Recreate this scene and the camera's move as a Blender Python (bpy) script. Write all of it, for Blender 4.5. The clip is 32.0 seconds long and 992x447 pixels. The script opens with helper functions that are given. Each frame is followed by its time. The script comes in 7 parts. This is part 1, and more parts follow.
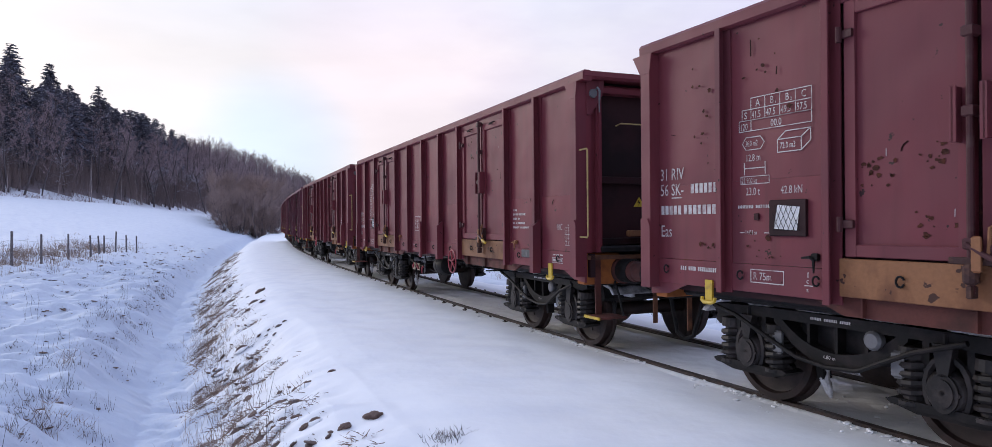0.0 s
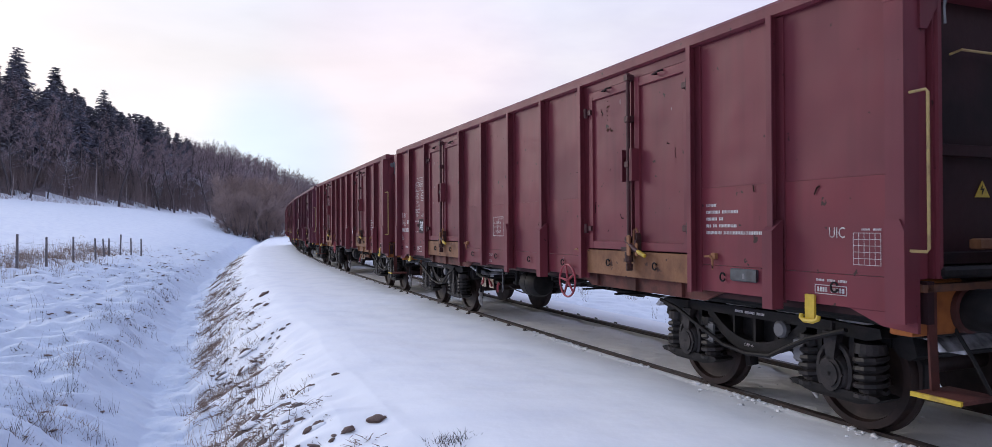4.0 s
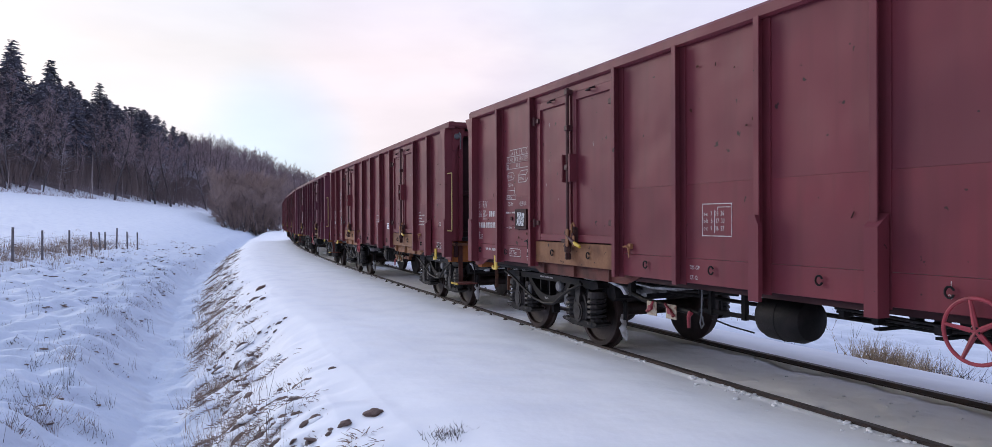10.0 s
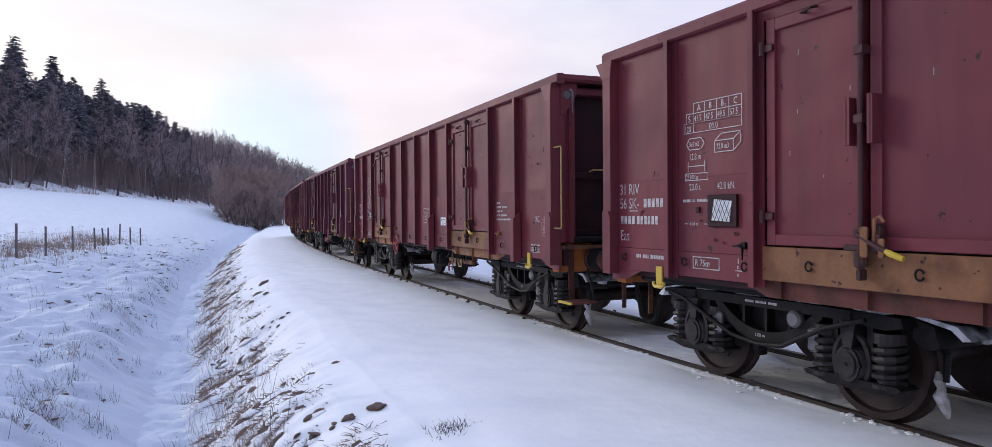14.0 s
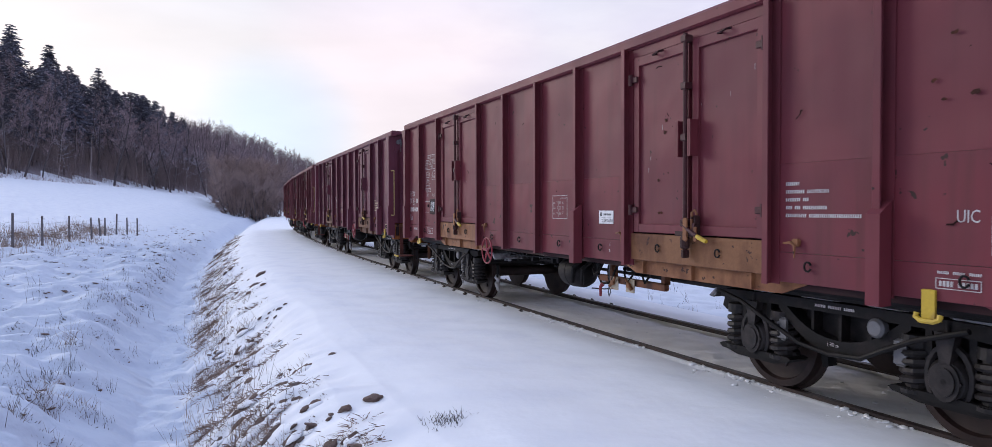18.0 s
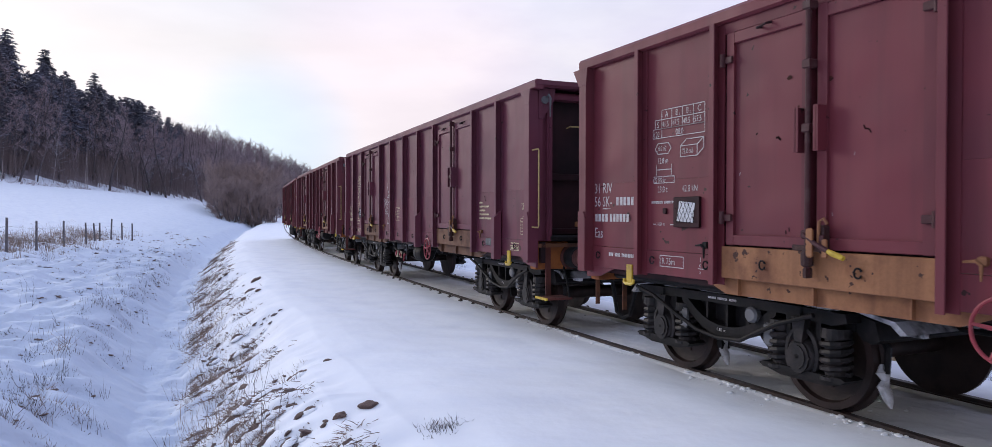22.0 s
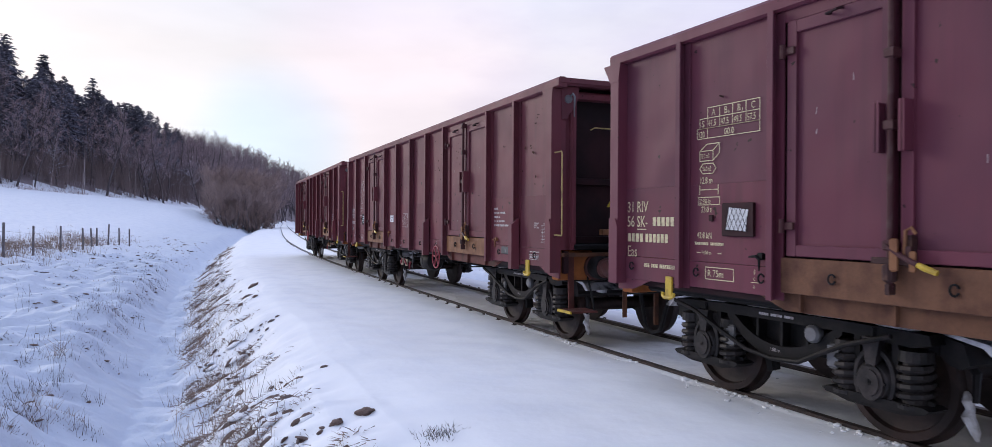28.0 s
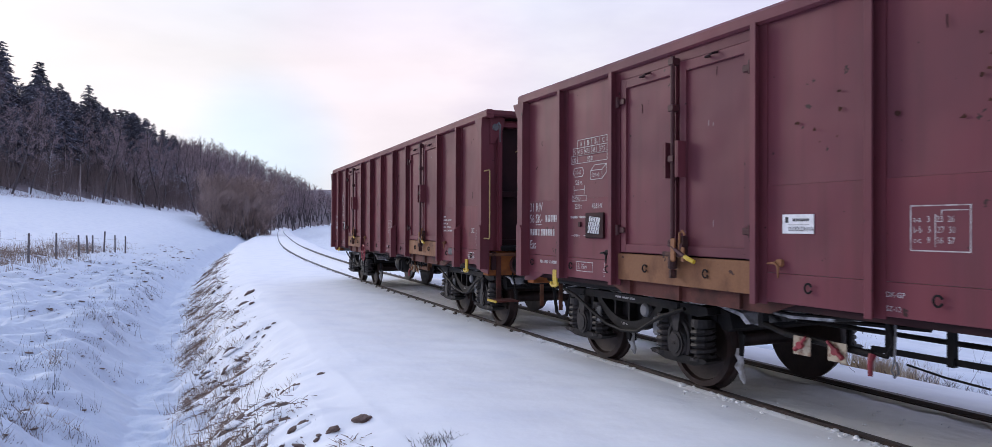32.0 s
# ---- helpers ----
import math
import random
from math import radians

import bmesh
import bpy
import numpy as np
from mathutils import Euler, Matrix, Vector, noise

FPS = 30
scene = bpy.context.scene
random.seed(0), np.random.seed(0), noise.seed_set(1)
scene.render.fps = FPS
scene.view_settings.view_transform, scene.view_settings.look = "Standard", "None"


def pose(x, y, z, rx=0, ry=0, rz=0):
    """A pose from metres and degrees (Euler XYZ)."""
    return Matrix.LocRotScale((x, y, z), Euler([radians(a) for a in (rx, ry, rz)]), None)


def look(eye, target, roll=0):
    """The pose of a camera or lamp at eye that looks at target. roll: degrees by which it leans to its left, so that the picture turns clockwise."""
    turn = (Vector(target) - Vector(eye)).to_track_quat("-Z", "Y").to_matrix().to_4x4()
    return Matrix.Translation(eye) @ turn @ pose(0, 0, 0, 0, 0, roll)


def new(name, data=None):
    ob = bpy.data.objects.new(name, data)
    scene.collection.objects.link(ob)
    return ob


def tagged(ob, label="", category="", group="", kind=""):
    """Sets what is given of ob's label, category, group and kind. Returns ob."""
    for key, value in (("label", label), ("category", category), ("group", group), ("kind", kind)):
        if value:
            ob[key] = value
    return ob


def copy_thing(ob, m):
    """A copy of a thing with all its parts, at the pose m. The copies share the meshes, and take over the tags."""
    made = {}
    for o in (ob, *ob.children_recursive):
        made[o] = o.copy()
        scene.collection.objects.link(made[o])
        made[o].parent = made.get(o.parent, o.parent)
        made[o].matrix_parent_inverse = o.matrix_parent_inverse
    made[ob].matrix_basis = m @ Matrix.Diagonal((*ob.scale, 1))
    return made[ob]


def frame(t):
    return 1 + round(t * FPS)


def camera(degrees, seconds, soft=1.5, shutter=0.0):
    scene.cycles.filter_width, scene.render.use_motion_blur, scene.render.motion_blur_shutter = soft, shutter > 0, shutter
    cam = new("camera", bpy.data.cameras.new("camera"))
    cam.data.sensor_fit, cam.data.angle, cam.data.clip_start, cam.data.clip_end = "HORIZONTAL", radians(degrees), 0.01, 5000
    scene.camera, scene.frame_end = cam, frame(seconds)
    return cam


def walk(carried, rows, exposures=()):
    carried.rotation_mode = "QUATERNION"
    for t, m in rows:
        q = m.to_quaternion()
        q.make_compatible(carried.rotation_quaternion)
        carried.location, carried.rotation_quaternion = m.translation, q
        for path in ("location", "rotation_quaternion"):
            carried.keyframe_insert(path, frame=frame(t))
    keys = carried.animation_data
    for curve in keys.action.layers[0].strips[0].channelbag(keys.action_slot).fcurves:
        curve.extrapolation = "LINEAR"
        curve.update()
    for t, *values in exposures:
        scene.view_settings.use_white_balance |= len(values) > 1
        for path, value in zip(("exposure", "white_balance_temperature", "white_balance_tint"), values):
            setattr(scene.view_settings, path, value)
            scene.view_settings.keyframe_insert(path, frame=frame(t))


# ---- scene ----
cam = camera(69.53, 32.0, soft=0.7, shutter=0.15)
EYE_Z = 1.652


def aim(yaw, pitch, roll):
    """The hand-held camera keeps its place and only turns a little."""
    return pose(0, 0, EYE_Z, 90 + pitch, 0, yaw) @ pose(0, 0, 0, 0, 0, roll)


PATH = [
    (0.0, aim(0.00, -0.07, -0.48)),
    (0.5, aim(-0.02, -0.03, -0.48)),
    (1.0, aim(-0.02, 0.04, -0.40)),
    (1.5, aim(0.02, 0.14, -0.37)),
    (2.0, aim(0.07, 0.17, -0.38)),
    (2.5, aim(0.16, 0.22, -0.40)),
    (3.0, aim(0.24, 0.26, -0.45)),
    (3.5, aim(0.31, 0.33, -0.38)),
    (5.5, aim(0.23, -0.35, -0.43)),
    (6.0, aim(0.21, -0.30, -0.42)),
    (6.5, aim(0.16, -0.19, -0.43)),
    (7.0, aim(0.15, -0.15, -0.41)),
    (7.5, aim(0.11, -0.11, -0.42)),
    (8.0, aim(0.09, -0.06, -0.34)),
    (8.5, aim(0.07, -0.05, -0.31)),
    (9.0, aim(0.04, -0.02, -0.19)),
    (9.5, aim(0.04, -0.06, -0.11)),
    (10.0, aim(0.06, -0.23, -0.26)),
    (10.5, aim(0.12, -0.31, -0.36)),
    (11.0, aim(0.14, -0.45, -0.34)),
    (11.5, aim(0.18, -0.60, -0.41)),
    (12.0, aim(0.19, -0.76, -0.47)),
    (12.5, aim(0.20, -0.83, -0.47)),
    (13.0, aim(0.20, -0.80, -0.42)),
    (13.5, aim(0.21, -0.74, -0.40)),
    (14.0, aim(0.25, -0.70, -0.50)),
    (14.5, aim(0.30, -0.66, -0.50)),
    (16.5, aim(0.44, -0.81, -0.41)),
    (17.0, aim(0.40, -0.87, -0.30)),
    (17.5, aim(0.22, -1.08, -0.22)),
    (18.0, aim(0.05, -1.31, -0.15)),
    (18.5, aim(-0.13, -1.46, -0.14)),
    (19.0, aim(-0.26, -1.40, -0.06)),
    (19.5, aim(-0.32, -1.26, -0.06)),
    (20.0, aim(-0.31, -1.16, -0.05)),
    (20.5, aim(-0.30, -1.05, -0.01)),
    (21.0, aim(-0.29, -0.95, 0.04)),
    (21.5, aim(-0.28, -0.86, 0.08)),
    (22.0, aim(-0.27, -0.78, 0.08)),
    (22.5, aim(-0.25, -0.76, -0.01)),
    (23.0, aim(-0.26, -0.69, 0.08)),
    (23.5, aim(-0.25, -0.69, -0.02)),
    (24.0, aim(-0.28, -0.73, 0.06)),
    (24.5, aim(-0.30, -0.75, 0.14)),
    (25.0, aim(-0.33, -0.75, 0.19)),
    (25.5, aim(-0.36, -0.72, 0.20)),
    (27.5, aim(-0.42, -0.38, 0.28)),
    (28.0, aim(-0.44, -0.24, 0.30)),
    (28.5, aim(-0.46, -0.12, 0.32)),
    (29.0, aim(-0.45, 0.04, 0.33)),
    (29.5, aim(-0.49, 0.17, 0.29)),
    (30.0, aim(-0.50, 0.32, 0.31)),
    (30.5, aim(-0.52, 0.37, 0.28)),
    (31.0, aim(-0.56, 0.38, 0.31)),
    (31.5, aim(-0.62, 0.33, 0.25)),
    (32.0, aim(-0.69, 0.26, 0.16)),
]
walk(cam, PATH)

# the railway line: bends by curvature, in 1/m, at distances along the track
BEND_AT = (-30, 0, 20, 35, 50, 70, 100, 160)
BEND = (0.00866, 0.00492, 0.00122, 0.00292, 0.00154, 0.00089, -0.00003, 0.00012)
TRACK_X, TRACK_TURN = 6.480, 0.4482
# where the middle of the first wagon stands along the track, every half second
TRAIN_AT = (2.25, 1.74, 1.23, 0.71, 0.18, -0.36, -0.89, -1.40, -1.89, -2.36, -2.82, -3.26, -3.70, -4.13, -4.57, -5.00, -5.43, -5.84, -6.22, -6.58, -6.92, -7.30, -7.71, -8.17, -8.68, -9.22, -9.80, -10.39, -11.01, -11.64, -12.30, -12.98, -13.70, -14.44, -15.22, -16.02, -16.86, -17.74, -18.65, -19.58, -20.54, -21.53, -22.53, -23.56, -24.61, -25.69, -26.80, -27.93, -29.09, -30.28, -31.50, -32.75, -34.03, -35.32, -36.64, -37.99, -39.36, -40.77, -42.20, -43.65, -45.13, -46.63, -48.15, -49.68, -51.22)

# ---------------------------------------------------------------- light
world = bpy.data.worlds.new("winter_sky")
scene.world = world
world.use_nodes = True
wn, wl = world.node_tree.nodes, world.node_tree.links
wn.clear()
w_out, w_bg, w_sky = wn.new("ShaderNodeOutputWorld"), wn.new("ShaderNodeBackground"), wn.new("ShaderNodeTexSky")
w_sky.sky_type, w_sky.sun_disc = "NISHITA", False
SUN_UP, SUN_ROUND = radians(15), radians(-54)
w_sky.sun_elevation, w_sky.sun_rotation = SUN_UP, SUN_ROUND
w_sky.air_density, w_sky.dust_density = 1.0, 2.0
w_tc, w_sep = wn.new("ShaderNodeTexCoord"), wn.new("ShaderNodeSeparateXYZ")
wl.new(w_tc.outputs["Generated"], w_sep.inputs[0])
w_ramp = wn.new("ShaderNodeValToRGB")          # high cloud: white at the rim, grey-blue overhead
e = w_ramp.color_ramp.elements
e[0].position, e[0].color = 0.0, (0.88, 0.865, 0.93, 1)
e[1].position, e[1].color = 1.0, (0.98, 1.18, 1.66, 1)
m1 = e.new(0.22); m1.color = (0.93, 0.89, 0.935, 1)
m2 = e.new(0.42); m2.color = (0.80, 0.87, 1.10, 1)
wl.new(w_sep.outputs["Z"], w_ramp.inputs[0])
w_noise = wn.new("ShaderNodeTexNoise")
w_noise.inputs["Scale"].default_value, w_noise.inputs["Detail"].default_value = 2.2, 6
w_map = wn.new("ShaderNodeMapping")
w_map.inputs["Scale"].default_value = (1, 1, 3.5)
wl.new(w_tc.outputs["Generated"], w_map.inputs[0])
wl.new(w_map.outputs[0], w_noise.inputs["Vector"])
w_shade = wn.new("ShaderNodeMapRange")
w_shade.inputs[1].default_value, w_shade.inputs[2].default_value = 0.35, 0.7
w_shade.inputs[3].default_value, w_shade.inputs[4].default_value = 0.86, 1.06
wl.new(w_noise.outputs[0], w_shade.inputs[0])
w_mul = wn.new("ShaderNodeVectorMath"); w_mul.operation = "SCALE"
wl.new(w_ramp.outputs[0], w_mul.inputs[0]); wl.new(w_shade.outputs[0], w_mul.inputs["Scale"])
w_az = wn.new("ShaderNodeVectorMath"); w_az.operation = "DOT_PRODUCT"      # brighter round the hidden sun
w_az.inputs[1].default_value = (0.30, 0.86, 0.3)
wl.new(w_tc.outputs["Generated"], w_az.inputs[0])
w_glow = wn.new("ShaderNodeMapRange")
w_glow.inputs[1].default_value, w_glow.inputs[2].default_value = -0.9, 0.75
w_glow.inputs[3].default_value, w_glow.inputs[4].default_value = 0.62, 1.20
wl.new(w_az.outputs["Value"], w_glow.inputs[0])
w_lit = wn.new("ShaderNodeVectorMath"); w_lit.operation = "SCALE"
# thin lavender cloud banks drifting to the right of the bright gap
w_bank = wn.new("ShaderNodeTexNoise")
w_bank.inputs["Scale"].default_value, w_bank.inputs["Detail"].default_value, w_bank.inputs["Roughness"].default_value = 2.6, 5, 0.55
w_bmap = wn.new("ShaderNodeMapping")
w_bmap.inputs["Scale"].default_value, w_bmap.inputs["Location"].default_value = (1, 1, 2.6), (0.3, 0.0, 0.7)
wl.new(w_tc.outputs["Generated"], w_bmap.inputs[0]); wl.new(w_bmap.outputs[0], w_bank.inputs["Vector"])
w_far = wn.new("ShaderNodeMath"); w_far.operation = "MULTIPLY_ADD"
w_far.inputs[1].default_value, w_far.inputs[2].default_value = 3.2, 0.0
w_xz = wn.new("ShaderNodeMath"); w_xz.operation = "MULTIPLY"
wl.new(w_sep.outputs["X"], w_xz.inputs[0]); wl.new(w_sep.outputs["Z"], w_xz.inputs[1])
wl.new(w_xz.outputs[0], w_far.inputs[0])
w_sum = wn.new("ShaderNodeMath"); w_sum.operation = "ADD"
wl.new(w_far.outputs[0], w_sum.inputs[0]); wl.new(w_bank.outputs[0], w_sum.inputs[1])
w_thick = wn.new("ShaderNodeMapRange")
w_thick.inputs[1].default_value, w_thick.inputs[2].default_value = 0.46, 0.80
wl.new(w_sum.outputs[0], w_thick.inputs[0])
w_tint = wn.new("ShaderNodeMix"); w_tint.data_type, w_tint.blend_type = "RGBA", "MULTIPLY"
w_tint.inputs[7].default_value = (0.80, 0.79, 0.90, 1)
wl.new(w_thick.outputs[0], w_tint.inputs["Factor"]); wl.new(w_mul.outputs[0], w_tint.inputs[6])
wl.new(w_tint.outputs[2], w_lit.inputs[0]); wl.new(w_glow.outputs[0], w_lit.inputs["Scale"])
# a rosy cloud and a strip of clear blue low in the gap
w_last = w_lit.outputs[0]
for way, near, hue in (((-0.12, 0.965, 0.20), 0.975, (1.0, 0.925, 0.945, 1)), ((-0.31, 1.0, 0.10), 0.9915, (0.77, 0.93, 1.03, 1))):
    w_dot = wn.new("ShaderNodeVectorMath"); w_dot.operation = "DOT_PRODUCT"
    w_dot.inputs[1].default_value = Vector(way).normalized()
    wl.new(w_tc.outputs["Generated"], w_dot.inputs[0])
    w_in = wn.new("ShaderNodeMapRange")
    w_in.interpolation_type = "SMOOTHSTEP"
    w_in.inputs[1].default_value, w_in.inputs[2].default_value = near, 1.0
    wl.new(w_dot.outputs["Value"], w_in.inputs[0])
    w_hue = wn.new("ShaderNodeMix"); w_hue.data_type, w_hue.blend_type = "RGBA", "MULTIPLY"
    w_hue.inputs[7].default_value = hue
    wl.new(w_in.outputs[0], w_hue.inputs["Factor"]); wl.new(w_last, w_hue.inputs[6])
    w_last = w_hue.outputs[2]
w_sk = wn.new("ShaderNodeVectorMath"); w_sk.operation = "SCALE"
w_sk.inputs["Scale"].default_value = 0.10
wl.new(w_sky.outputs[0], w_sk.inputs[0])
w_mix = wn.new("ShaderNodeMix"); w_mix.data_type = "RGBA"
w_mix.inputs["Factor"].default_value = 0.86       # thickness of the cloud
wl.new(w_sk.outputs[0], w_mix.inputs[6]); wl.new(w_last, w_mix.inputs[7])
wl.new(w_mix.outputs[2], w_bg.inputs[0])
w_bg.inputs[1].default_value = 1.0
wl.new(w_bg.outputs[0], w_out.inputs[0])

sun = new("sun", bpy.data.lights.new("sun", "SUN"))
sun.data.energy, sun.data.angle, sun.data.color = 1.2, radians(22), (1.0, 0.93, 0.88)
sun_way = Vector((math.sin(SUN_ROUND) * math.cos(SUN_UP), math.cos(SUN_ROUND) * math.cos(SUN_UP), math.sin(SUN_UP)))
sun.matrix_world = look(sun_way * 50, (0, 0, 0))
scene.view_settings.exposure = 0.0


# ---------------------------------------------------------------- materials
def material(name, colour, rough=0.6, metal=0.0, vary=0.15, scale=3.0, second=None, spots=0.5, bump=0.15, bump_scale=40.0, each=0.0, fine=0.06, chips=None, stretch=1.0, gloss=0.5, runs=None, detail=4):
    """Colour with broad stains towards `second`, fine grain, relief, and a shift from piece to piece."""
    m = bpy.data.materials.new(name)
    m.use_nodes = True
    n, l = m.node_tree.nodes, m.node_tree.links
    p = n["Principled BSDF"]
    p.inputs["Metallic"].default_value = metal
    p.inputs["Specular IOR Level"].default_value = gloss
    tc = n.new("ShaderNodeTexCoord")
    info = n.new("ShaderNodeObjectInfo")
    off = n.new("ShaderNodeVectorMath"); off.operation = "SCALE"
    cmb = n.new("ShaderNodeCombineXYZ")
    for i in range(3):
        l.new(info.outputs["Random"], cmb.inputs[i])
    off.inputs["Scale"].default_value = 37.0
    l.new(cmb.outputs[0], off.inputs[0])
    pos = n.new("ShaderNodeVectorMath"); pos.operation = "ADD"
    l.new(tc.outputs["Object"], pos.inputs[0]); l.new(off.outputs[0], pos.inputs[1])
    flow = n.new("ShaderNodeMapping")
    flow.inputs["Scale"].default_value = (1, 1, stretch)
    l.new(pos.outputs[0], flow.inputs[0])
    big = n.new("ShaderNodeTexNoise")
    big.inputs["Scale"].default_value, big.inputs["Detail"].default_value = scale, 6
    l.new(flow.outputs[0], big.inputs["Vector"])
    step = n.new("ShaderNodeMapRange")
    step.inputs[1].default_value, step.inputs[2].default_value = spots - 0.08, spots + 0.12
    l.new(big.outputs[0], step.inputs[0])
    mix = n.new("ShaderNodeMix"); mix.data_type = "RGBA"
    mix.inputs[6].default_value = (*colour, 1)
    mix.inputs[7].default_value = (*(second or [c * (1 - vary) for c in colour]), 1)
    l.new(step.outputs[0], mix.inputs["Factor"])
    small = n.new("ShaderNodeTexNoise")
    small.inputs["Scale"].default_value, small.inputs["Detail"].default_value = bump_scale, detail
    l.new(pos.outputs[0], small.inputs["Vector"])
    grain = n.new("ShaderNodeMapRange")
    grain.inputs[3].default_value, grain.inputs[4].default_value = 1 - fine * 3, 1 + fine * 3
    l.new(small.outputs[0], grain.inputs[0])
    own = n.new("ShaderNodeMapRange")
    own.inputs[3].default_value, own.inputs[4].default_value = 1 - each, 1 + each
    l.new(info.outputs["Random"], own.inputs[0])
    f = n.new("ShaderNodeMath"); f.operation = "MULTIPLY"
    l.new(grain.outputs[0], f.inputs[0]); l.new(own.outputs[0], f.inputs[1])
    sc = n.new("ShaderNodeVectorMath"); sc.operation = "SCALE"
    l.new(mix.outputs[2], sc.inputs[0]); l.new(f.outputs[0], sc.inputs["Scale"])
    last = sc.outputs[0]
    if runs:
        # stains that have run down the surface
        many, share, stain, most = runs
        rm = n.new("ShaderNodeMapping")
        rm.inputs["Scale"].default_value = (1, 1, 0.07)
        l.new(pos.outputs[0], rm.inputs[0])
        rn = n.new("ShaderNodeTexNoise")
        rn.inputs["Scale"].default_value, rn.inputs["Detail"].default_value = many, 5
        l.new(rm.outputs[0], rn.inputs["Vector"])
        rc = n.new("ShaderNodeMapRange")
        rc.inputs[1].default_value, rc.inputs[2].default_value, rc.inputs[4].default_value = share, share + 0.22, most
        l.new(rn.outputs[0], rc.inputs[0])
        rx = n.new("ShaderNodeMix"); rx.data_type = "RGBA"
        rx.inputs[7].default_value = (*stain, 1)
        l.new(rc.outputs[0], rx.inputs["Factor"]); l.new(last, rx.inputs[6])
        last = rx.outputs[2]
    if chips:
        # flaked spots that show the rusty metal
        size, share, bare = chips
        fl = n.new("ShaderNodeTexNoise")
        fl.inputs["Scale"].default_value, fl.inputs["Detail"].default_value, fl.inputs["Roughness"].default_value = size, 3, 0.6
        l.new(pos.outputs[0], fl.inputs["Vector"])
        cut = n.new("ShaderNodeMapRange")
        cut.inputs[1].default_value, cut.inputs[2].default_value = share, share + 0.02
        l.new(fl.outputs[0], cut.inputs[0])
        cm = n.new("ShaderNodeMix"); cm.data_type = "RGBA"
        cm.inputs[7].default_value = (*bare, 1)
        l.new(cut.outputs[0], cm.inputs["Factor"]); l.new(last, cm.inputs[6])
        last = cm.outputs[2]
    l.new(last, p.inputs["Base Color"])
    rr = n.new("ShaderNodeMapRange")
    rr.inputs[3].default_value, rr.inputs[4].default_value = max(0.02, rough - 0.12), min(1, rough + 0.12)
    l.new(big.outputs[0], rr.inputs[0]); l.new(rr.outputs[0], p.inputs["Roughness"])
    if bump:
        b = n.new("ShaderNodeBump")
        b.inputs["Strength"].default_value, b.inputs["Distance"].default_value = bump, 0.25 / bump_scale + 0.005
        l.new(small.outputs[0], b.inputs["Height"]); l.new(b.outputs[0], p.inputs["Normal"])
    return m


def side_paints(name, hue):
    """The paint of one wagon's sides, above and below the belt seam."""
    tint = lambda c: tuple(a * b for a, b in zip(c, hue))
    return (material(name, tint((0.154, 0.0354, 0.0452)), 0.56, 0, scale=0.9, second=tint((0.126, 0.0348, 0.0442)), spots=0.52, bump=0.22, bump_scale=2.6, each=0.05, fine=0.03, chips=(9.0, 0.70, (0.030, 0.012, 0.012)), gloss=0.28, runs=(7.0, 0.50, tint((0.085, 0.026, 0.032)), 0.38), detail=0.6),
            material(name + "_low", tint((0.160, 0.0334, 0.0435)), 0.56, 0, scale=1.1, second=tint((0.130, 0.0338, 0.0435)), spots=0.52, bump=0.20, bump_scale=2.8, each=0.05, fine=0.03, chips=(7.0, 0.675, (0.036, 0.014, 0.012)), gloss=0.28, runs=(8.0, 0.50, tint((0.092, 0.028, 0.030)), 0.5), detail=0.6))


PAINT, PAINT_LOW = side_paints("oxide_red_paint", (1.0, 0.94, 0.97))
# red paint with recess shade put into its colour; small fittings share it
PAINT_DARK = material("darkened_red_paint", (0.034, 0.009, 0.012), 0.7, 0, scale=2.5, second=(0.022, 0.009, 0.011), bump=0.1, each=0.1, gloss=0.25)
OCHRE = material("ochre_paint_over_rust", (0.250, 0.112, 0.052), 0.65, 0, scale=4, second=(0.14, 0.055, 0.028), spots=0.57, bump=0.15, each=0.22, stretch=0.7, chips=(8.0, 0.65, (0.05, 0.020, 0.014)), gloss=0.3, runs=(5.0, 0.54, (0.095, 0.030, 0.014), 0.6))
BROWN_SILL = material("rust_brown_sill_paint", (0.150, 0.070, 0.040), 0.7, 0, scale=4, second=(0.085, 0.036, 0.024), spots=0.55, bump=0.2, each=0.12, gloss=0.25, runs=(6.0, 0.52, (0.06, 0.022, 0.014), 0.55))
RUST = material("rusty_steel", (0.16, 0.06, 0.028), 0.8, 0, scale=6, second=(0.07, 0.03, 0.02), bump=0.3, each=0.2)
BLACK = material("grimy_black_steel", (0.0055, 0.0048, 0.0054), 0.62, 0, scale=7, second=(0.018, 0.014, 0.0145), spots=0.56, bump=0.25, each=0.3, gloss=0.22)
AXLE = material("dusty_axle_box", (0.011, 0.0092, 0.0098), 0.55, 0, scale=9, second=(0.034, 0.027, 0.027), spots=0.52, bump=0.3, each=0.25, gloss=0.3)
DUSTED = material("snow_dusted_steel", (0.014, 0.012, 0.013), 0.65, 0, scale=4.5, second=(0.68, 0.68, 0.72), spots=0.46, bump=0.2, each=0.2, gloss=0.3)
GREY_STEEL = material("grey_steel", (0.16, 0.16, 0.17), 0.5, 0.4, scale=5, bump=0.1)
WHEEL = material("rolling_steel", (0.034, 0.019, 0.017), 0.58, 0.0, scale=6, second=(0.018, 0.011, 0.010), bump=0.15, gloss=0.3)
RAIL = material("rail_steel", (0.026, 0.017, 0.016), 0.6, 0.2, scale=8, second=(0.045, 0.026, 0.021), bump=0.2)
WORN_YELLOW = material("faded_yellow_paint", (0.48, 0.34, 0.13), 0.6, 0, scale=9, second=(0.30, 0.19, 0.10), spots=0.60, bump=0.05)
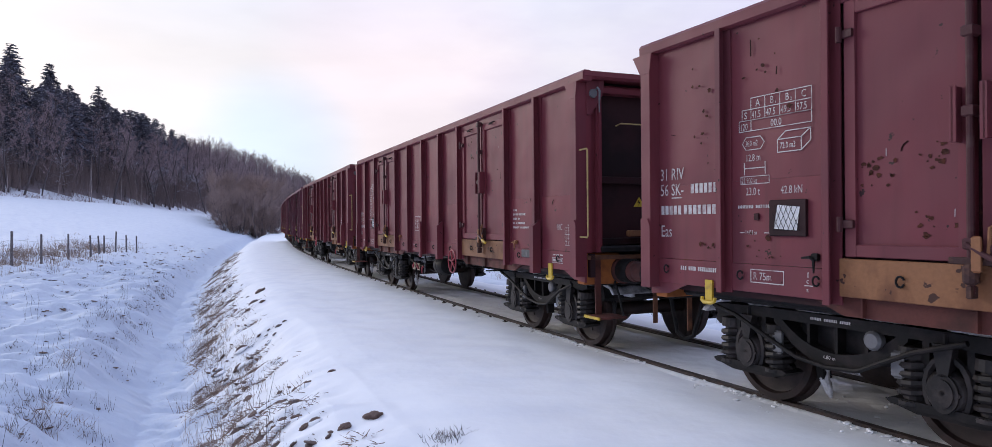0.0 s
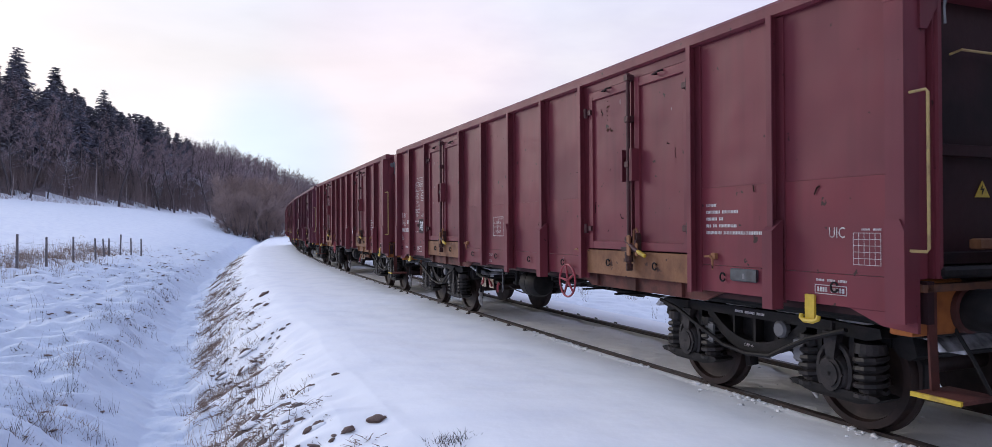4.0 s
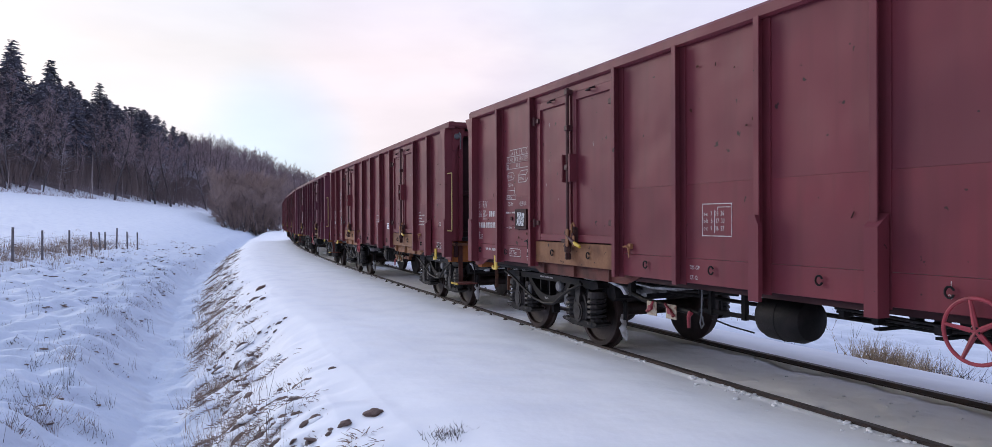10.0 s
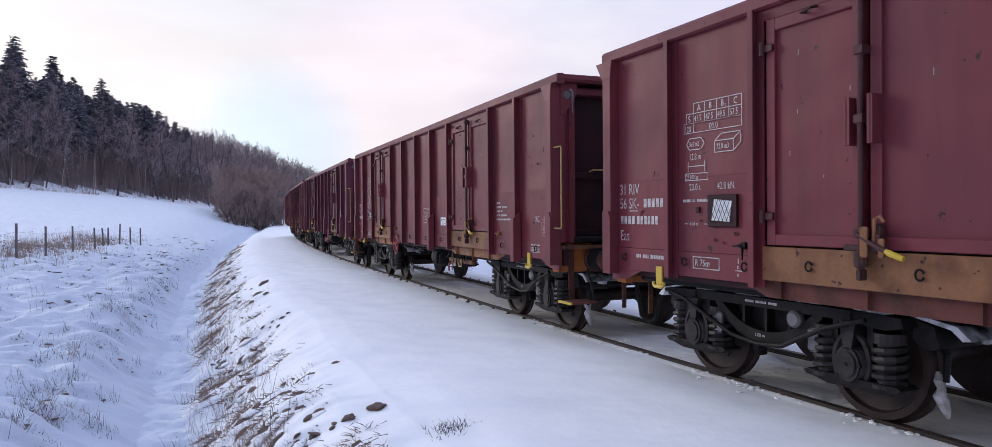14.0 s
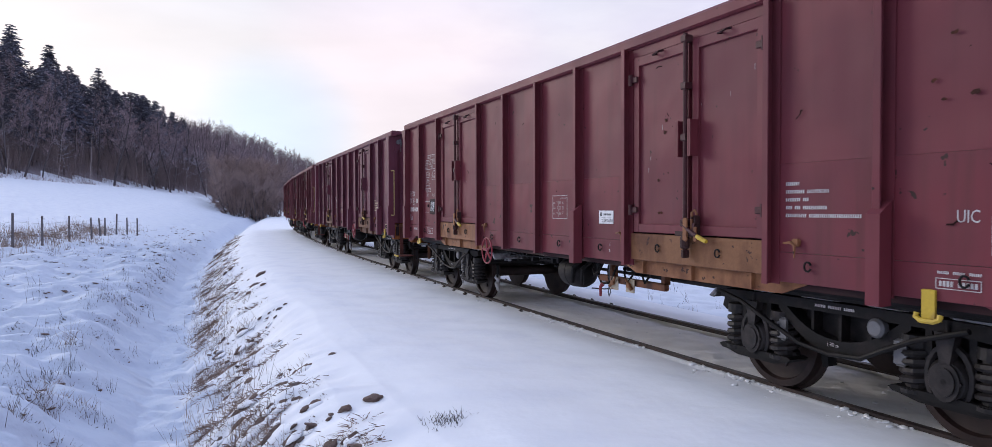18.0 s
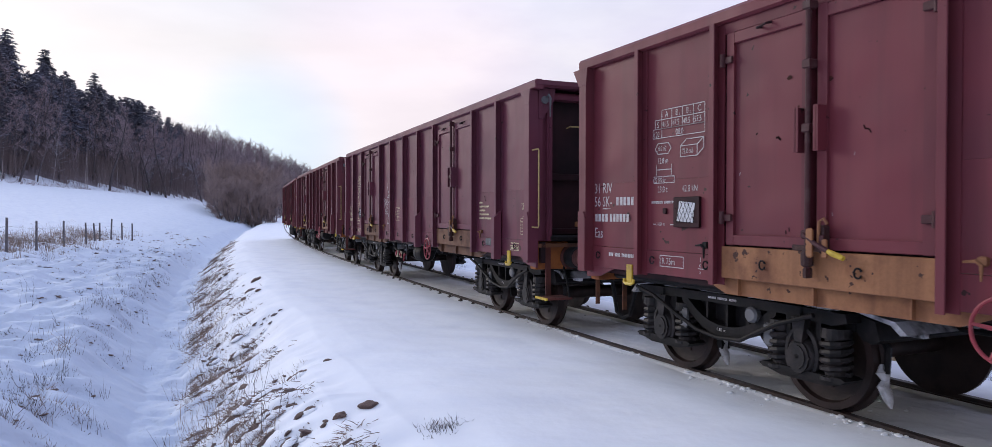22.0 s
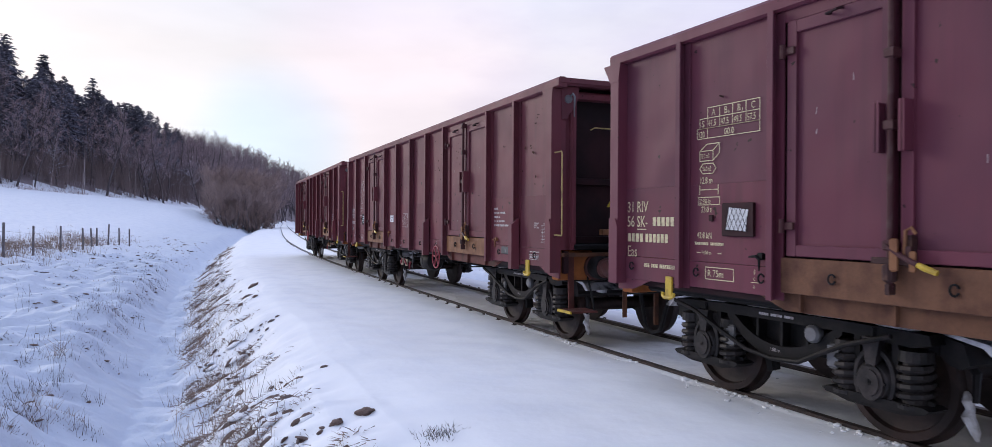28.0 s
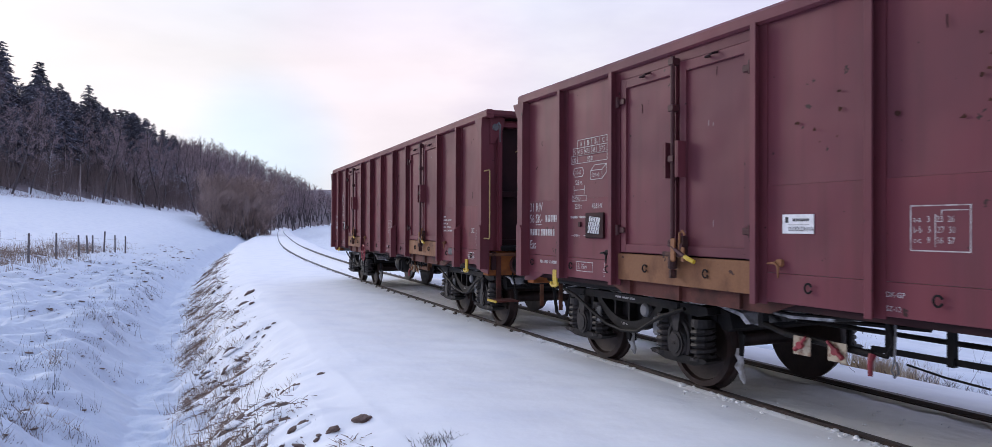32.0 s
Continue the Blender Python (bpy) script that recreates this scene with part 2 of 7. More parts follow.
YELLOW = material("yellow_paint", (0.54, 0.37, 0.03), 0.5, 0, scale=9, second=(0.30, 0.19, 0.04), spots=0.62, bump=0.05)
RED = material("brake_red_paint", (0.30, 0.030, 0.046), 0.5, 0, scale=8, second=(0.20, 0.024, 0.034), bump=0.05)
WHITE = material("white_marking", (0.50, 0.475, 0.475), 0.6, 0, scale=14, second=(0.26, 0.19, 0.195), spots=0.56, bump=0)
CREAM = material("yellowed_marking", (0.62, 0.54, 0.33), 0.6, 0, scale=14, second=(0.36, 0.29, 0.19), spots=0.58, bump=0)
WOOD = material("weathered_wood", (0.17, 0.15, 0.155), 0.85, 0, scale=8, second=(0.11, 0.095, 0.095), bump=0.4)


def snow_material(name, colour, second, spots=0.55, scale=0.8, bump=0.35, bump_scale=9.0):
    m = material(name, colour, 0.75, 0, scale=scale, second=second, spots=spots, bump=bump, bump_scale=bump_scale, fine=0.012)
    p = m.node_tree.nodes["Principled BSDF"]
    p.inputs["Subsurface Weight"].default_value = 0.0
    return m


SNOW = snow_material("fresh_snow", (0.86, 0.865, 0.89), (0.83, 0.84, 0.875), bump=0.25, bump_scale=2.5)
SNOW_TRACK = snow_material("trodden_snow", (0.93, 0.925, 0.92), (0.88, 0.865, 0.855), spots=0.55, scale=2.5, bump=0.5, bump_scale=6)



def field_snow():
    """Snow that turns rough away from the cleared shoulder, with bluish shade put into its colour (point attribute)."""
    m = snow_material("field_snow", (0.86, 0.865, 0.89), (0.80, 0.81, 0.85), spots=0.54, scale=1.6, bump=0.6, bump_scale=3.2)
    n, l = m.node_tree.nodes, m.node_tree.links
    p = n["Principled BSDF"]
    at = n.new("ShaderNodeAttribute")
    at.attribute_name = "rough_shade"
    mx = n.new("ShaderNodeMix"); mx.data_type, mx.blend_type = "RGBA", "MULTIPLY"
    # multiplied blue-grey imitates the shade of ditch and bank
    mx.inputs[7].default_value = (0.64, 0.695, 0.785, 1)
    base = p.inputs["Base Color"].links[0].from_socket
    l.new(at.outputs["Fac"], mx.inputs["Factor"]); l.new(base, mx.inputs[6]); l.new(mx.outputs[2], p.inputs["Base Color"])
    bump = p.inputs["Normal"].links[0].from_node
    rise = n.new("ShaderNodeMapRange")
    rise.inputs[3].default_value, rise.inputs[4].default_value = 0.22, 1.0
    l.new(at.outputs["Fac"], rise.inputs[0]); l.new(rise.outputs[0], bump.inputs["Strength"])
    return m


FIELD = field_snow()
LITTER = material("woodland_floor", (0.20, 0.16, 0.17), 0.95, 0, scale=0.35, second=(0.34, 0.31, 0.35), spots=0.60, bump=0.5, bump_scale=2)


# ---------------------------------------------------------------- meshes
class Shape:
    """Collects simple solids into one mesh."""

    def __init__(self):
        self.v, self.f = [], []

    def add(self, verts, faces):
        k = len(self.v)
        self.v += [tuple(p) for p in verts]
        self.f += [tuple(i + k for i in q) for q in faces]
        return self

    def box(self, x0, x1, y0, y1, z0, z1, c=0.0):
        """A box, with its long edges along x chamfered by c."""
        x0, x1, y0, y1, z0, z1 = min(x0, x1), max(x0, x1), min(y0, y1), max(y0, y1), min(z0, z1), max(z0, z1)
        if c <= 0:
            v = [(x, y, z) for x in (x0, x1) for y in (y0, y1) for z in (z0, z1)]
            return self.add(v, [(0, 1, 3, 2), (4, 6, 7, 5), (0, 4, 5, 1), (2, 3, 7, 6), (0, 2, 6, 4), (1, 5, 7, 3)])
        ring = lambda d: [(x0 + d, y0 + d), (x1 - d, y0 + d), (x1 - d, y1 - d), (x0 + d, y1 - d)]
        v = [(x, y, z0) for x, y in ring(c)] + [(x, y, z0 + c) for x, y in ring(0)] + [(x, y, z1 - c) for x, y in ring(0)] + [(x, y, z1) for x, y in ring(c)]
        f = [(3, 2, 1, 0), (12, 13, 14, 15)]
        for k in range(3):
            f += [(4 * k + i, 4 * k + (i + 1) % 4, 4 * k + 4 + (i + 1) % 4, 4 * k + 4 + i) for i in range(4)]
        return self.add(v, f)

    def prism(self, outline, axis, a, b):
        """An outline (two coordinates) pulled along axis x, y or z from a to b."""
        n = len(outline)
        put = {"x": lambda p, t: (t, p[0], p[1]), "y": lambda p, t: (p[0], t, p[1]), "z": lambda p, t: (p[0], p[1], t)}[axis]
        v = [put(p, a) for p in outline] + [put(p, b) for p in outline]
        return self.add(v, [tuple(range(n))[::-1], tuple(range(n, 2 * n))] + [(i, (i + 1) % n, n + (i + 1) % n, n + i) for i in range(n)])

    def tube(self, points, r, n=8, closed=False):
        """A round bar along points; r one radius or one for each point."""
        pts = [Vector(p) for p in points]
        k = len(pts)
        rs = r if isinstance(r, (list, tuple)) else [r] * k
        v, f, up = [], [], None
        for i, p in enumerate(pts):
            t = (pts[(i + 1) % k] - pts[i - 1]) if closed else (pts[min(i + 1, k - 1)] - pts[max(i - 1, 0)])
            t.normalize()
            if up is None:
                up = t.orthogonal().normalized()
            up = (up - t * up.dot(t))
            up = up.normalized() if up.length > 1e-6 else t.orthogonal().normalized()
            side = t.cross(up)
            v += [p + (up * math.cos(2 * math.pi * j / n) + side * math.sin(2 * math.pi * j / n)) * rs[i] for j in range(n)]
        for i in range(k if closed else k - 1):
            a, b = i * n, ((i + 1) % k) * n
            f += [(a + j, a + (j + 1) % n, b + (j + 1) % n, b + j) for j in range(n)]
        if not closed:
            f += [tuple(range(n))[::-1], tuple(range((k - 1) * n, k * n))]
        return self.add(v, f)

    def turned(self, profile, axis, centre=(0, 0, 0), n=24):
        """A body of revolution: profile of (along, radius)."""
        cx, cy, cz = centre
        v, f = [], []
        for t, r in profile:
            for j in range(n):
                c, s = r * math.cos(2 * math.pi * j / n), r * math.sin(2 * math.pi * j / n)
                v.append({"x": (cx + t, cy + c, cz + s), "y": (cx + s, cy + t, cz + c), "z": (cx + c, cy + s, cz + t)}[axis])
        for i in range(len(profile) - 1):
            f += [(i * n + j, i * n + (j + 1) % n, (i + 1) * n + (j + 1) % n, (i + 1) * n + j) for j in range(n)]
        f += [tuple(range(n))[::-1], tuple(range((len(profile) - 1) * n, len(profile) * n))]
        return self.add(v, f)

    def coil(self, centre, r, wire, z0, z1, turns, n=6):
        cx, cy = centre
        k = int(turns * 10)
        return self.tube([(cx + r * math.cos(6.283 * i / 10), cy + r * math.sin(6.283 * i / 10), z0 + (z1 - z0) * i / k) for i in range(k + 1)], wire, n)

    def flipped(self, x=False, y=False):
        """A mirrored copy."""
        s = Shape()
        s.v = [(-p[0] if x else p[0], -p[1] if y else p[1], p[2]) for p in self.v]
        s.f = [q[::-1] for q in self.f] if x != y else list(self.f)
        return s

    def moved(self, dx=0, dy=0, dz=0):
        s = Shape()
        s.v, s.f = [(p[0] + dx, p[1] + dy, p[2] + dz) for p in self.v], list(self.f)
        return s

    def mesh(self, name, mat, smooth=False):
        me = bpy.data.meshes.new(name)
        me.from_pydata(self.v, [], self.f)
        me.materials.append(mat)
        bm = bmesh.new()
        bm.from_mesh(me)
        bmesh.ops.recalc_face_normals(bm, faces=bm.faces)
        bm.to_mesh(me)
        bm.free()
        if smooth:
            me.polygons.foreach_set("use_smooth", [True] * len(me.polygons))
            me.set_sharp_from_angle(angle=radians(38))
        return me


def part(name, shape, mat, parent, label="", smooth=False):
    me = shape if isinstance(shape, bpy.types.Mesh) else shape.mesh(name, mat, smooth)
    ob = new(name, me)
    ob.parent = parent
    return tagged(ob, label) if label else ob


def thing(name, label, category, group="", kind=""):
    return tagged(new(name), label, category, group, kind)


# ---------------------------------------------------------------- the line
STEP = 1.0
RUN = np.arange(-120.0, 460.0, STEP)
_turn = TRACK_TURN - np.cumsum(np.interp(RUN, BEND_AT, BEND)) * STEP
_turn -= np.interp(0, RUN, _turn) - TRACK_TURN
_cx, _cy = np.cumsum(-np.sin(_turn)) * STEP, np.cumsum(np.cos(_turn)) * STEP
_k0 = int(np.argmin(abs(RUN)))
LINE_X, LINE_Y = _cx - _cx[_k0] + TRACK_X, _cy - _cy[_k0]


def on_line(s, w=0.0, z=0.0):
    """The place s metres along the line, w metres to its right, looking away."""
    at = lambda q: np.array([np.interp(q, RUN, LINE_X), np.interp(q, RUN, LINE_Y)])
    p, t = at(s), at(s + 0.5) - at(s - 0.5)
    t = t / np.hypot(*t)
    return Vector((p[0] + t[1] * w, p[1] - t[0] * w, z))


def beside(x, y):
    """Distance along the line and to its right of many places."""
    x, y = np.asarray(x, float), np.asarray(y, float)
    s, w = np.zeros(x.shape), np.zeros(x.shape)
    tx, ty = np.gradient(LINE_X), np.gradient(LINE_Y)
    n = np.hypot(tx, ty)
    tx, ty = tx / n, ty / n
    fx, fy = x.ravel(), y.ravel()
    so, wo = s.ravel(), w.ravel()
    for a in range(0, len(fx), 4000):
        dx, dy = fx[a:a + 4000, None] - LINE_X[None], fy[a:a + 4000, None] - LINE_Y[None]
        i = np.argmin(dx * dx + dy * dy, 1)
        r = np.arange(len(i))
        so[a:a + 4000] = RUN[i] + dx[r, i] * tx[i] + dy[r, i] * ty[i]
        wo[a:a + 4000] = dx[r, i] * ty[i] - dy[r, i] * tx[i]
    return so.reshape(x.shape), wo.reshape(x.shape)


# the wood's edge, and the rise of the land behind it
EDGE = np.array([(-260, -60), (-170, 30), (-100, 95), (-84, 122), (-72, 150), (-69, 190), (-76, 260), (-74, 340), (-60, 400), (20, 430), (130, 430), (260, 400)], float)


def behind_edge(x, y):
    """Metres behind the wood's edge; negative in front of it."""
    x, y = np.asarray(x, float), np.asarray(y, float)
    best, sign = np.full(x.shape, 1e9), np.zeros(x.shape)
    for (ax, ay), (bx, by) in zip(EDGE[:-1], EDGE[1:]):
        ex, ey = bx - ax, by - ay
        t = np.clip(((x - ax) * ex + (y - ay) * ey) / (ex * ex + ey * ey), 0, 1)
        dx, dy = x - ax - t * ex, y - ay - t * ey
        d2 = dx * dx + dy * dy
        near = d2 < best
        best = np.where(near, d2, best)
        sign = np.where(near, np.sign(ex * dy - ey * dx), sign)
    return np.sqrt(best) * sign


def waves(x, y, size, seed=0.0):
    """Cheap soft unevenness between -1 and 1."""
    a, b = x / size + seed, y / size - seed * 1.7
    return (np.sin(a * 2.1 + 1.3 * np.sin(b * 1.7 + seed)) + np.sin(b * 2.3 + 1.1 * np.sin(a * 1.9)) + np.sin((a + b) * 3.7 + 2 * np.sin(a * 0.7 - b)) * 0.6) / 2.6


W_AT = (-60, -30, -16, -13, -11, -9.2, -8.2, -7.6, -7.0, -6.5, -5.9, -5.4, -4.9, -4.3, -3.9, -3.5, -2.6, -1.5, -0.80, -0.70, 0.70, 0.80, 1.4, 2.0, 2.6, 3.6, 6.5, 12, 60)
Z_AT = (5.8, 2.5, 0.3, -0.05, -0.3, -0.5, -0.56, -0.68, -1.08, -1.36, -1.36, -1.04, -0.66, -0.26, -0.13, -0.09, -0.07, -0.05, -0.028, -0.04, -0.085, -0.03, -0.05, -0.10, -0.28, -0.66, -0.74, -0.55, 2.2)


def land(x, y):
    """The height of the snow."""
    x, y = np.asarray(x, float), np.asarray(y, float)
    s, w = beside(x, y)
    far = np.clip((s - 60) / 120, 0, 1)
    z = np.interp(w + np.where(w < -3, 0.25 * waves(s, w, 3.1, 0.4), 0), W_AT, Z_AT)
    z = np.where(w < -4, z + (0.9 * far) * np.clip((-w - 4) / 3, 0, 1), z)         # the ditch runs out
    z = np.where(w > 4, z + 1.3 * np.clip((s - 40) / 40, 0, 1) * np.clip((w - 4) / 5, 0, 1), z)
    z = z + 2.3 * np.clip((s - 75) / 75, 0, 1) * np.clip((-w - 9) / 9, 0, 1)
    stand = np.clip(1 - np.hypot(x, y + 0.5) / 4.5, 0, 1) * np.clip(-w - 3.8, 0, 1)
    z = z * (1 - np.clip(stand * 2, 0, 1)) - 0.12 * np.clip(stand * 2, 0, 1)
    b = behind_edge(x, y)
    z = z + np.where(b > 0, np.minimum(b, 70) * 0.34, 0)
    z = np.minimum(z, 60)
    near = np.clip(1 - far, 0.15, 1)
    bank = np.clip((-w - 3.9) / 0.9, 0, 1) * np.clip((w + 6.6) / 0.6, 0, 1) * near
    field = np.clip((-w - 6.3) / 1.0, 0, 1) * near
    flat = np.clip(1 - np.abs(w + 6.1) / 0.7, 0, 1)
    both = np.clip((-w - 3.9) / 1.2, 0, 1) * near
    # snow lies in lips and hollows: stretched across the slope of the field, and down the ditch side
    z = z + both * (0.14 * waves(x, y, 1.2, 5.0) + 0.11 * waves(x, y, 3.4, 1.0))
    z = z + bank * (0.045 * np.tanh(2.6 * waves(w * 0.42, s, 0.33, 2.0)) + 0.03 * waves(w * 0.6, s, 0.17, 3.0) + 0.05 * waves(x, y, 0.55, 2.0))
    z = z + field * (0.085 * np.tanh(3.2 * waves(w * 0.50, s, 0.62, 4.0) - 0.5) + 0.060 * np.tanh(3.0 * waves(w * 0.55, s, 0.27, 7.0) - 0.6) + 0.06 * waves(x, y, 0.7, 2.0))
    z = z + flat * near * 0.035 * np.tanh(3.0 * waves(w, s, 0.21, 9.0))
    z = z + np.clip((w - 2.1) / 0.7, 0, 1) * (0.06 * np.tanh(2.5 * waves(x, y, 0.5, 3.0)) + 0.08 * waves(x, y, 3.0, 7.0))
    z = z + np.clip((w + 4.4) / 0.8, 0, 1) * np.where(w < -0.85, 0.012 * waves(x, y, 0.55, 4.0) + 0.018 * waves(x, y, 2.3, 9.0) + 0.010 * np.sin(3.1 * w + 1.6 * waves(s, w, 7.0, 1.0)), 0)
    z = z + np.where(np.abs(w) < 0.7, 0.009 * np.tanh(3 * waves(w * 1.3, s, 0.16, 6.0) - 0.8) + 0.016 * waves(w * 1.5, s, 0.42, 8.0) + 0.012 * np.tanh(3 * waves(w, s, 0.9, 3.0)), 0)
    return z


def height(x, y):
    return float(land(np.array([x]), np.array([y]))[0])


def ground():
    """One sheet of snow from the camera's feet to the horizon, finer near by."""
    radii = np.concatenate([np.linspace(0.4, 3.9, 14), 4.2 * np.exp(np.linspace(0, math.log(45 / 4.2), 520)), 46 * np.exp(np.linspace(0, math.log(4000 / 46), 190))])
    turns = np.concatenate([np.linspace(-38, 38, 500), np.linspace(39.5, 320.5, 141)]) * math.pi / 180
    R, A = np.meshgrid(radii, turns, indexing="ij")
    X, Y = R * np.sin(A), R * np.cos(A)
    Z = land(X, Y)
    n, k = Z.shape
    idx = np.arange(n * k).reshape(n, k)
    a, b = idx[:-1], idx[1:]
    quads = np.stack([a, b, np.roll(b, -1, 1), np.roll(a, -1, 1)], -1).reshape(-1, 4)
    me = bpy.data.meshes.new("ground")
    verts = np.stack([X, Y, Z], -1).reshape(-1, 3)
    me.from_pydata(verts.tolist() + [(0, 0, height(0, 0))], [], quads[:, ::-1].tolist() + [(idx[0, i], n * k, idx[0, (i + 1) % k]) for i in range(k)])
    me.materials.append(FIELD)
    me.materials.append(SNOW_TRACK)
    me.materials.append(LITTER)
    _, w = beside(verts[:, 0], verts[:, 1])
    inner = (np.abs(w[quads]).max(1) < 0.8)
    kind = np.where(inner, 1, 0)
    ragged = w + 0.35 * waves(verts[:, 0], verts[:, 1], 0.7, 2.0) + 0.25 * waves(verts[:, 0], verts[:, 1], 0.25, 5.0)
    # roughness and painted shade: full in the ditch, weaker out on the field
    rough_shade = me.attributes.new("rough_shade", "FLOAT", "POINT")
    rough_shade.data.foreach_set("value", list(np.maximum(np.clip((-ragged - 5.0) / 1.0, 0, 1) * (1 - 0.6 * np.clip((-ragged - 9) / 9, 0, 1)), 0.5 * np.clip((ragged - 2.6) / 0.6, 0, 1))) + [0.0])
    shade = behind_edge(verts[:, 0], verts[:, 1]) > 1.5
    me.polygons.foreach_set("material_index", list(np.where(shade[quads].all(1), 2, kind)) + [0] * k)
    me.polygons.foreach_set("use_smooth", [True] * len(me.polygons))
    me.update()
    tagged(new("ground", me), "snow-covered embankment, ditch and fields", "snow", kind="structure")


ground()


def rails():
    prof = [(-0.036, 0.0), (0.036, 0.0), (0.036, -0.035), (0.012, -0.05), (0.012, -0.13), (0.06, -0.15), (0.06, -0.165), (-0.06, -0.165), (-0.06, -0.15), (-0.012, -0.13), (-0.012, -0.05), (-0.036, -0.035)]
    for side in (-0.7535, 0.7535):
        s = Shape()
        stations = list(np.arange(-60, 60, 1.0)) + list(np.arange(60, 440, 4.0))
        for q in stations:
            c, r = on_line(q, side), on_line(q, side + 1) - on_line(q, side)
            s.v += [tuple(c + r * a + Vector((0, 0, b))) for a, b in prof]
        n = len(prof)
        for i in range(len(stations) - 1):
            s.f += [(i * n + j, i * n + (j + 1) % n, (i + 1) * n + (j + 1) % n, (i + 1) * n + j) for j in range(n)]
        ob = new("rail", s.mesh("rail", RAIL))
        tagged(ob, "dark steel rail half sunk in the snow", "rail", "rails of the line", "structure")
        clip = Shape().box(-0.06, 0.06, 0.04, 0.135, -0.16, -0.028, 0.012).tube([(-0.03, 0.10, -0.04), (-0.03, 0.10, 0.0), (0.03, 0.10, 0.0), (0.03, 0.10, -0.04)], 0.012, 5).mesh("rail_clip", RAIL)
        for q in np.arange(13.0, 60.0, 0.65):
            c, r = on_line(q, side), on_line(q, side + 1) - on_line(q, side)
            if side > 0:
                r = -r
            k = part("rail_clip", clip, None, ob)
            k.matrix_basis = Matrix.Translation(c) @ pose(0, 0, 0, 0, 0, math.degrees(math.atan2(-r.y, -r.x)) - 90)


rails()
# ---------------------------------------------------------------- the wagons
# A wagon's space: x forward, y to its left, z up from the rail; the body runs from -6.4 to 6.4.
LONG, PITCH = 6.4, 14.04
SLACK = (0.0, 0.0, -0.05, -0.035, -0.015, -0.03)      # play in the couplings
BAY, DOOR = 1.107, 1.972
POSTS = [BAY, 2 * BAY, 4.266, 5.318, 6.392, 7.478, 8.530, 10.586, 11.60]
DOORS_AT = ((POSTS[1], POSTS[2]), (POSTS[6], POSTS[7]))
SKIN, TOP, LOW = 1.43, 3.44, 1.05


def panel_shape(a, b):
    """One sheet of the side: thick skirt, belt seam, and a slightly sunken upper sheet."""
    s = Shape()
    s.box(a, b, -SKIN, -SKIN + 0.02, LOW + 0.24, 1.9885)
    s.box(a, b, -SKIN - 0.006, -SKIN + 0.02, LOW, LOW + 0.236, 0.004)
    # upper sheet, dished a little
    nx, nz = 6, 6
    g = lambda i, k: (a + (b - a) * i / nx, -SKIN + 0.004 + 0.007 * (1 - (2 * i / nx - 1) ** 2) * (1 - (2 * k / nz - 1) ** 2), 1.99 + (TOP - 0.115 - 1.99) * k / nz)
    v = [g(i, k) for i in range(nx + 1) for k in range(nz + 1)] + [(p[0], -SKIN + 0.03, p[2]) for p in [g(i, k) for i in range(nx + 1) for k in range(nz + 1)]]
    o, r = (nx + 1) * (nz + 1), nz + 1
    f = []
    for i in range(nx):
        for k in range(nz):
            q = i * r + k
            f += [(q, q + r, q + r + 1, q + 1), (o + q, o + q + 1, o + q + r + 1, o + q + r)]
    for k in range(nz):
        f += [(k, k + 1, o + k + 1, o + k), (nx * r + k, o + nx * r + k, o + nx * r + k + 1, nx * r + k + 1)]
    for i in range(nx):
        f += [(i * r, o + i * r, o + i * r + r, i * r + r), (i * r + nz, i * r + r + nz, o + i * r + r + nz, o + i * r + nz)]
    s.add(v, f)
    return s


def post_shape(knee):
    """A channel upright on a base flange, open towards the front; some have a deeper foot."""
    s = Shape()
    out = [(-0.050, -SKIN + 0.002), (-0.046, -SKIN - 0.096), (-0.038, -SKIN - 0.104), (0.018, -SKIN - 0.104), (0.022, -SKIN - 0.098), (0.018, -SKIN - 0.090), (-0.030, -SKIN - 0.090), (-0.034, -SKIN + 0.002)]
    s.prism(out, "z", LOW - 0.02, TOP - 0.12)
    s.box(-0.034, 0.055, -SKIN - 0.010, -SKIN + 0.002, LOW - 0.02, TOP - 0.12)
    if knee:
        s.add([(-0.052, -SKIN - 0.03, 0.98), (-0.052, -SKIN - 0.145, 0.98), (-0.052, -SKIN - 0.145, 1.60), (-0.052, -SKIN - 0.03, 1.69),
               (0.056, -SKIN - 0.03, 0.98), (0.056, -SKIN - 0.145, 0.98), (0.056, -SKIN - 0.145, 1.60), (0.056, -SKIN - 0.03, 1.69)],
              [(0, 1, 2, 3), (4, 7, 6, 5), (0, 4, 5, 1), (1, 5, 6, 2), (2, 6, 7, 3), (3, 7, 4, 0)])
    return s


def leaf_shapes(a, b):
    """A door leaf: sunken sheet and raised frame."""
    sheet = Shape().box(a + 0.06, b - 0.06, -SKIN - 0.006, -SKIN + 0.03, 1.46, 3.13)
    fr = Shape()
    fr.box(a, a + 0.085, -SKIN - 0.034, -SKIN + 0.03, 1.385, 3.215, 0.006).box(b - 0.085, b, -SKIN - 0.034, -SKIN + 0.03, 1.385, 3.215, 0.006)
    fr.box(a + 0.086, b - 0.086, -SKIN - 0.032, -SKIN + 0.03, 3.115, 3.213, 0.006).box(a + 0.086, b - 0.086, -SKIN - 0.032, -SKIN + 0.03, 1.387, 1.475, 0.006)
    return sheet, fr


def hook_shape():
    """A small lashing ring, open at one side."""
    pts = [(0.027 * math.cos(t), -SKIN - 0.03 - 0.012 * math.sin(t * 0.5), 0.036 * math.sin(t)) for t in np.linspace(0.35, 5.9, 12)]
    return Shape().tube(pts, 0.008, 6)


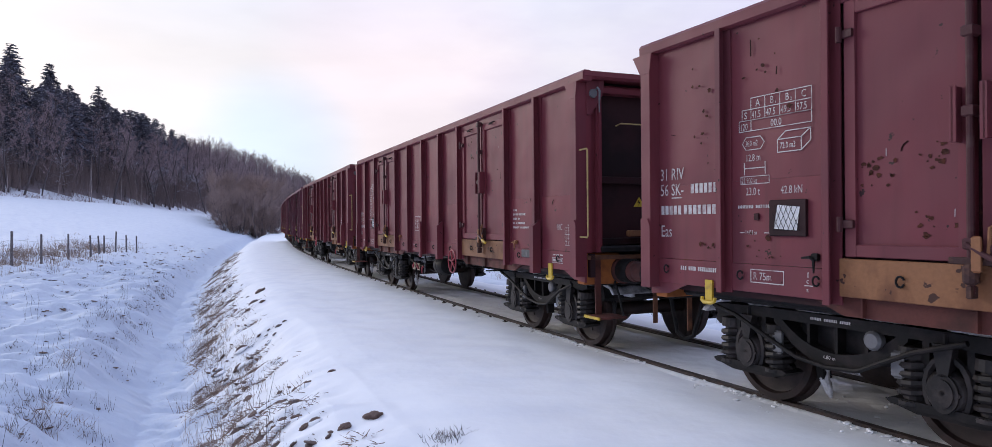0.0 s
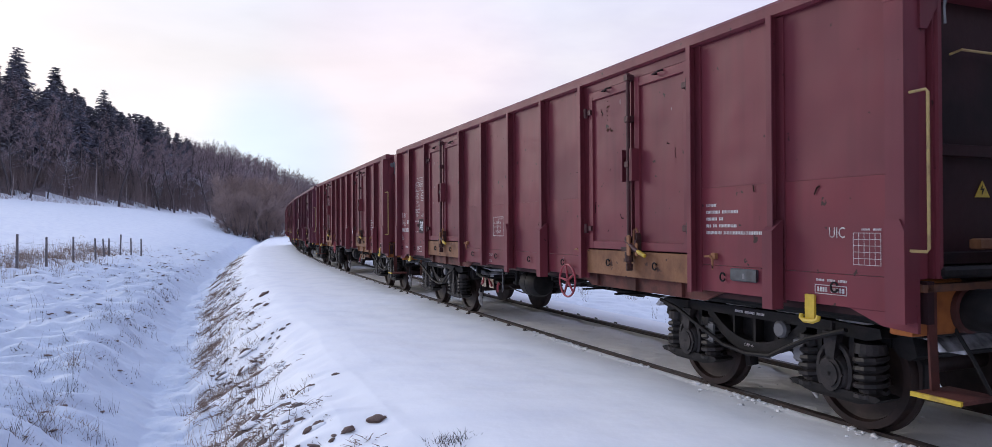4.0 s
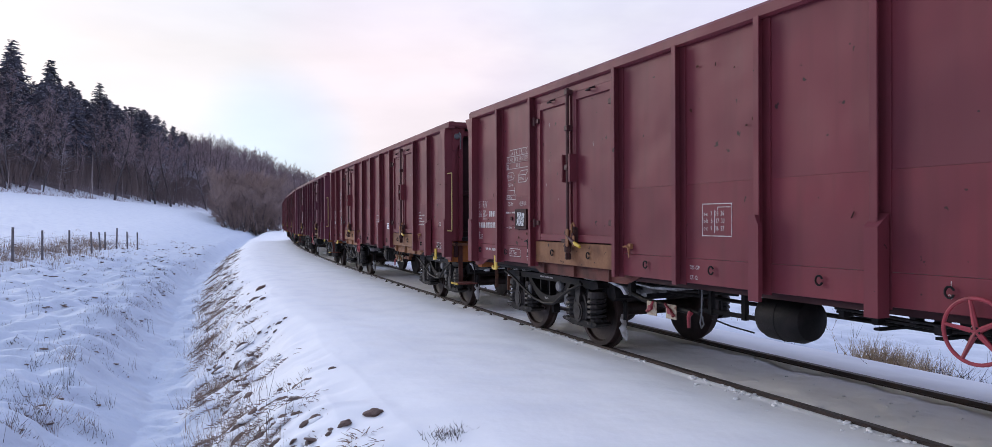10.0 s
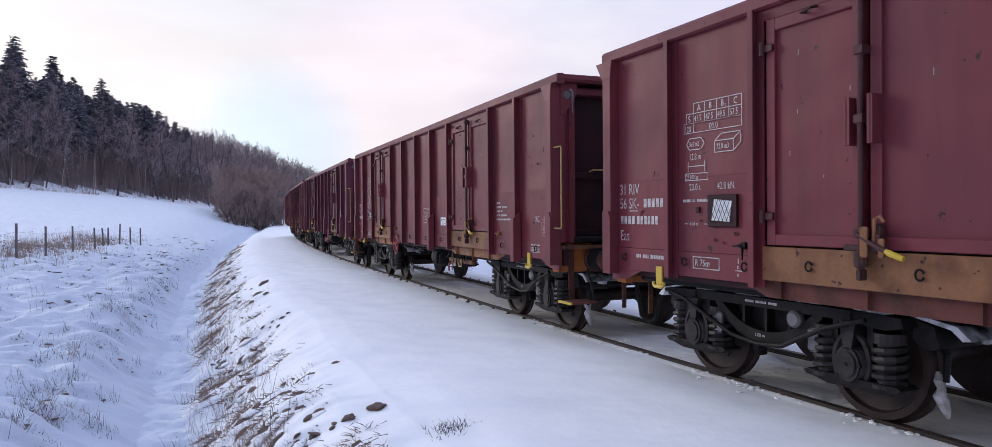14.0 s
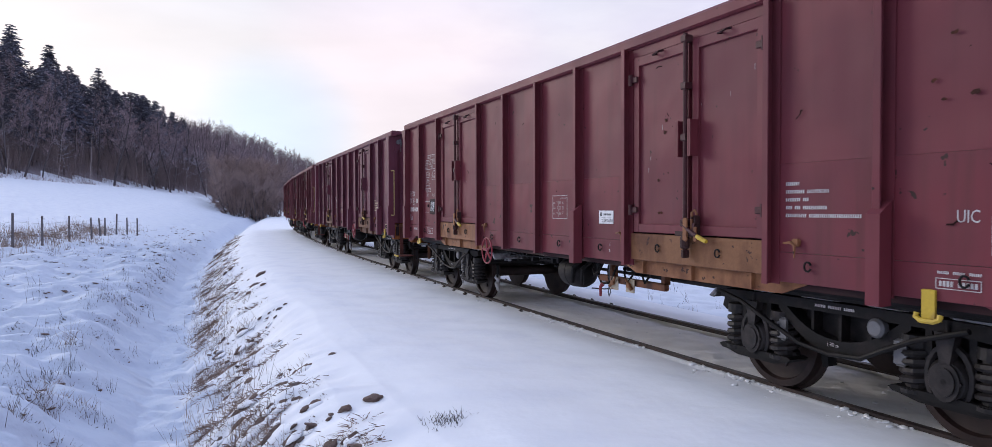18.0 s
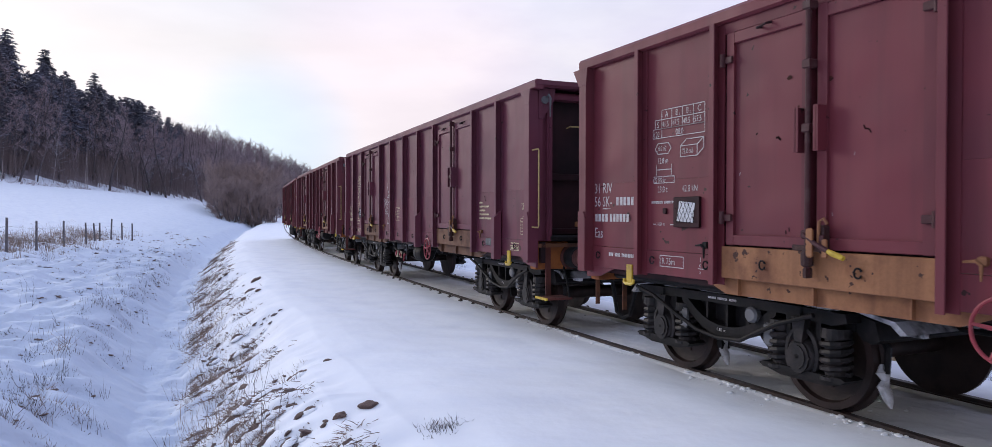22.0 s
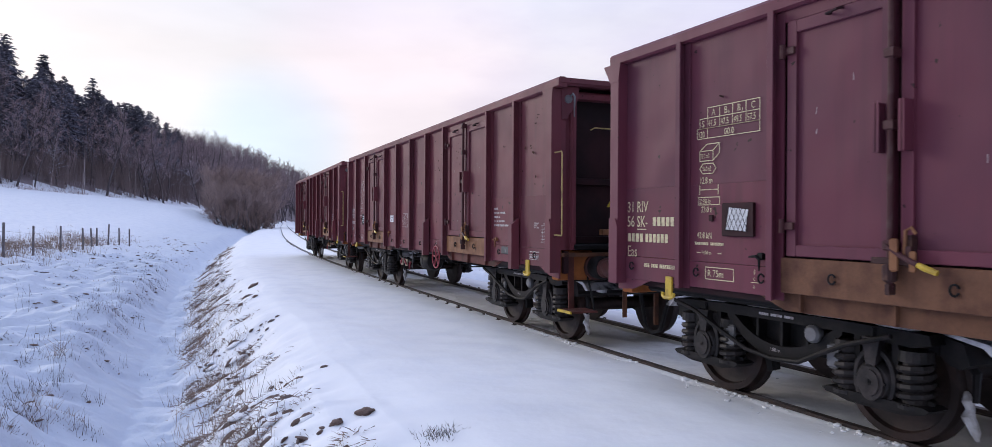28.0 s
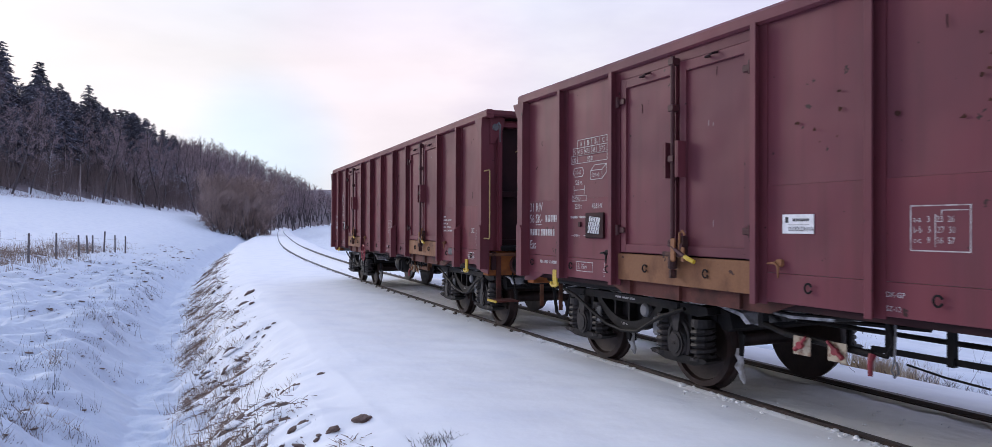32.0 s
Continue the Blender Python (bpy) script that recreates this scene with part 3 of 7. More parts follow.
def wagon():
    car = thing("open_wagon", "oxide-red high-sided open freight wagon on black bogies", "freight wagon", "wagons of the train")
    X = lambda u: u - LONG

    # both sides
    for far in (False, True):
        sg = (lambda s: s.flipped(y=True)) if far else (lambda s: s)
        for a, b in ((0.04, POSTS[0]), (POSTS[0], POSTS[1]), (POSTS[2], POSTS[3]), (POSTS[3], POSTS[4]), (POSTS[4], POSTS[5]), (POSTS[5], POSTS[6]), (POSTS[7], POSTS[8]), (POSTS[8], 12.76)):
            me = sg(panel_shape(X(a) + 0.002, X(b) - 0.002)).mesh("side_panel", PAINT)
            me.materials.append(PAINT_LOW)
            me.polygons.foreach_set("material_index", [int(q.center.z < 1.987) for q in me.polygons])
            part("side_panel", me, None, car)
        for i, u in enumerate(POSTS):
            part("post", sg(post_shape(i in (5, 8)).moved(dx=X(u))), PAINT, car)
        for u in (0.09, 12.71):
            corner = Shape().box(X(u) - 0.075, X(u) + 0.065, -SKIN - 0.11, -SKIN + 0.03, 1.0, TOP - 0.129, 0.008)
            corner.prism([(X(u) - 0.07, 1.0), (X(u) + 0.075, 1.0), (X(u) + 0.075, 1.60), (X(u) + 0.04, 1.68), (X(u) - 0.07, 1.68)], "y", -SKIN - 0.108, -SKIN - 0.128)
            corner.prism([(X(u) - 0.20, TOP - 0.129), (X(u) + 0.10, TOP - 0.129), (X(u) + 0.07, 3.12), (X(u) - 0.08, 3.12)], "y", -SKIN - 0.100, -SKIN - 0.114)
            part("corner_post", sg(corner), PAINT, car)
        # top rail with its rounded lip
        lip = [(-SKIN + 0.06, TOP - 0.128), (-SKIN - 0.035, TOP - 0.128), (-SKIN - 0.06, TOP - 0.11), (-SKIN - 0.062, TOP - 0.03), (-SKIN - 0.04, TOP - 0.002), (-SKIN + 0.03, TOP), (-SKIN + 0.06, TOP - 0.02)]
        part("top_rail", sg(Shape().prism(lip, "x", -LONG - 0.07, LONG + 0.07)), PAINT, car, smooth=False)
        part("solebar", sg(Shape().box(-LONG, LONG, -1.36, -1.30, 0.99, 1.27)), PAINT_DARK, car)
        for d0, d1 in DOORS_AT:
            mid = (d0 + d1) / 2
            # added dark sheet behind the leaves stands in for shade in the door gaps
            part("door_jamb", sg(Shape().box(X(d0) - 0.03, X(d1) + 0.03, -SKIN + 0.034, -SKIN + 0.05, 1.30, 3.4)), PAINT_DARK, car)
            for a, b, hinge in ((d0 + 0.105, mid - 0.03, -1), (mid + 0.03, d1 - 0.085, 1)):
                sheet, fr = leaf_shapes(X(a), X(b))
                leaf = part("door_leaf", sg(sheet), PAINT, car)
                part("door_frame", sg(fr), PAINT, leaf)
                hx = X(a) - 0.02 if hinge < 0 else X(b) + 0.02
                for z in (1.62, 2.98):
                    h = Shape().box(hx - 0.03, hx + 0.10, -SKIN - 0.060, -SKIN - 0.036, z - 0.03, z + 0.03, 0.006) if hinge < 0 else Shape().box(hx - 0.10, hx + 0.03, -SKIN - 0.060, -SKIN - 0.036, z - 0.03, z + 0.03, 0.006)
                    h.tube([(hx, -SKIN - 0.065, z - 0.055), (hx, -SKIN - 0.065, z + 0.055)], 0.022, 8)
                    part("hinge", sg(h), HINGE, leaf)
                lx = X((a + b) / 2)
                part("loop", sg(Shape().tube([(lx - 0.05, -SKIN - 0.03, 3.18), (lx - 0.05, -SKIN - 0.085, 3.17), (lx + 0.04, -SKIN - 0.085, 3.185), (lx + 0.05, -SKIN - 0.03, 3.20)], 0.011, 6)), PAINT_DARK, leaf)
                fx = X(mid) + hinge * 0.10
                part("fin", sg(Shape().box(fx - 0.012, fx + 0.012, -SKIN - 0.125, -SKIN - 0.036, 2.12, 2.46, 0.004).box(fx, fx - hinge * 0.03, -SKIN - 0.125, -SKIN - 0.113, 2.12, 2.46)), PAINT, leaf)
            part("door_head", sg(Shape().box(X(d0) + 0.06, X(d1) - 0.06, -SKIN - 0.012, -SKIN + 0.03, 3.2205, TOP - 0.12)), PAINT, car)
            bar = part("lock_bar", sg(Shape().tube([(X(mid) - 0.01, -SKIN - 0.085, 1.20), (X(mid) - 0.01, -SKIN - 0.085, 3.27)], 0.022, 10)), HINGE, car)
            for z in (1.50, 2.30, 2.78, 3.22):
                part("bracket", sg(Shape().box(X(mid) - 0.045, X(mid) + 0.025, -SKIN - 0.115, -SKIN - 0.03, z - 0.035, z + 0.035, 0.01)), HINGE, bar)
            part("lock", sg(Shape().turned([(1.255, 0.028), (1.27, 0.045), (1.36, 0.047), (1.38, 0.03)], "z", (X(mid) - 0.01, -SKIN - 0.085, 0), 10).box(X(mid) - 0.02, X(mid) + 0.01, -SKIN - 0.12, -SKIN - 0.05, 1.17, 1.25, 0.008).box(X(mid) - 0.13, X(mid) + 0.16, -SKIN - 0.11, -SKIN - 0.085, 1.375, 1.42, 0.006).box(X(mid) + 0.10, X(mid) + 0.145, -SKIN - 0.09, -SKIN - 0.034, 1.36, 1.57, 0.01)), LOCK, bar)
            part("keeper_loop", sg(Shape().tube([(X(mid) + 0.10, -SKIN - 0.10, 1.42), (X(mid) + 0.11, -SKIN - 0.10, 1.60), (X(mid) + 0.15, -SKIN - 0.10, 1.62), (X(mid) + 0.18, -SKIN - 0.10, 1.58)], 0.012, 6).box(X(mid) + 0.02, X(mid) + 0.075, -SKIN - 0.135, -SKIN - 0.118, 1.33, 1.55, 0.012).box(X(mid) + 0.145, X(mid) + 0.185, -SKIN - 0.115, -SKIN - 0.10, 1.33, 1.47, 0.01)), OCHRE, bar, "ochre keeper of the lock")
            part("lever_arm", sg(Shape().tube([(X(mid) - 0.02, -SKIN - 0.12, 1.50), (X(mid) + 0.08, -SKIN - 0.122, 1.44), (X(mid) + 0.17, -SKIN - 0.125, 1.40), (X(mid) + 0.21, -SKIN - 0.125, 1.385)], [0.016, 0.017, 0.020, 0.020], 8).box(X(mid) + 0.105, X(mid) + 0.15, -SKIN - 0.105, -SKIN - 0.092, 1.375, 1.50, 0.006)), HINGE, bar)
            part("lever", sg(Shape().tube([(X(mid) + 0.20, -SKIN - 0.125, 1.388), (X(mid) + 0.25, -SKIN - 0.126, 1.368), (X(mid) + 0.335, -SKIN - 0.12, 1.338)], [0.017, 0.023, 0.019], 8)), YELLOW, bar, "chipped yellow locking lever")
            part("door_sill", sg(Shape().box(X(d0) + 0.05, X(d1) - 0.04, -SKIN - 0.03, -SKIN + 0.02, 1.095, 1.372, 0.006)), OCHRE, car, "ochre sill streaked with rust")
            under = Shape().prism([(X(d0) - 0.28, 1.06), (X(d0) + 0.02, 0.945), (X(d1) + 0.02, 0.945), (X(d1) + 0.33, 1.06), (X(d1) + 0.33, 1.09), (X(d0) - 0.28, 1.09)], "y", -SKIN + 0.05, -SKIN + 0.075)
            for q in (0.1, 0.5, 0.9):
                under.box(X(d0 + q * DOOR) - 0.008, X(d0 + q * DOOR) + 0.008, -SKIN + 0.01, -SKIN + 0.05, 0.95, 1.09)
            part("sill_web", sg(under), WEB_PAINT, car, "dark red-brown web under the door sill")
            for q in (0.27, 0.72):
                part("lashing_hook", sg(hook_shape().moved(dx=X(d0 + q * DOOR), dy=-0.01, dz=1.235)), BLACK, car)
        for u in (0.30, 1.28, 2.06, 4.75, 5.75, 6.95, 7.95, 10.95, 11.5, 12.15):
            part("lashing_hook", sg(hook_shape().moved(dx=X(u), dy=0.004, dz=1.19)), BLACK, car)
        # latch dogs beside the doors
        for u in (2.0, 4.42, 8.36, 10.78):
            part("latch", sg(Shape().tube([(X(u) - 0.06, -SKIN - 0.045, 1.362), (X(u) + 0.02, -SKIN - 0.05, 1.37), (X(u) + 0.05, -SKIN - 0.045, 1.345), (X(u) + 0.045, -SKIN - 0.04, 1.25)], [0.008, 0.013, 0.014, 0.007], 6).box(X(u) + 0.02, X(u) + 0.075, -SKIN - 0.04, -SKIN - 0.004, 1.34, 1.40, 0.01)), BLACK if u < 3 else OCHRE, car, smooth=True)
        # underframe
        part("floor_beam", sg(Shape().box(-LONG, LONG, -0.42, -0.30, 0.86, 1.16)), BLACK, car)

    part("wagon_floor", Shape().box(-LONG, LONG, -1.40, 1.40, 1.20, 1.25), RUST, car)
    for u in (0.4, 1.9, 3.2, 4.8, 6.4, 8.0, 9.6, 10.9, 12.4):
        part("cross_beam", Shape().box(X(u) - 0.07, X(u) + 0.07, -1.29, 1.29, 0.98, 1.19), BLACK, car)

    # ends
    for rear in (False, True):
        eg = (lambda s: s.flipped(x=True)) if rear else (lambda s: s)
        x = LONG
        # end pieces take a darkened red that carries the shade between wagons
        wall = part("end_wall", eg(Shape().box(x - 0.18, x - 0.16, -1.40, 1.40, 1.15, TOP - 0.099)), SHADED_END, car)
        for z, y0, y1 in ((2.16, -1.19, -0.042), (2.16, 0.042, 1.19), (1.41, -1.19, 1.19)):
            part("end_rib", eg(Shape().prism([(x - 0.165, z - 0.05), (x - 0.115, z - 0.04), (x - 0.115, z + 0.035), (x - 0.165, z + 0.045)], "y", y0, y1)), SHADED_END, wall)
        part("end_post", eg(Shape().box(x - 0.165, x - 0.10, -0.04, 0.04, 1.15, 3.20)), SHADED_END, wall)
        part("end_beam", eg(Shape().prism([(x - 0.165, 3.31), (x - 0.06, 3.29), (x - 0.03, 3.26), (x - 0.045, 3.20), (x - 0.165, 3.19)], "y", -1.20, 1.20)), PAINT, wall)
        part("end_cap", eg(Shape().prism([(x - 0.20, TOP - 0.10), (x + 0.05, TOP - 0.10), (x + 0.075, TOP - 0.07), (x + 0.07, TOP - 0.01), (x - 0.18, TOP)], "y", -1.47, 1.47)), PAINT, car)
        for y in (-1, 1):
            pil = part("corner_pillar", eg(Shape().prism([(x - 0.16, y * 1.40), (x - 0.03, y * 1.40), (x - 0.03, y * 1.33), (x - 0.07, y * 1.325), (x - 0.07, y * 1.265), (x - 0.03, y * 1.26), (x - 0.03, y * 1.235), (x - 0.01, y * 1.23), (x - 0.01, y * 1.195), (x - 0.16, y * 1.19)], "z", 1.285, TOP - 0.10)), PAINT, car)
            part("gusset", eg(Shape().prism([(y * 1.395, TOP - 0.105), (y * 1.15, TOP - 0.105), (y * 1.18, 3.16), (y * 1.33, 2.93), (y * 1.395, 2.93)], "x", x - 0.03, x - 0.012)), PAINT, pil)
            part("corner_foot", eg(Shape().prism([(x - 0.55, 1.05), (x - 0.02, 1.05), (x - 0.02, 0.93), (x - 0.28, 0.95)], "y", y * 1.405, y * 1.428)), PAINT, pil)
            if rear:
                part("end_stanchion", eg(Shape().prism([(x - 0.02, y * 1.40), (x + 0.15, y * 1.39), (x + 0.15, y * 1.33), (x + 0.13, y * 1.33), (x + 0.12, y * 1.37), (x - 0.02, y * 1.37)], "z", 1.03, TOP - 0.13)), SHADED_END, car)
            # hook and chain at the top corner
            hk = [(x - 0.02, y * 1.29, 3.21), (x + 0.05, y * 1.28, 3.24), (x + 0.08, y * 1.27, 3.20), (x + 0.07, y * 1.265, 3.12), (x + 0.06, y * 1.265, 3.06), (x + 0.065, y * 1.265, 2.95)]
            part("hook", eg(Shape().tube(hk, [0.013, 0.015, 0.015, 0.014, 0.008, 0.009], 6).turned([(0, 0.055), (0.02, 0.05)], "x", (x - 0.012, y * 1.31, 3.18), 12)), GREY_STEEL, pil)
            buffer = part("buffer", eg(Shape().turned([(0.0, 0.165), (0.04, 0.165), (0.05, 0.13), (0.34, 0.125), (0.35, 0.112), (0.65, 0.108)], "x", (x - 0.078, y * 0.875, 1.06), 20)), BUFFER_RED, car, "faded red buffer tube", smooth=True)
            part("sleeve", eg(Shape().turned([(0.05, 0.142), (0.07, 0.146), (0.24, 0.146), (0.26, 0.135)], "x", (x - 0.078, y * 0.875, 1.06), 20)), BLACK, buffer, smooth=True)
            part("buffer_plate", eg(Shape().turned([(0.0, 0.08), (0.02, 0.195), (0.045, 0.195), (0.06, 0.10)], "x", (x + 0.555, y * 0.875, 1.06), 28)), BLACK, buffer, smooth=True)
            front = (not rear) if y < 0 else rear          # steps and rails stand at opposite corners
            if front:
                grab_and_step(car, x, y, eg)
            # rope hook under the skirt
            part("rope_hook", eg(Shape().box(x - 0.93, x - 0.84, y * 1.438, y * 1.458, 0.93, 1.12, 0.005).tube([(x - 0.962, y * 1.455, 0.965), (x - 0.965, y * 1.462, 0.935), (x - 0.93, y * 1.468, 0.918), (x - 0.84, y * 1.468, 0.918), (x - 0.805, y * 1.462, 0.935), (x - 0.802, y * 1.455, 0.965)], 0.018, 6)), YELLOW, car, "yellow rope hook")
        beam = part("buffer_beam", eg(Shape().box(x - 0.22, x - 0.09, -1.30, 1.30, 0.88, 1.24, 0.01).box(x - 0.20, x + 0.02, -1.22, 1.22, 1.285, 1.36, 0.02)), BLACK, car)
        for y in (-1, 1):
            part("beam_end", eg(Shape().box(x - 0.24, x - 0.076, y * 0.92, y * 1.41, 0.90, 1.275, 0.01)), ORANGE_RUST, beam, "rust-orange end of the buffer beam")
        if rear:
            part("uncoupling_lever", eg(Shape().tube([(x + 0.04, -1.02, 1.05), (x + 0.06, -1.05, 1.28), (x + 0.15, -1.10, 1.47)], 0.016, 8)), PAINT_DARK, car)
            part("lever_grip", eg(Shape().tube([(x + 0.15, -1.10, 1.47), (x + 0.20, -1.12, 1.60)], 0.022, 8)), YELLOW, car, "yellow lever grip")
        for y0, y1, z in ((-0.88, -0.23, 2.85), (0.10, 0.72, 3.03)):
            part("end_bar", eg(Shape().tube([(x - 0.16, y0 - 0.02, z - 0.02), (x - 0.09, y0, z), (x - 0.09, y1, z), (x - 0.16, y1 + 0.02, z - 0.01)], 0.009, 8)), WORN_YELLOW, car, "faded yellow hand bar")
        part("warning_sign", eg(Shape().prism([(-0.655, 1.835), (-0.495, 1.835), (-0.575, 1.955)], "x", x - 0.158, x - 0.152)), YELLOW, car, "yellow triangular warning sign")
        part("warning_flash", eg(Shape().prism([(-0.575, 1.93), (-0.602, 1.885), (-0.578, 1.888), (-0.588, 1.85), (-0.555, 1.90), (-0.578, 1.897)], "x", x - 0.1515, x - 0.149)), BLACK, car)
        part("coupling", eg(Shape().box(x - 0.09, x + 0.30, -0.06, 0.06, 0.98, 1.10, 0.02).tube([(x + 0.30, 0, 1.02), (x + 0.42, 0, 0.88), (x + 0.60, 0, 0.84)], 0.03, 8)), BLACK, car)
        if rear:
            for y, dip in ((-0.42, 0.30), (0.36, 0.50)):
                part("brake_hose", eg(Shape().tube([(x - 0.09, y, 0.97), (x + 0.18, y - 0.02, 0.93), (x + 0.34, y - 0.04, 0.74), (x + 0.48, y - 0.05, dip + 0.05), (x + 0.63, y - 0.05, dip), (x + 0.78, y - 0.04, dip + 0.06), (x + 0.90, y - 0.03, 0.74), (x + 1.03, y, 0.93), (x + 1.13, y, 0.96)], 0.026, 8)), BLACK, car, smooth=True)
            part("coupling_link", eg(Shape().tube([(x + 0.40, -0.05, 0.98), (x + 0.62, -0.06, 0.93), (x + 0.86, -0.05, 0.98)], 0.026, 8).tube([(x + 0.40, 0.05, 0.98), (x + 0.62, 0.06, 0.93), (x + 0.86, 0.05, 0.98)], 0.026, 8)), BLACK, car)
        part("strap", eg(Shape().box(x + 0.30, x + 0.315, -0.70, -0.64, 0.45, 0.95)), RUST, car)
        part("coupling_holder", eg(Shape().box(x - 0.10, x - 0.02, -0.80, -0.50, 1.47, 1.545, 0.01)), OCHRE, car)
        part("holder_tip", eg(Shape().box(x - 0.10, x - 0.02, -0.47, -0.27, 1.47, 1.545, 0.01)), RED, car)

    # running gear
    for b, px in enumerate((-4.5, 4.5)):
        part("bolster", Shape().box(px - 1.75, px + 1.75, -1.20, 1.20, 0.915, 1.06, 0.03), BLACK, car)
        truck = part("bogie_frame", bogie_beams(px), BLACK, car)
        for e in (-1, 1):
            part("head_beam", Shape().prism([(px + e * 1.30, 0.86), (px + e * 1.46, 0.82), (px + e * 1.50, 0.68), (px + e * 1.44, 0.64), (px + e * 1.36, 0.66), (px + e * 1.30, 0.72)], "y", -0.93, 0.93), BLACK, truck)
        for y in (-1, 1):
            for k in (-0.9, 0.9):
                box = Shape().turned([(0, 0.16), (0.13, 0.155), (0.16, 0.13), (0.165, 0.085), (0.155, 0.08), (0.157, 0.02)], "y", (px + k, 0.95, 0.47), 20).turned([(0.15, 0.045), (0.185, 0.04), (0.19, 0.02)], "y", (px + k, 0.95, 0.47), 10).prism([(px + k - 0.035, 0.58), (px + k + 0.035, 0.58), (px + k + 0.075, 0.80), (px + k - 0.075, 0.80)], "y", 1.06, 1.13)
                for q in range(6):
                    box.turned([(0.155, 0.014), (0.178, 0.013)], "y", (px + k + 0.105 * math.cos(1.05 * q), 0.95, 0.47 + 0.105 * math.sin(1.05 * q)), 6)
                box.box(px + k - 0.17, px + k + 0.17, 0.93, 1.04, 0.40, 0.56, 0.02)
                oval = [(px + k + 0.095 * math.cos(t) * (1 + 0.12 * abs(math.cos(t))), 0.465 + 0.135 * math.sin(t)) for t in np.linspace(0, 6.283, 21)[:-1]]
                box.prism(oval, "y", 1.10, 1.130)
                box.prism([(px + k + (a - px - k) * 0.72, 0.465 + (b - 0.465) * 0.72) for a, b in oval], "y", 1.13, 1.14)
                shoe = [(px + k + 0.155 * math.cos(t), 0.49 + 0.215 * math.sin(t)) for t in np.linspace(-0.9, 4.04, 15)]
                box.tube([(a, 1.07, b) for a, b in shoe], 0.028, 6)
                part("axle_box", box if y > 0 else box.flipped(y=True), AXLE, truck, smooth=True)
                plank = Shape().prism([(px + k - 0.44, 0.345), (px + k - 0.40, 0.315), (px + k - 0.2, 0.30), (px + k + 0.2, 0.30), (px + k + 0.40, 0.315), (px + k + 0.44, 0.345), (px + k + 0.40, 0.362), (px + k - 0.40, 0.362)], "y", y * 0.90, y * 1.11)
                part("spring_plank", plank, BLACK, truck)
                for d in (-0.27, 0.27):
                    sp = Shape().coil((px + k + d, y * 1.0), 0.105, 0.027, 0.37, 0.66, 4.5).turned([(0, 0.088), (0.3, 0.088)], "z", (px + k + d, y * 1.0, 0.36), 12)
                    sp.turned([(0, 0.13), (0.03, 0.13)], "z", (px + k + d, y * 1.0, 0.325), 16).turned([(0, 0.12), (0.08, 0.115)], "z", (px + k + d, y * 1.0, 0.66), 16)
                    part("spring", sp, AXLE, truck)
                part("keeper", Shape().prism([(px + k + a, b) for a, b in ((-0.42, 0.345), (-0.36, 0.30), (-0.22, 0.27), (0.22, 0.27), (0.36, 0.30), (0.42, 0.345))], "y", y * 0.92, y * 1.08), BLACK, truck)
                part("link", Shape().box(px + k * 0.62 - 0.05, px + k * 0.62 + 0.05, y * 1.085, y * 1.11, 0.50, 0.70, 0.02), GREY_STEEL, truck)
            pipe = [(px - 1.25, y * 1.18, 0.86), (px - 0.95, y * 1.2, 0.80), (px - 0.62, y * 1.16, 0.64), (px - 0.34, y * 1.13, 0.515), (px - 0.05, y * 1.12, 0.475), (px + 0.25, y * 1.13, 0.50), (px + 0.46, y * 1.15, 0.60), (px + 0.72, y * 1.17, 0.72), (px + 1.1, y * 1.18, 0.84)]
            part("side_bearer", Shape().turned([(0, 0.075), (0.05, 0.075), (0.07, 0.055)], "y", (px - y * 0.36, 1.06, 0.745), 16) if y > 0 else Shape().turned([(0, 0.075), (0.05, 0.075), (0.07, 0.055)], "y", (px + 0.36, 1.06, 0.745), 16).flipped(y=True), GREY_STEEL, truck, "grey round side bearer", smooth=True)
            part("pipe", Shape().tube(pipe, 0.02, 8), BLACK, truck, smooth=True)
        for q, ln in ((-1.0, 0.3), (-0.45, 0.4), (0.2, 0.35), (0.85, 0.35)):
            part("snow_ledge", Shape().tube([(px + q + ln * i / 6, -1.0 - 0.02 * (i % 2), 0.885) for i in range(7)], [0.004, 0.014, 0.024, 0.018, 0.026, 0.013, 0.004], 6), SNOW, truck)
        for e in (-1, 1):
            trough = Shape()
            trough.prism([(px + e * 1.24, 0.905), (px + e * 1.62, 0.84), (px + e * 1.72, 0.75), (px + e * 1.66, 0.74), (px + e * 1.58, 0.81), (px + e * 1.24, 0.88)], "y", -0.92, 0.92)
            for y in (-0.62, 0.0, 0.62):
                trough.box(px + e * 1.30, px + e * 1.66, y - 0.03, y + 0.03, 0.70, 0.80)
            part("end_plate", trough, DUSTED, truck, "black end plate dusted with snow")
            for y in (-1, 1):
                part("brake_hanger", Shape().tube([(px + e * 1.30, y * 0.76, 0.80), (px + e * 1.45, y * 0.76, 0.60), (px + e * 1.44, y * 0.76, 0.40)], [0.025, 0.03, 0.022], 6), BLACK, truck)
        for k, e in ((-0.9, 1), (0.9, -1)):
            for y in (-1, 1):
                part("brake_shoe", Shape().prism([(px + k + e * (0.47 + 0.03 * q * q), 0.46 + 0.19 * q) for q in (-1, -0.5, 0, 0.5, 1)] + [(px + k + e * (0.54 + 0.02 * q * q), 0.46 + 0.17 * q) for q in (1, 0, -1)], "y", y * 0.70, y * 0.80), BLACK, truck)
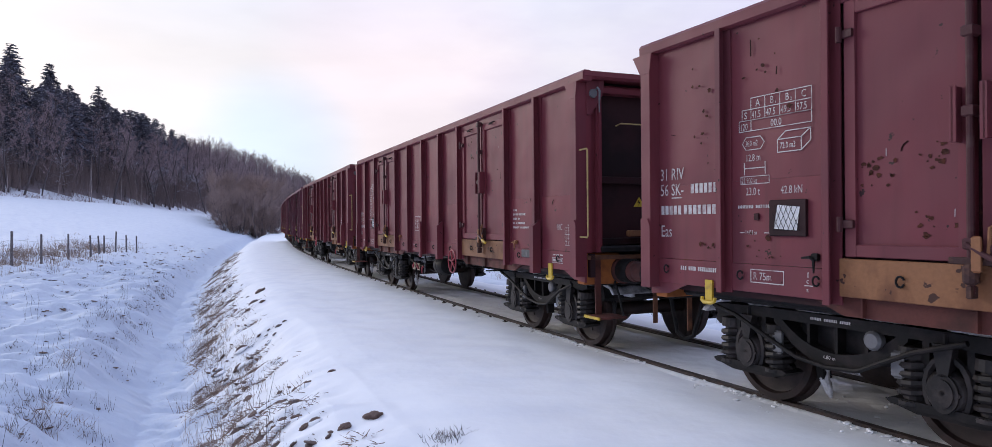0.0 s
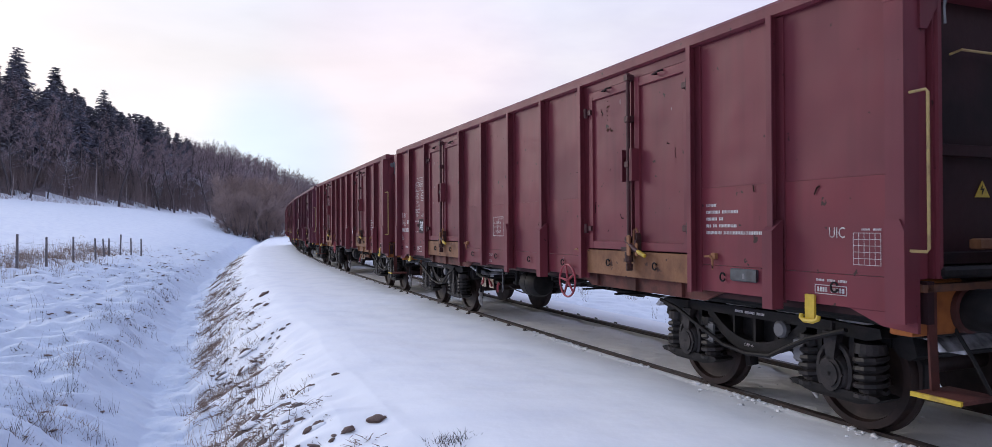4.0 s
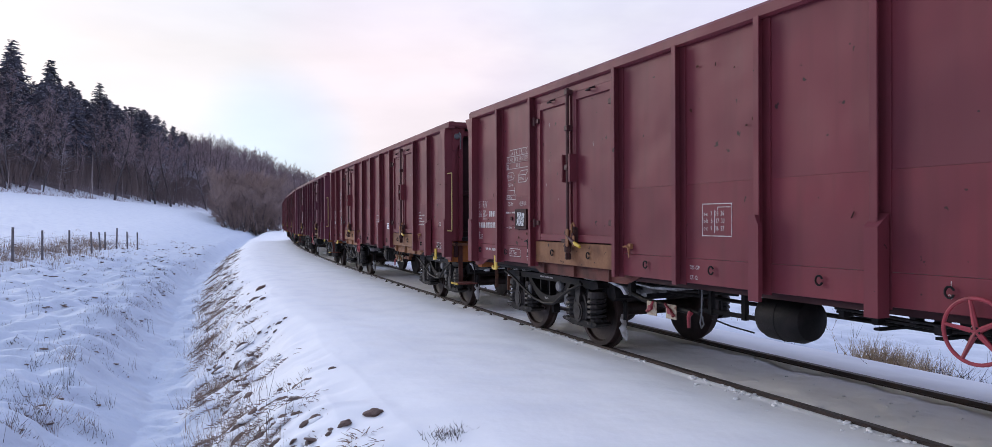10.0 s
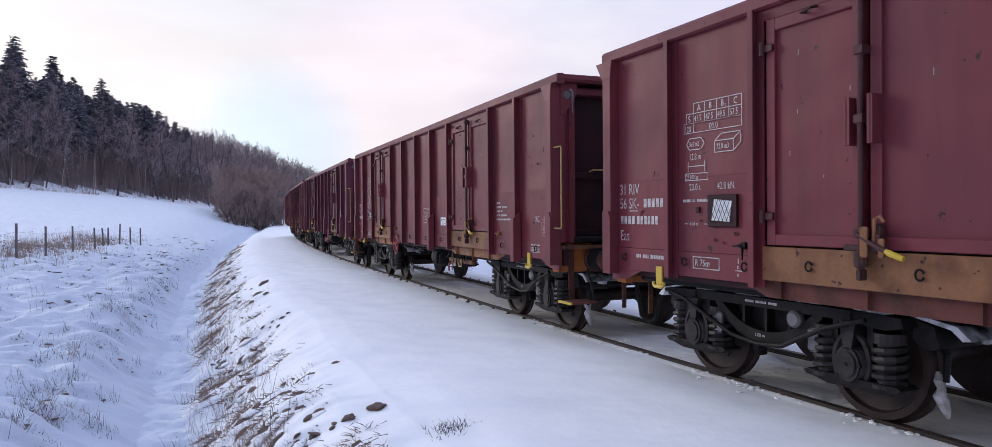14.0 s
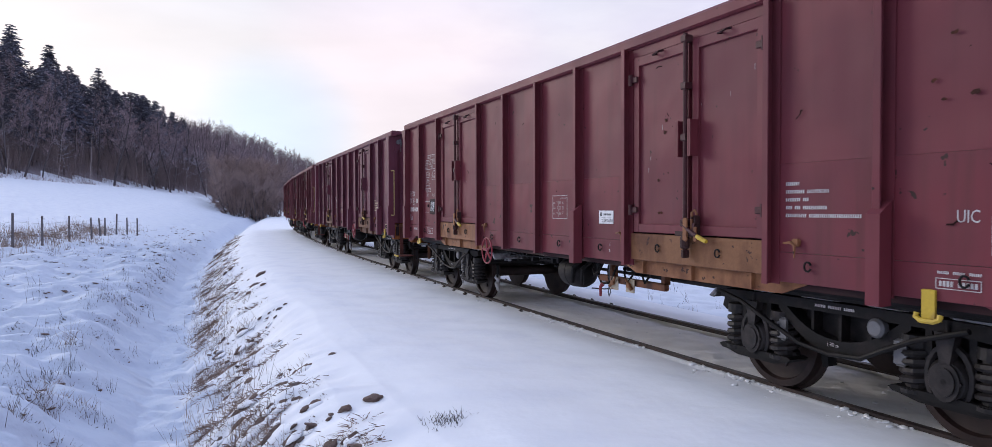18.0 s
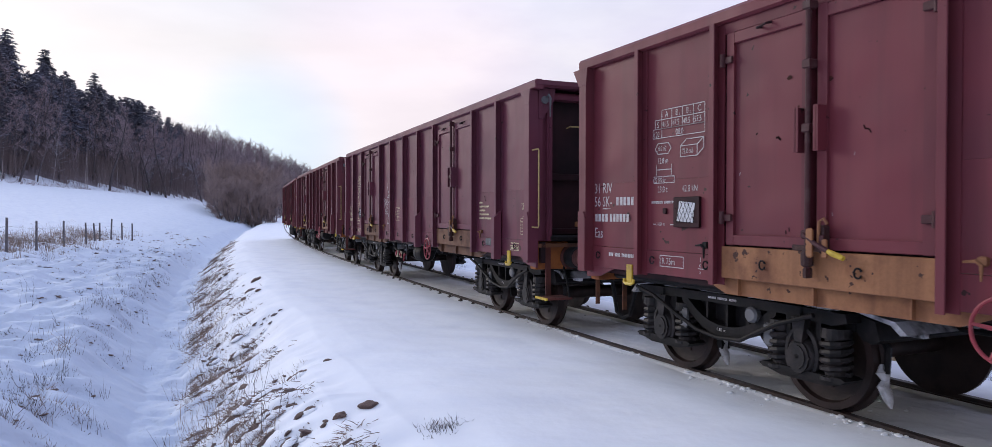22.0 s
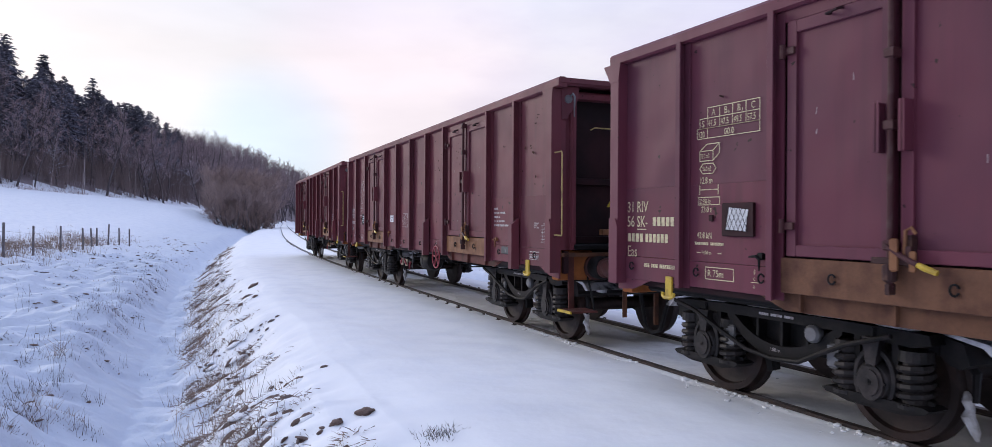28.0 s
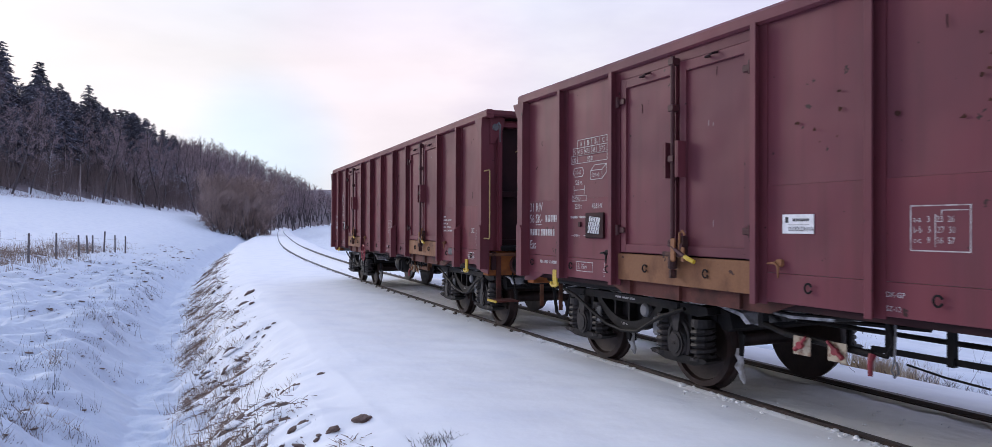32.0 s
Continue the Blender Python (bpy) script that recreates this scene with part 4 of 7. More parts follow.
        for k in (-0.9, 0.9):
            axle = part("wheelset", Shape().turned([(-1.05, 0.06), (-0.83, 0.065), (-0.82, 0.09), (0.82, 0.09), (0.83, 0.065), (1.05, 0.06)], "y", (0, 0, 0), 16), WHEEL, car, smooth=True)
            axle.matrix_basis = pose(px + k, 0, 0.46)
            for y in (-1, 1):
                prof = [(0.66, 0.12), (0.68, 0.30), (0.67, 0.395), (0.682, 0.495), (0.715, 0.495), (0.725, 0.462), (0.81, 0.457), (0.815, 0.40), (0.775, 0.385), (0.755, 0.28), (0.79, 0.13), (0.83, 0.11)]
                wh = Shape().turned(prof, "y", (0, 0, 0), 40)
                # balance marks on the disc, so that its turning shows
                for t in (0.4, 2.5, 4.6):
                    wh.box(0.24 * math.cos(t) - 0.03, 0.24 * math.cos(t) + 0.03, 0.752, 0.775, 0.24 * math.sin(t) - 0.03, 0.24 * math.sin(t) + 0.03, 0.005)
                part("wheel", wh if y > 0 else wh.flipped(y=True), WHEEL, axle, smooth=True)

    part("brake_rod", Shape().tube([(-2.9, -0.3, 0.76), (2.9, -0.3, 0.74)], 0.022, 8), BLACK, car)
    part("brake_rod", Shape().tube([(-2.6, 0.35, 0.80), (2.8, 0.35, 0.76)], 0.022, 8), BLACK, car)
    part("air_pipe", Shape().tube([(-5.6, -0.7, 0.98), (-2.0, -0.8, 0.94), (2.0, -0.8, 0.93), (5.6, -0.7, 0.98)], 0.018, 8), BLACK, car)
    return car


def equip(car, wheel_u, turned):
    """Brake gear between the bogies: change-over levers, ladder truss, air tank and hand wheel; turned: the other way round."""
    fl = (lambda s: s.flipped(x=True)) if turned else (lambda s: s)
    X = lambda u: u - LONG
    L = lambda u: u - LONG + (0.52 if turned else 0.14)
    lift = 0.06 if turned else 0.0
    wx = wheel_u - LONG
    hub = Shape().turned([(-0.05, 0.03), (0.16, 0.03)], "y", (wx, -SKIN - 0.02, 0.97), 12)
    wheel = part("hand_brake", hub, BLACK, car)
    part("hand_wheel", Shape().tube([(wx + 0.20 * math.cos(t), -SKIN - 0.06, 0.97 + 0.20 * math.sin(t)) for t in np.linspace(0, 6.283, 33)[:-1]], 0.0125, 8, True), RED, wheel, "red hand-brake wheel", smooth=True)
    for k in range(5):
        t = 0.5 + k * 1.2566
        part("spoke", Shape().tube([(wx, -SKIN - 0.055, 0.97), (wx + 0.2 * math.cos(t), -SKIN - 0.06, 0.97 + 0.2 * math.sin(t))], [0.02, 0.011], 6), RED, wheel)
    part("brake_spindle", Shape().tube([(wx, -SKIN - 0.02, 0.97), (wx, -0.6, 0.97), (wx - 0.5, -0.3, 0.80)], 0.02, 8), BLACK, car)
    tank = part("air_tank", fl(Shape().turned([(0.0, 0.06), (0.03, 0.13), (0.09, 0.185), (0.15, 0.207), (0.30, 0.208), (0.305, 0.213), (0.33, 0.213), (0.335, 0.208), (0.48, 0.205), (0.56, 0.17), (0.60, 0.06)], "x", (X(5.89), -0.98, 0.79), 28)), BLACK, car, smooth=True)
    for u in (6.05, 6.32):
        part("tank_strap", fl(Shape().box(X(u) - 0.02, X(u) + 0.02, -1.02, -0.94, 0.99, 1.06)), BLACK, tank)
    if turned:
        for u in (5.62, 5.86):
            part("tank_strap", fl(Shape().tube([(X(u), -1.0, 1.05), (X(u) + 0.10, -1.19, 0.86), (X(u) + 0.17, -1.16, 0.66)], 0.028, 6)), BLACK, tank)
        for k, (u0, u1, y, z0, z1) in enumerate(((3.1, 4.7, -0.62, 0.98, 0.84), (3.0, 5.2, -0.9, 0.86, 0.90), (3.3, 4.6, -0.4, 0.80, 0.95), (2.9, 4.3, -1.1, 0.94, 0.99))):
            part("brake_linkage", fl(Shape().tube([(X(u0), y, z0), (X((u0 + u1) / 2), y - 0.03, (z0 + z1) / 2 - 0.02), (X(u1), y, z1)], 0.02 + 0.006 * (k % 2), 6)), BLACK, car)
            part("snow_ledge", fl(Shape().tube([(X(u0 + (u1 - u0) * q), y, z0 + (z1 - z0) * q + 0.006) for q in (0.18, 0.24, 0.31, 0.36)], [0.005, 0.024, 0.028, 0.006], 6)), SNOW, car)
    if not turned:
        ladder = part("truss", fl(Shape().box(X(4.7), X(6.1), -0.70, -0.675, 0.655, 0.70).box(X(4.7), X(6.1), -0.70, -0.675, 0.93, 0.97)), BLACK, car)
        for u in (4.86, 5.35, 6.05):
            part("strut", fl(Shape().box(X(u) - 0.025, X(u) + 0.025, -0.715, -0.66, 0.64, 1.05)), BLACK, ladder)
    if turned:
        bar = part("lever_bar", fl(Shape().box(L(3.62), L(4.95), -1.09, -1.03, 0.735, 0.815, 0.01).box(L(3.66), L(3.72), -1.06, -0.98, 0.80, 1.04).box(L(4.70), L(4.76), -1.06, -0.98, 0.80, 1.04)), RUST, car, "rusty brown lever beam")
        for k in range(4):
            u = 3.8 + 0.36 * k
            part("dangling_hose", fl(Shape().tube([(L(u), -1.04, 1.03), (L(u) + 0.05, -1.10, 0.90 - 0.04 * (k % 2)), (L(u) + 0.14, -1.12, 0.80 - 0.05 * (k % 3)), (L(u) + 0.22, -1.10, 0.88), (L(u) + 0.25, -1.03, 1.02)], 0.014, 6)), BLACK, car, smooth=True)
    else:
        bar = part("lever_bar", fl(Shape().tube([(L(3.72), -1.02, 0.80), (L(4.0), -1.04, 0.745), (L(4.85), -1.06, 0.70)], 0.03, 8).box(L(3.70), L(3.76), -1.05, -0.98, 0.76, 1.02)), BLACK, car)
    for u, tilt in ((4.24, 0.5), (4.58, -0.6)):
        part("lever_plate", fl(Shape().box(L(u) - 0.085, L(u) + 0.085, -1.115, -1.105, 0.60, 0.755, 0.004).moved(dz=lift)), TAN_PLATE, bar, "grimy change-over plate")
        part("change_lever", fl(Shape().tube([(L(u) - 0.11 * tilt, -1.135, 0.64), (L(u), -1.13, 0.69), (L(u) + 0.12 * tilt, -1.14, 0.76)], [0.02, 0.018, 0.012], 8).turned([(0, 0.03), (0.03, 0.03)], "y", (L(u), -1.15, 0.685), 12).moved(dz=lift)), (OCHRE if turned else RED), bar)
    for k, (u0, u1, y, z0, z1) in enumerate(((3.05, 3.95, -0.78, 0.97, 0.86), (3.95, 4.95, -0.80, 0.86, 0.96), (3.2, 4.6, -0.35, 0.90, 0.88))):
        part("dusted_rod", fl(Shape().tube([(X(u0), y, z0), (X((u0 + u1) / 2), y, (z0 + z1) / 2 - 0.015), (X(u1), y, z1)], [0.022, 0.032, 0.022], 8)), DUSTED, car, "black brake rod dusted with snow")
    part("drop_handle", fl(Shape().tube([(L(4.87), -1.09, 0.70), (L(4.875), -1.12, 0.66), (L(4.875), -1.12, 0.55)], [0.03, 0.02, 0.017], 8)), RED, bar, "red drop handle")
    part("hose", fl(Shape().tube([(L(4.80), -1.05, 0.72), (L(4.96), -1.05, 0.70), (L(5.02), -1.06, 0.80), (L(4.99), -1.08, 0.97), (L(4.90), -1.08, 1.04)], 0.018, 8)), BLACK, car, smooth=True)
    part("chain", fl(Shape().tube([(X(5.2), -1.10, 1.04), (X(5.21), -1.11, 0.86), (X(5.2), -1.11, 0.70), (X(5.18), -1.11, 0.62), (X(5.205), -1.115, 0.57), (X(5.235), -1.11, 0.61), (X(5.215), -1.11, 0.69)], 0.008, 6)), GREY_STEEL, car)
    part("tank_hose", fl(Shape().tube([(X(5.22), -1.0, 0.66), (X(5.5), -1.0, 0.62), (X(5.8), -1.0, 0.60)], 0.009, 6)), BLACK, car)
    for k, (u0, u1, y, z) in enumerate(((6.7, 8.9, -1.0, 0.93), (6.6, 8.5, -0.86, 0.885), (6.9, 8.4, -0.62, 0.95), (3.2, 4.9, -0.85, 0.92), (6.7, 7.6, -1.05, 0.985), (3.0, 5.1, -0.55, 0.86))):
        part("rigging_bar", fl(Shape().tube([(X(u0), y, z), (X((u0 + u1) / 2), y - 0.02, z - 0.03), (X(u1), y, z + 0.01)], 0.014 + 0.004 * (k % 3), 6)), BLACK, car)
    for k in range(7):
        u = 6.75 + 0.27 * k
        part("rigging_bracket", fl(Shape().box(X(u) - 0.02 - 0.01 * (k % 2), X(u) + 0.03, -1.0 + 0.05 * (k % 3), -0.9 + 0.05 * (k % 3), 0.86 - 0.03 * (k % 2), 1.05, 0.006)), BLACK, car)
    for u0, u1, y, z in ((6.9, 7.35, -1.0, 0.945), (7.7, 8.1, -0.86, 0.895), (3.4, 3.9, -0.85, 0.935)):
        part("snow_ledge", fl(Shape().tube([(X(u0 + (u1 - u0) * i / 6), y, z + 0.006) for i in range(7)], [0.004, 0.012, 0.016, 0.013, 0.017, 0.011, 0.004], 6)), SNOW, car)
    part("brake_cylinder", fl(Shape().turned([(0, 0.05), (0.03, 0.16), (0.5, 0.16), (0.55, 0.10), (0.8, 0.04)], "x", (X(7.2), -0.1, 0.82), 20)), BLACK, car, smooth=True)
    for u in (7.0, 7.5, 8.3):
        part("lever_arm", fl(Shape().box(X(u) - 0.03, X(u) + 0.03, -0.9, -0.1, 0.78, 0.80)), BLACK, car)


def grab_and_step(car, x, y, eg):
    """Yellow grab rail and step board at one corner."""
    step = part("step", eg(Shape().box(x - 0.10, x + 0.24, y * 1.02, y * 1.38, 0.515, 0.54)), WEB_PAINT, car, "rusty step board with a yellow edge")
    part("step_edge", eg(Shape().box(x - 0.10, x + 0.24, y * 1.382, y * 1.405, 0.512, 0.543)), YELLOW, step)
    hang = Shape().prism([(x - 0.076, 1.20), (x - 0.062, 1.20), (x - 0.060, 0.90), (x - 0.045, 0.545), (x - 0.06, 0.545), (x - 0.075, 0.90)], "y", y * 1.19, y * 1.27)
    part("step_hanger", eg(hang), WEB_PAINT, step)
    part("step_hanger", eg(Shape().tube([(x + 0.20, y * 1.04, 0.53), (x + 0.05, y * 1.0, 0.75), (x - 0.10, y * 0.98, 0.95)], 0.014, 6)), BLACK, step)
    rail_y = y * 1.435
    part("grab_rail", eg(Shape().tube([(x - 0.05, y * 1.50, 2.50), (x + 0.05, rail_y, 2.515), (x + 0.065, rail_y, 2.495), (x + 0.065, rail_y, 1.49), (x + 0.05, rail_y, 1.47), (x - 0.05, y * 1.50, 1.475)], 0.0105, 8)), WORN_YELLOW, car, "faded yellow grab rail")


def bogie_beams(px):
    """Both side beams, the cross beams and the bolster of a two-axle bogie."""
    s = Shape()
    top = [(-1.34, 0.80), (-1.32, 0.87), (-0.70, 0.885), (0.70, 0.885), (1.32, 0.87), (1.34, 0.80), (1.20, 0.765), (0.70, 0.80), (-0.70, 0.80), (-1.20, 0.765)]
    for y in (-1, 1):
        s.prism([(px + a, b) for a, b in top], "y", y * 0.93, y * 1.09)
        # the bowed lower chord
        lower = [(t, 0.475 + 0.30 * (abs(t) / 0.62) ** 2.2) for t in np.linspace(-0.62, 0.62, 13)]
        s.prism([(px + a, b + 0.11) for a, b in lower] + [(px + a, b) for a, b in lower[::-1]], "y", y * 0.94, y * 1.08)
        for q in (-0.27, 0.0, 0.27):
            s.box(px + q - 0.014, px + q + 0.014, y * 0.96, y * 1.06, 0.54, 0.81)
        s.box(px - 0.42, px + 0.42, y * 0.955, y * 0.965, 0.54, 0.81)
        for k in (-0.9, 0.9):
            # pedestal legs either side of each box
            for d in (-0.155, 0.155):
                s.box(px + k + d - 0.025, px + k + d + 0.025, y * 0.96, y * 1.07, 0.40, 0.80)
            s.tube([(px + k, y * 1.09, 0.87), (px + k, y * 1.10, 0.60)], 0.018, 6)
    s.box(px - 0.26, px + 0.26, -0.95, 0.95, 0.52, 0.80, 0.02)
    s.box(px - 1.30, px - 1.22, -0.95, 0.95, 0.72, 0.84).box(px + 1.22, px + 1.30, -0.95, 0.95, 0.72, 0.84)
    s.turned([(0.80, 0.28), (0.98, 0.25)], "z", (px, 0, 0), 20)
    return s


# ---------------------------------------------------------------- markings
_glyphs = {}


def glyph_mesh(text):
    """A flat line of text, its capitals one unit high, as vertices and faces."""
    if text not in _glyphs:
        cu = bpy.data.curves.new("glyphs", "FONT")
        cu.body, cu.size, cu.resolution_u = text, 1.0, 2
        ob = new("glyphs", cu)
        me = bpy.data.meshes.new_from_object(ob.evaluated_get(bpy.context.evaluated_depsgraph_get()))
        v = [(p.co.x, p.co.y) for p in me.vertices]
        tall = 0.695
        _glyphs[text] = ([(x / tall, y / tall) for x, y in v], [tuple(q.vertices) for q in me.polygons])
        bpy.data.objects.remove(ob)
        bpy.data.meshes.remove(me)
        bpy.data.curves.remove(cu)
    return _glyphs[text]


for _t in ("31 RIV", "56 SK-", "Eas", "A", "B", "C", "S", "120", "41.5", "47.5", "49.5", "57.5", "00.0", "36.0 m2", "72.0 m3", "12.8 m", "22 500 kg", "23.0 t", "42.8 kN", "14.04 m", "R 75m", "c", "a", "UIC", "Sp",
           "a-a   3   23  26", "b-b   5   27  30", "c-c   9   36  57", "DK-GP", "SZ-12", "1.80 m", "1", "2", "DZIERZAWA"):
    glyph_mesh(_t)


class Sheet(Shape):
    """Flat marks on the side of a wagon: u from its rear end, z up, at depth y."""

    def __init__(self, y=-SKIN - 0.003):
        self.v, self.f, self.y = [], [], y

    def flat(self, pts):
        return self.add([(u - LONG, self.y, z) for u, z in pts], [tuple(range(len(pts)))])

    def rect(self, u0, z0, u1, z1):
        return self.flat([(u0, z0), (u1, z0), (u1, z1), (u0, z1)])

    def line(self, pts, t=0.008):
        for (a, b), (c, d) in zip(pts[:-1], pts[1:]):
            ln = math.hypot(c - a, d - b) or 1
            nx, nz = -(d - b) / ln * t / 2, (c - a) / ln * t / 2
            ex, ez = (c - a) / ln * t / 2, (d - b) / ln * t / 2
            self.flat([(a - ex - nx, b - ez - nz), (c + ex - nx, d + ez - nz), (c + ex + nx, d + ez + nz), (a - ex + nx, b - ez + nz)])
        return self

    def frame_of(self, u0, z0, u1, z1, t=0.008):
        return self.rect(u0, z0, u1, z0 + t).rect(u0, z1 - t, u1, z1).rect(u0, z0 + t, u0 + t, z1 - t).rect(u1 - t, z0 + t, u1, z1 - t)

    def text(self, words, u, z, tall, wide=1.0):
        v, f = glyph_mesh(words)
        return self.add([(u - LONG + x * tall * wide, self.y, z + y * tall) for x, y in v], f)

    def bars(self, u0, u1, z, tall, gaps=()):
        """Writing that is not spelled out: bars with gaps between the words."""
        edge = [u0] + [q for g in gaps for q in (g - 0.012, g + 0.012)] + [u1]
        for a, b in zip(edge[::2], edge[1::2]):
            n = max(1, round((b - a) / (tall * 0.72)))
            for i in range(n):
                self.rect(a + (b - a) * (i + 0.14) / n, z, a + (b - a) * (i + 0.86) / n, z + tall)
        return self


def stencil(name, sheet, paint, car, label=""):
    """Fine lettering, joined: too small to pick apart."""
    return tagged(part(name, sheet, paint, car, label), kind="stuff")


def markings(car, paint, spread=0.0, grid_u=5.55, plate_u=None, tall_list=False, drop=0.0):
    """The white stencils of one wagon. tall_list: the small signs stand in one column."""
    k = Sheet()
    k.text("31 RIV", 0.18, 1.885 - drop, 0.112, 0.80).text("56 SK-", 0.18, 1.735 - drop, 0.112, 0.80).rect(0.35, 1.705 - drop, 0.50, 1.715 - drop)
    k.bars(0.60 + spread * 0.2, 0.94 + spread * 0.4, 1.745 - drop, 0.088)
    k.bars(0.185, 0.85 + spread * 1.2, 1.567 - drop * 0.9, 0.085, (0.47 + spread * 0.4,))
    k.text("Eas", 0.185, 1.385 - drop * 0.7, 0.112, 0.80)
    stencil("marking", k, paint, car, "white class and country stencil with number bars")
    stencil("marking", Sheet(-SKIN - 0.009).bars(0.48, 0.97, 1.19, 0.038, (0.58, 0.71)), paint, car)
    # load table
    k = Sheet()
    t = 0.007
    k.frame_of(1.385, 2.49, 2.01, 2.68, t).rect(1.385, 2.58, 2.01, 2.587).frame_of(1.285, 2.49, 1.392, 2.587, t).frame_of(1.25, 2.40, 2.01, 2.497, t).rect(1.385, 2.40, 1.392, 2.49)
    for i, (a, b) in enumerate((("A", "41.5"), ("B", "47.5"), ("B", "49.5"), ("C", "57.5"))):
        u = 1.385 + 0.156 * i
        k.text(a, u + 0.055, 2.602, 0.058, 0.85).text(b, u + 0.012, 2.508, 0.056, 0.72)
        if i:
            k.rect(u - 0.003, 2.49, u + 0.004, 2.68)
    k.text("1", 1.385 + 0.156 + 0.105, 2.597, 0.025).text("2", 1.385 + 0.312 + 0.105, 2.597, 0.025)
    k.text("S", 1.31, 2.508, 0.058).text("120", 1.262, 2.415, 0.056, 0.75).text("00.0", 1.60, 2.415, 0.058, 0.8)
    stencil("load_table", k, paint, car, "white stencilled load table")
    k = Sheet()
    if tall_list:
        c, z0 = 1.29, 2.20
        k.line([(c, z0), (c + 0.17, z0), (c + 0.17, z0 + 0.09), (c, z0 + 0.09), (c, z0)]).line([(c, z0 + 0.09), (c + 0.09, z0 + 0.15), (c + 0.25, z0 + 0.15), (c + 0.17, z0 + 0.09)]).line([(c + 0.25, z0 + 0.15), (c + 0.25, z0 + 0.06), (c + 0.17, z0)])
        k.text("72.0 m3", c + 0.01, z0 + 0.025, 0.04, 0.6)
        k.line([(c, 2.13), (c + 0.04, 2.175), (c + 0.17, 2.175), (c + 0.21, 2.13), (c + 0.17, 2.085), (c + 0.04, 2.085), (c, 2.13)]).text("36.0 m2", c + 0.03, 2.11, 0.042, 0.6)
        k.text("12.8 m", c, 1.995, 0.06, 0.7).line([(c, 1.90), (c, 1.98)]).line([(c + 0.24, 1.90), (c + 0.24, 1.98)]).line([(c, 1.94), (c + 0.24, 1.94)])
        k.frame_of(c - 0.02, 1.80, c + 0.26, 1.875, 0.007).text("22 500 kg", c - 0.01, 1.815, 0.045, 0.6).text("23.0 t", c + 0.02, 1.735, 0.055, 0.75)
        k.text("42.8 kN", 1.26, 1.50, 0.055, 0.75)
    else:
        k.line([(1.289, 2.298), (1.33, 2.35), (1.49, 2.35), (1.533, 2.298), (1.49, 2.245), (1.33, 2.245), (1.289, 2.298)]).text("36.0 m2", 1.322, 2.275, 0.048, 0.62)
        k.line([(1.672, 2.197), (1.907, 2.197), (1.907, 2.30), (1.672, 2.30), (1.672, 2.197)]).line([(1.672, 2.30), (1.755, 2.36), (1.995, 2.36), (1.907, 2.30)]).line([(1.995, 2.36), (1.995, 2.265), (1.907, 2.197)]).text("72.0 m3", 1.695, 2.225, 0.048, 0.7)
        k.text("12.8 m", 1.325, 2.15, 0.058, 0.72).line([(1.31, 2.04), (1.31, 2.135)]).line([(1.54, 2.04), (1.54, 2.135)]).line([(1.31, 2.09), (1.54, 2.09)])
        k.frame_of(1.265, 1.955, 1.585, 2.025, 0.007).text("22 500 kg", 1.277, 1.966, 0.045, 0.68)
        k.text("23.0 t", 1.325, 1.865, 0.062, 0.75).text("42.8 kN", 1.70, 1.865, 0.062, 0.75)
    low = 1.44 if tall_list else 1.755
    far = low - (0.085 if tall_list else 0.22)
    k.bars(1.23, 1.60, low, 0.026, (1.42,)).text("14.04 m", 1.31, far, 0.036, 0.8).line([(1.26, far + 0.015), (1.30, far + 0.015)]).line([(1.53, far + 0.015), (1.57, far + 0.015)])
    stencil("marking", k, paint, car, "white stencilled sizes and weights")
    k = Sheet(-SKIN - 0.009)
    k.frame_of(1.376, 1.133, 1.732, 1.247, 0.008).text("R 75m", 1.405, 1.160, 0.062, 0.85)
    k.text("c", 1.95, 1.165, 0.04).rect(1.962, 1.21, 1.97, 1.255).rect(1.93, 1.145, 2.01, 1.152).text("a", 1.95, 1.10, 0.035)
    dk = 7.19 if plate_u == 7.89 else grid_u - (0.71 if tall_list else 0.17)
    ca = 8.11 if plate_u == 7.89 else 7.93
    k.text("1", ca, 1.215, 0.045).text("a", ca - 0.005, 1.145, 0.045)
    k.text("DK-GP", dk, 1.185, 0.036, 0.9).text("SZ-12", dk, 1.09, 0.036, 0.9)
    stencil("marking", k, paint, car)
    # length grid
    k = Sheet()
    g = grid_u
    k.frame_of(g, 1.50, g + 0.393, 1.80, 0.008).rect(g + 0.165, 1.53, g + 0.172, 1.74).line([(g + 0.21, 1.74), (g + 0.21, 1.765), (g + 0.375, 1.765)], 0.006)
    for i, row in enumerate(("a-a   3   23  26", "b-b   5   27  30", "c-c   9   36  57")):
        k.text(row, g + 0.02, 1.69 - 0.068 * i, 0.040, 0.80)
    stencil("load_grid", k, paint, car, "white stencilled load-length grid")
    # owner's lines, UIC mark and inspection grid at the front end
    k = Sheet()
    for i, (b, gaps) in enumerate(((10.84, ()), (11.12, (10.90,)), (10.93, (10.86,)), (11.10, (10.78, 10.86)), (11.40, (10.92,)))):
        k.bars(10.70, b, 1.815 - 0.062 * i, 0.027, gaps)
    k.text("UIC", 12.325 if tall_list else 12.075, 1.71 if tall_list else 1.55, 0.095 if tall_list else 0.08, 0.78)
    for q in range(6):
        k.rect(12.29, 1.36 + 0.045 * q, 12.516, 1.364 + 0.045 * q)
        k.rect(12.29 + 0.0444 * q, 1.36, 12.294 + 0.0444 * q, 1.589)
    k.bars(12.36, 12.52, 1.605, 0.014, (12.44,))
    stencil("marking", k, paint, car, "white owner's lines and inspection grid")
    k = Sheet(-SKIN - 0.009)
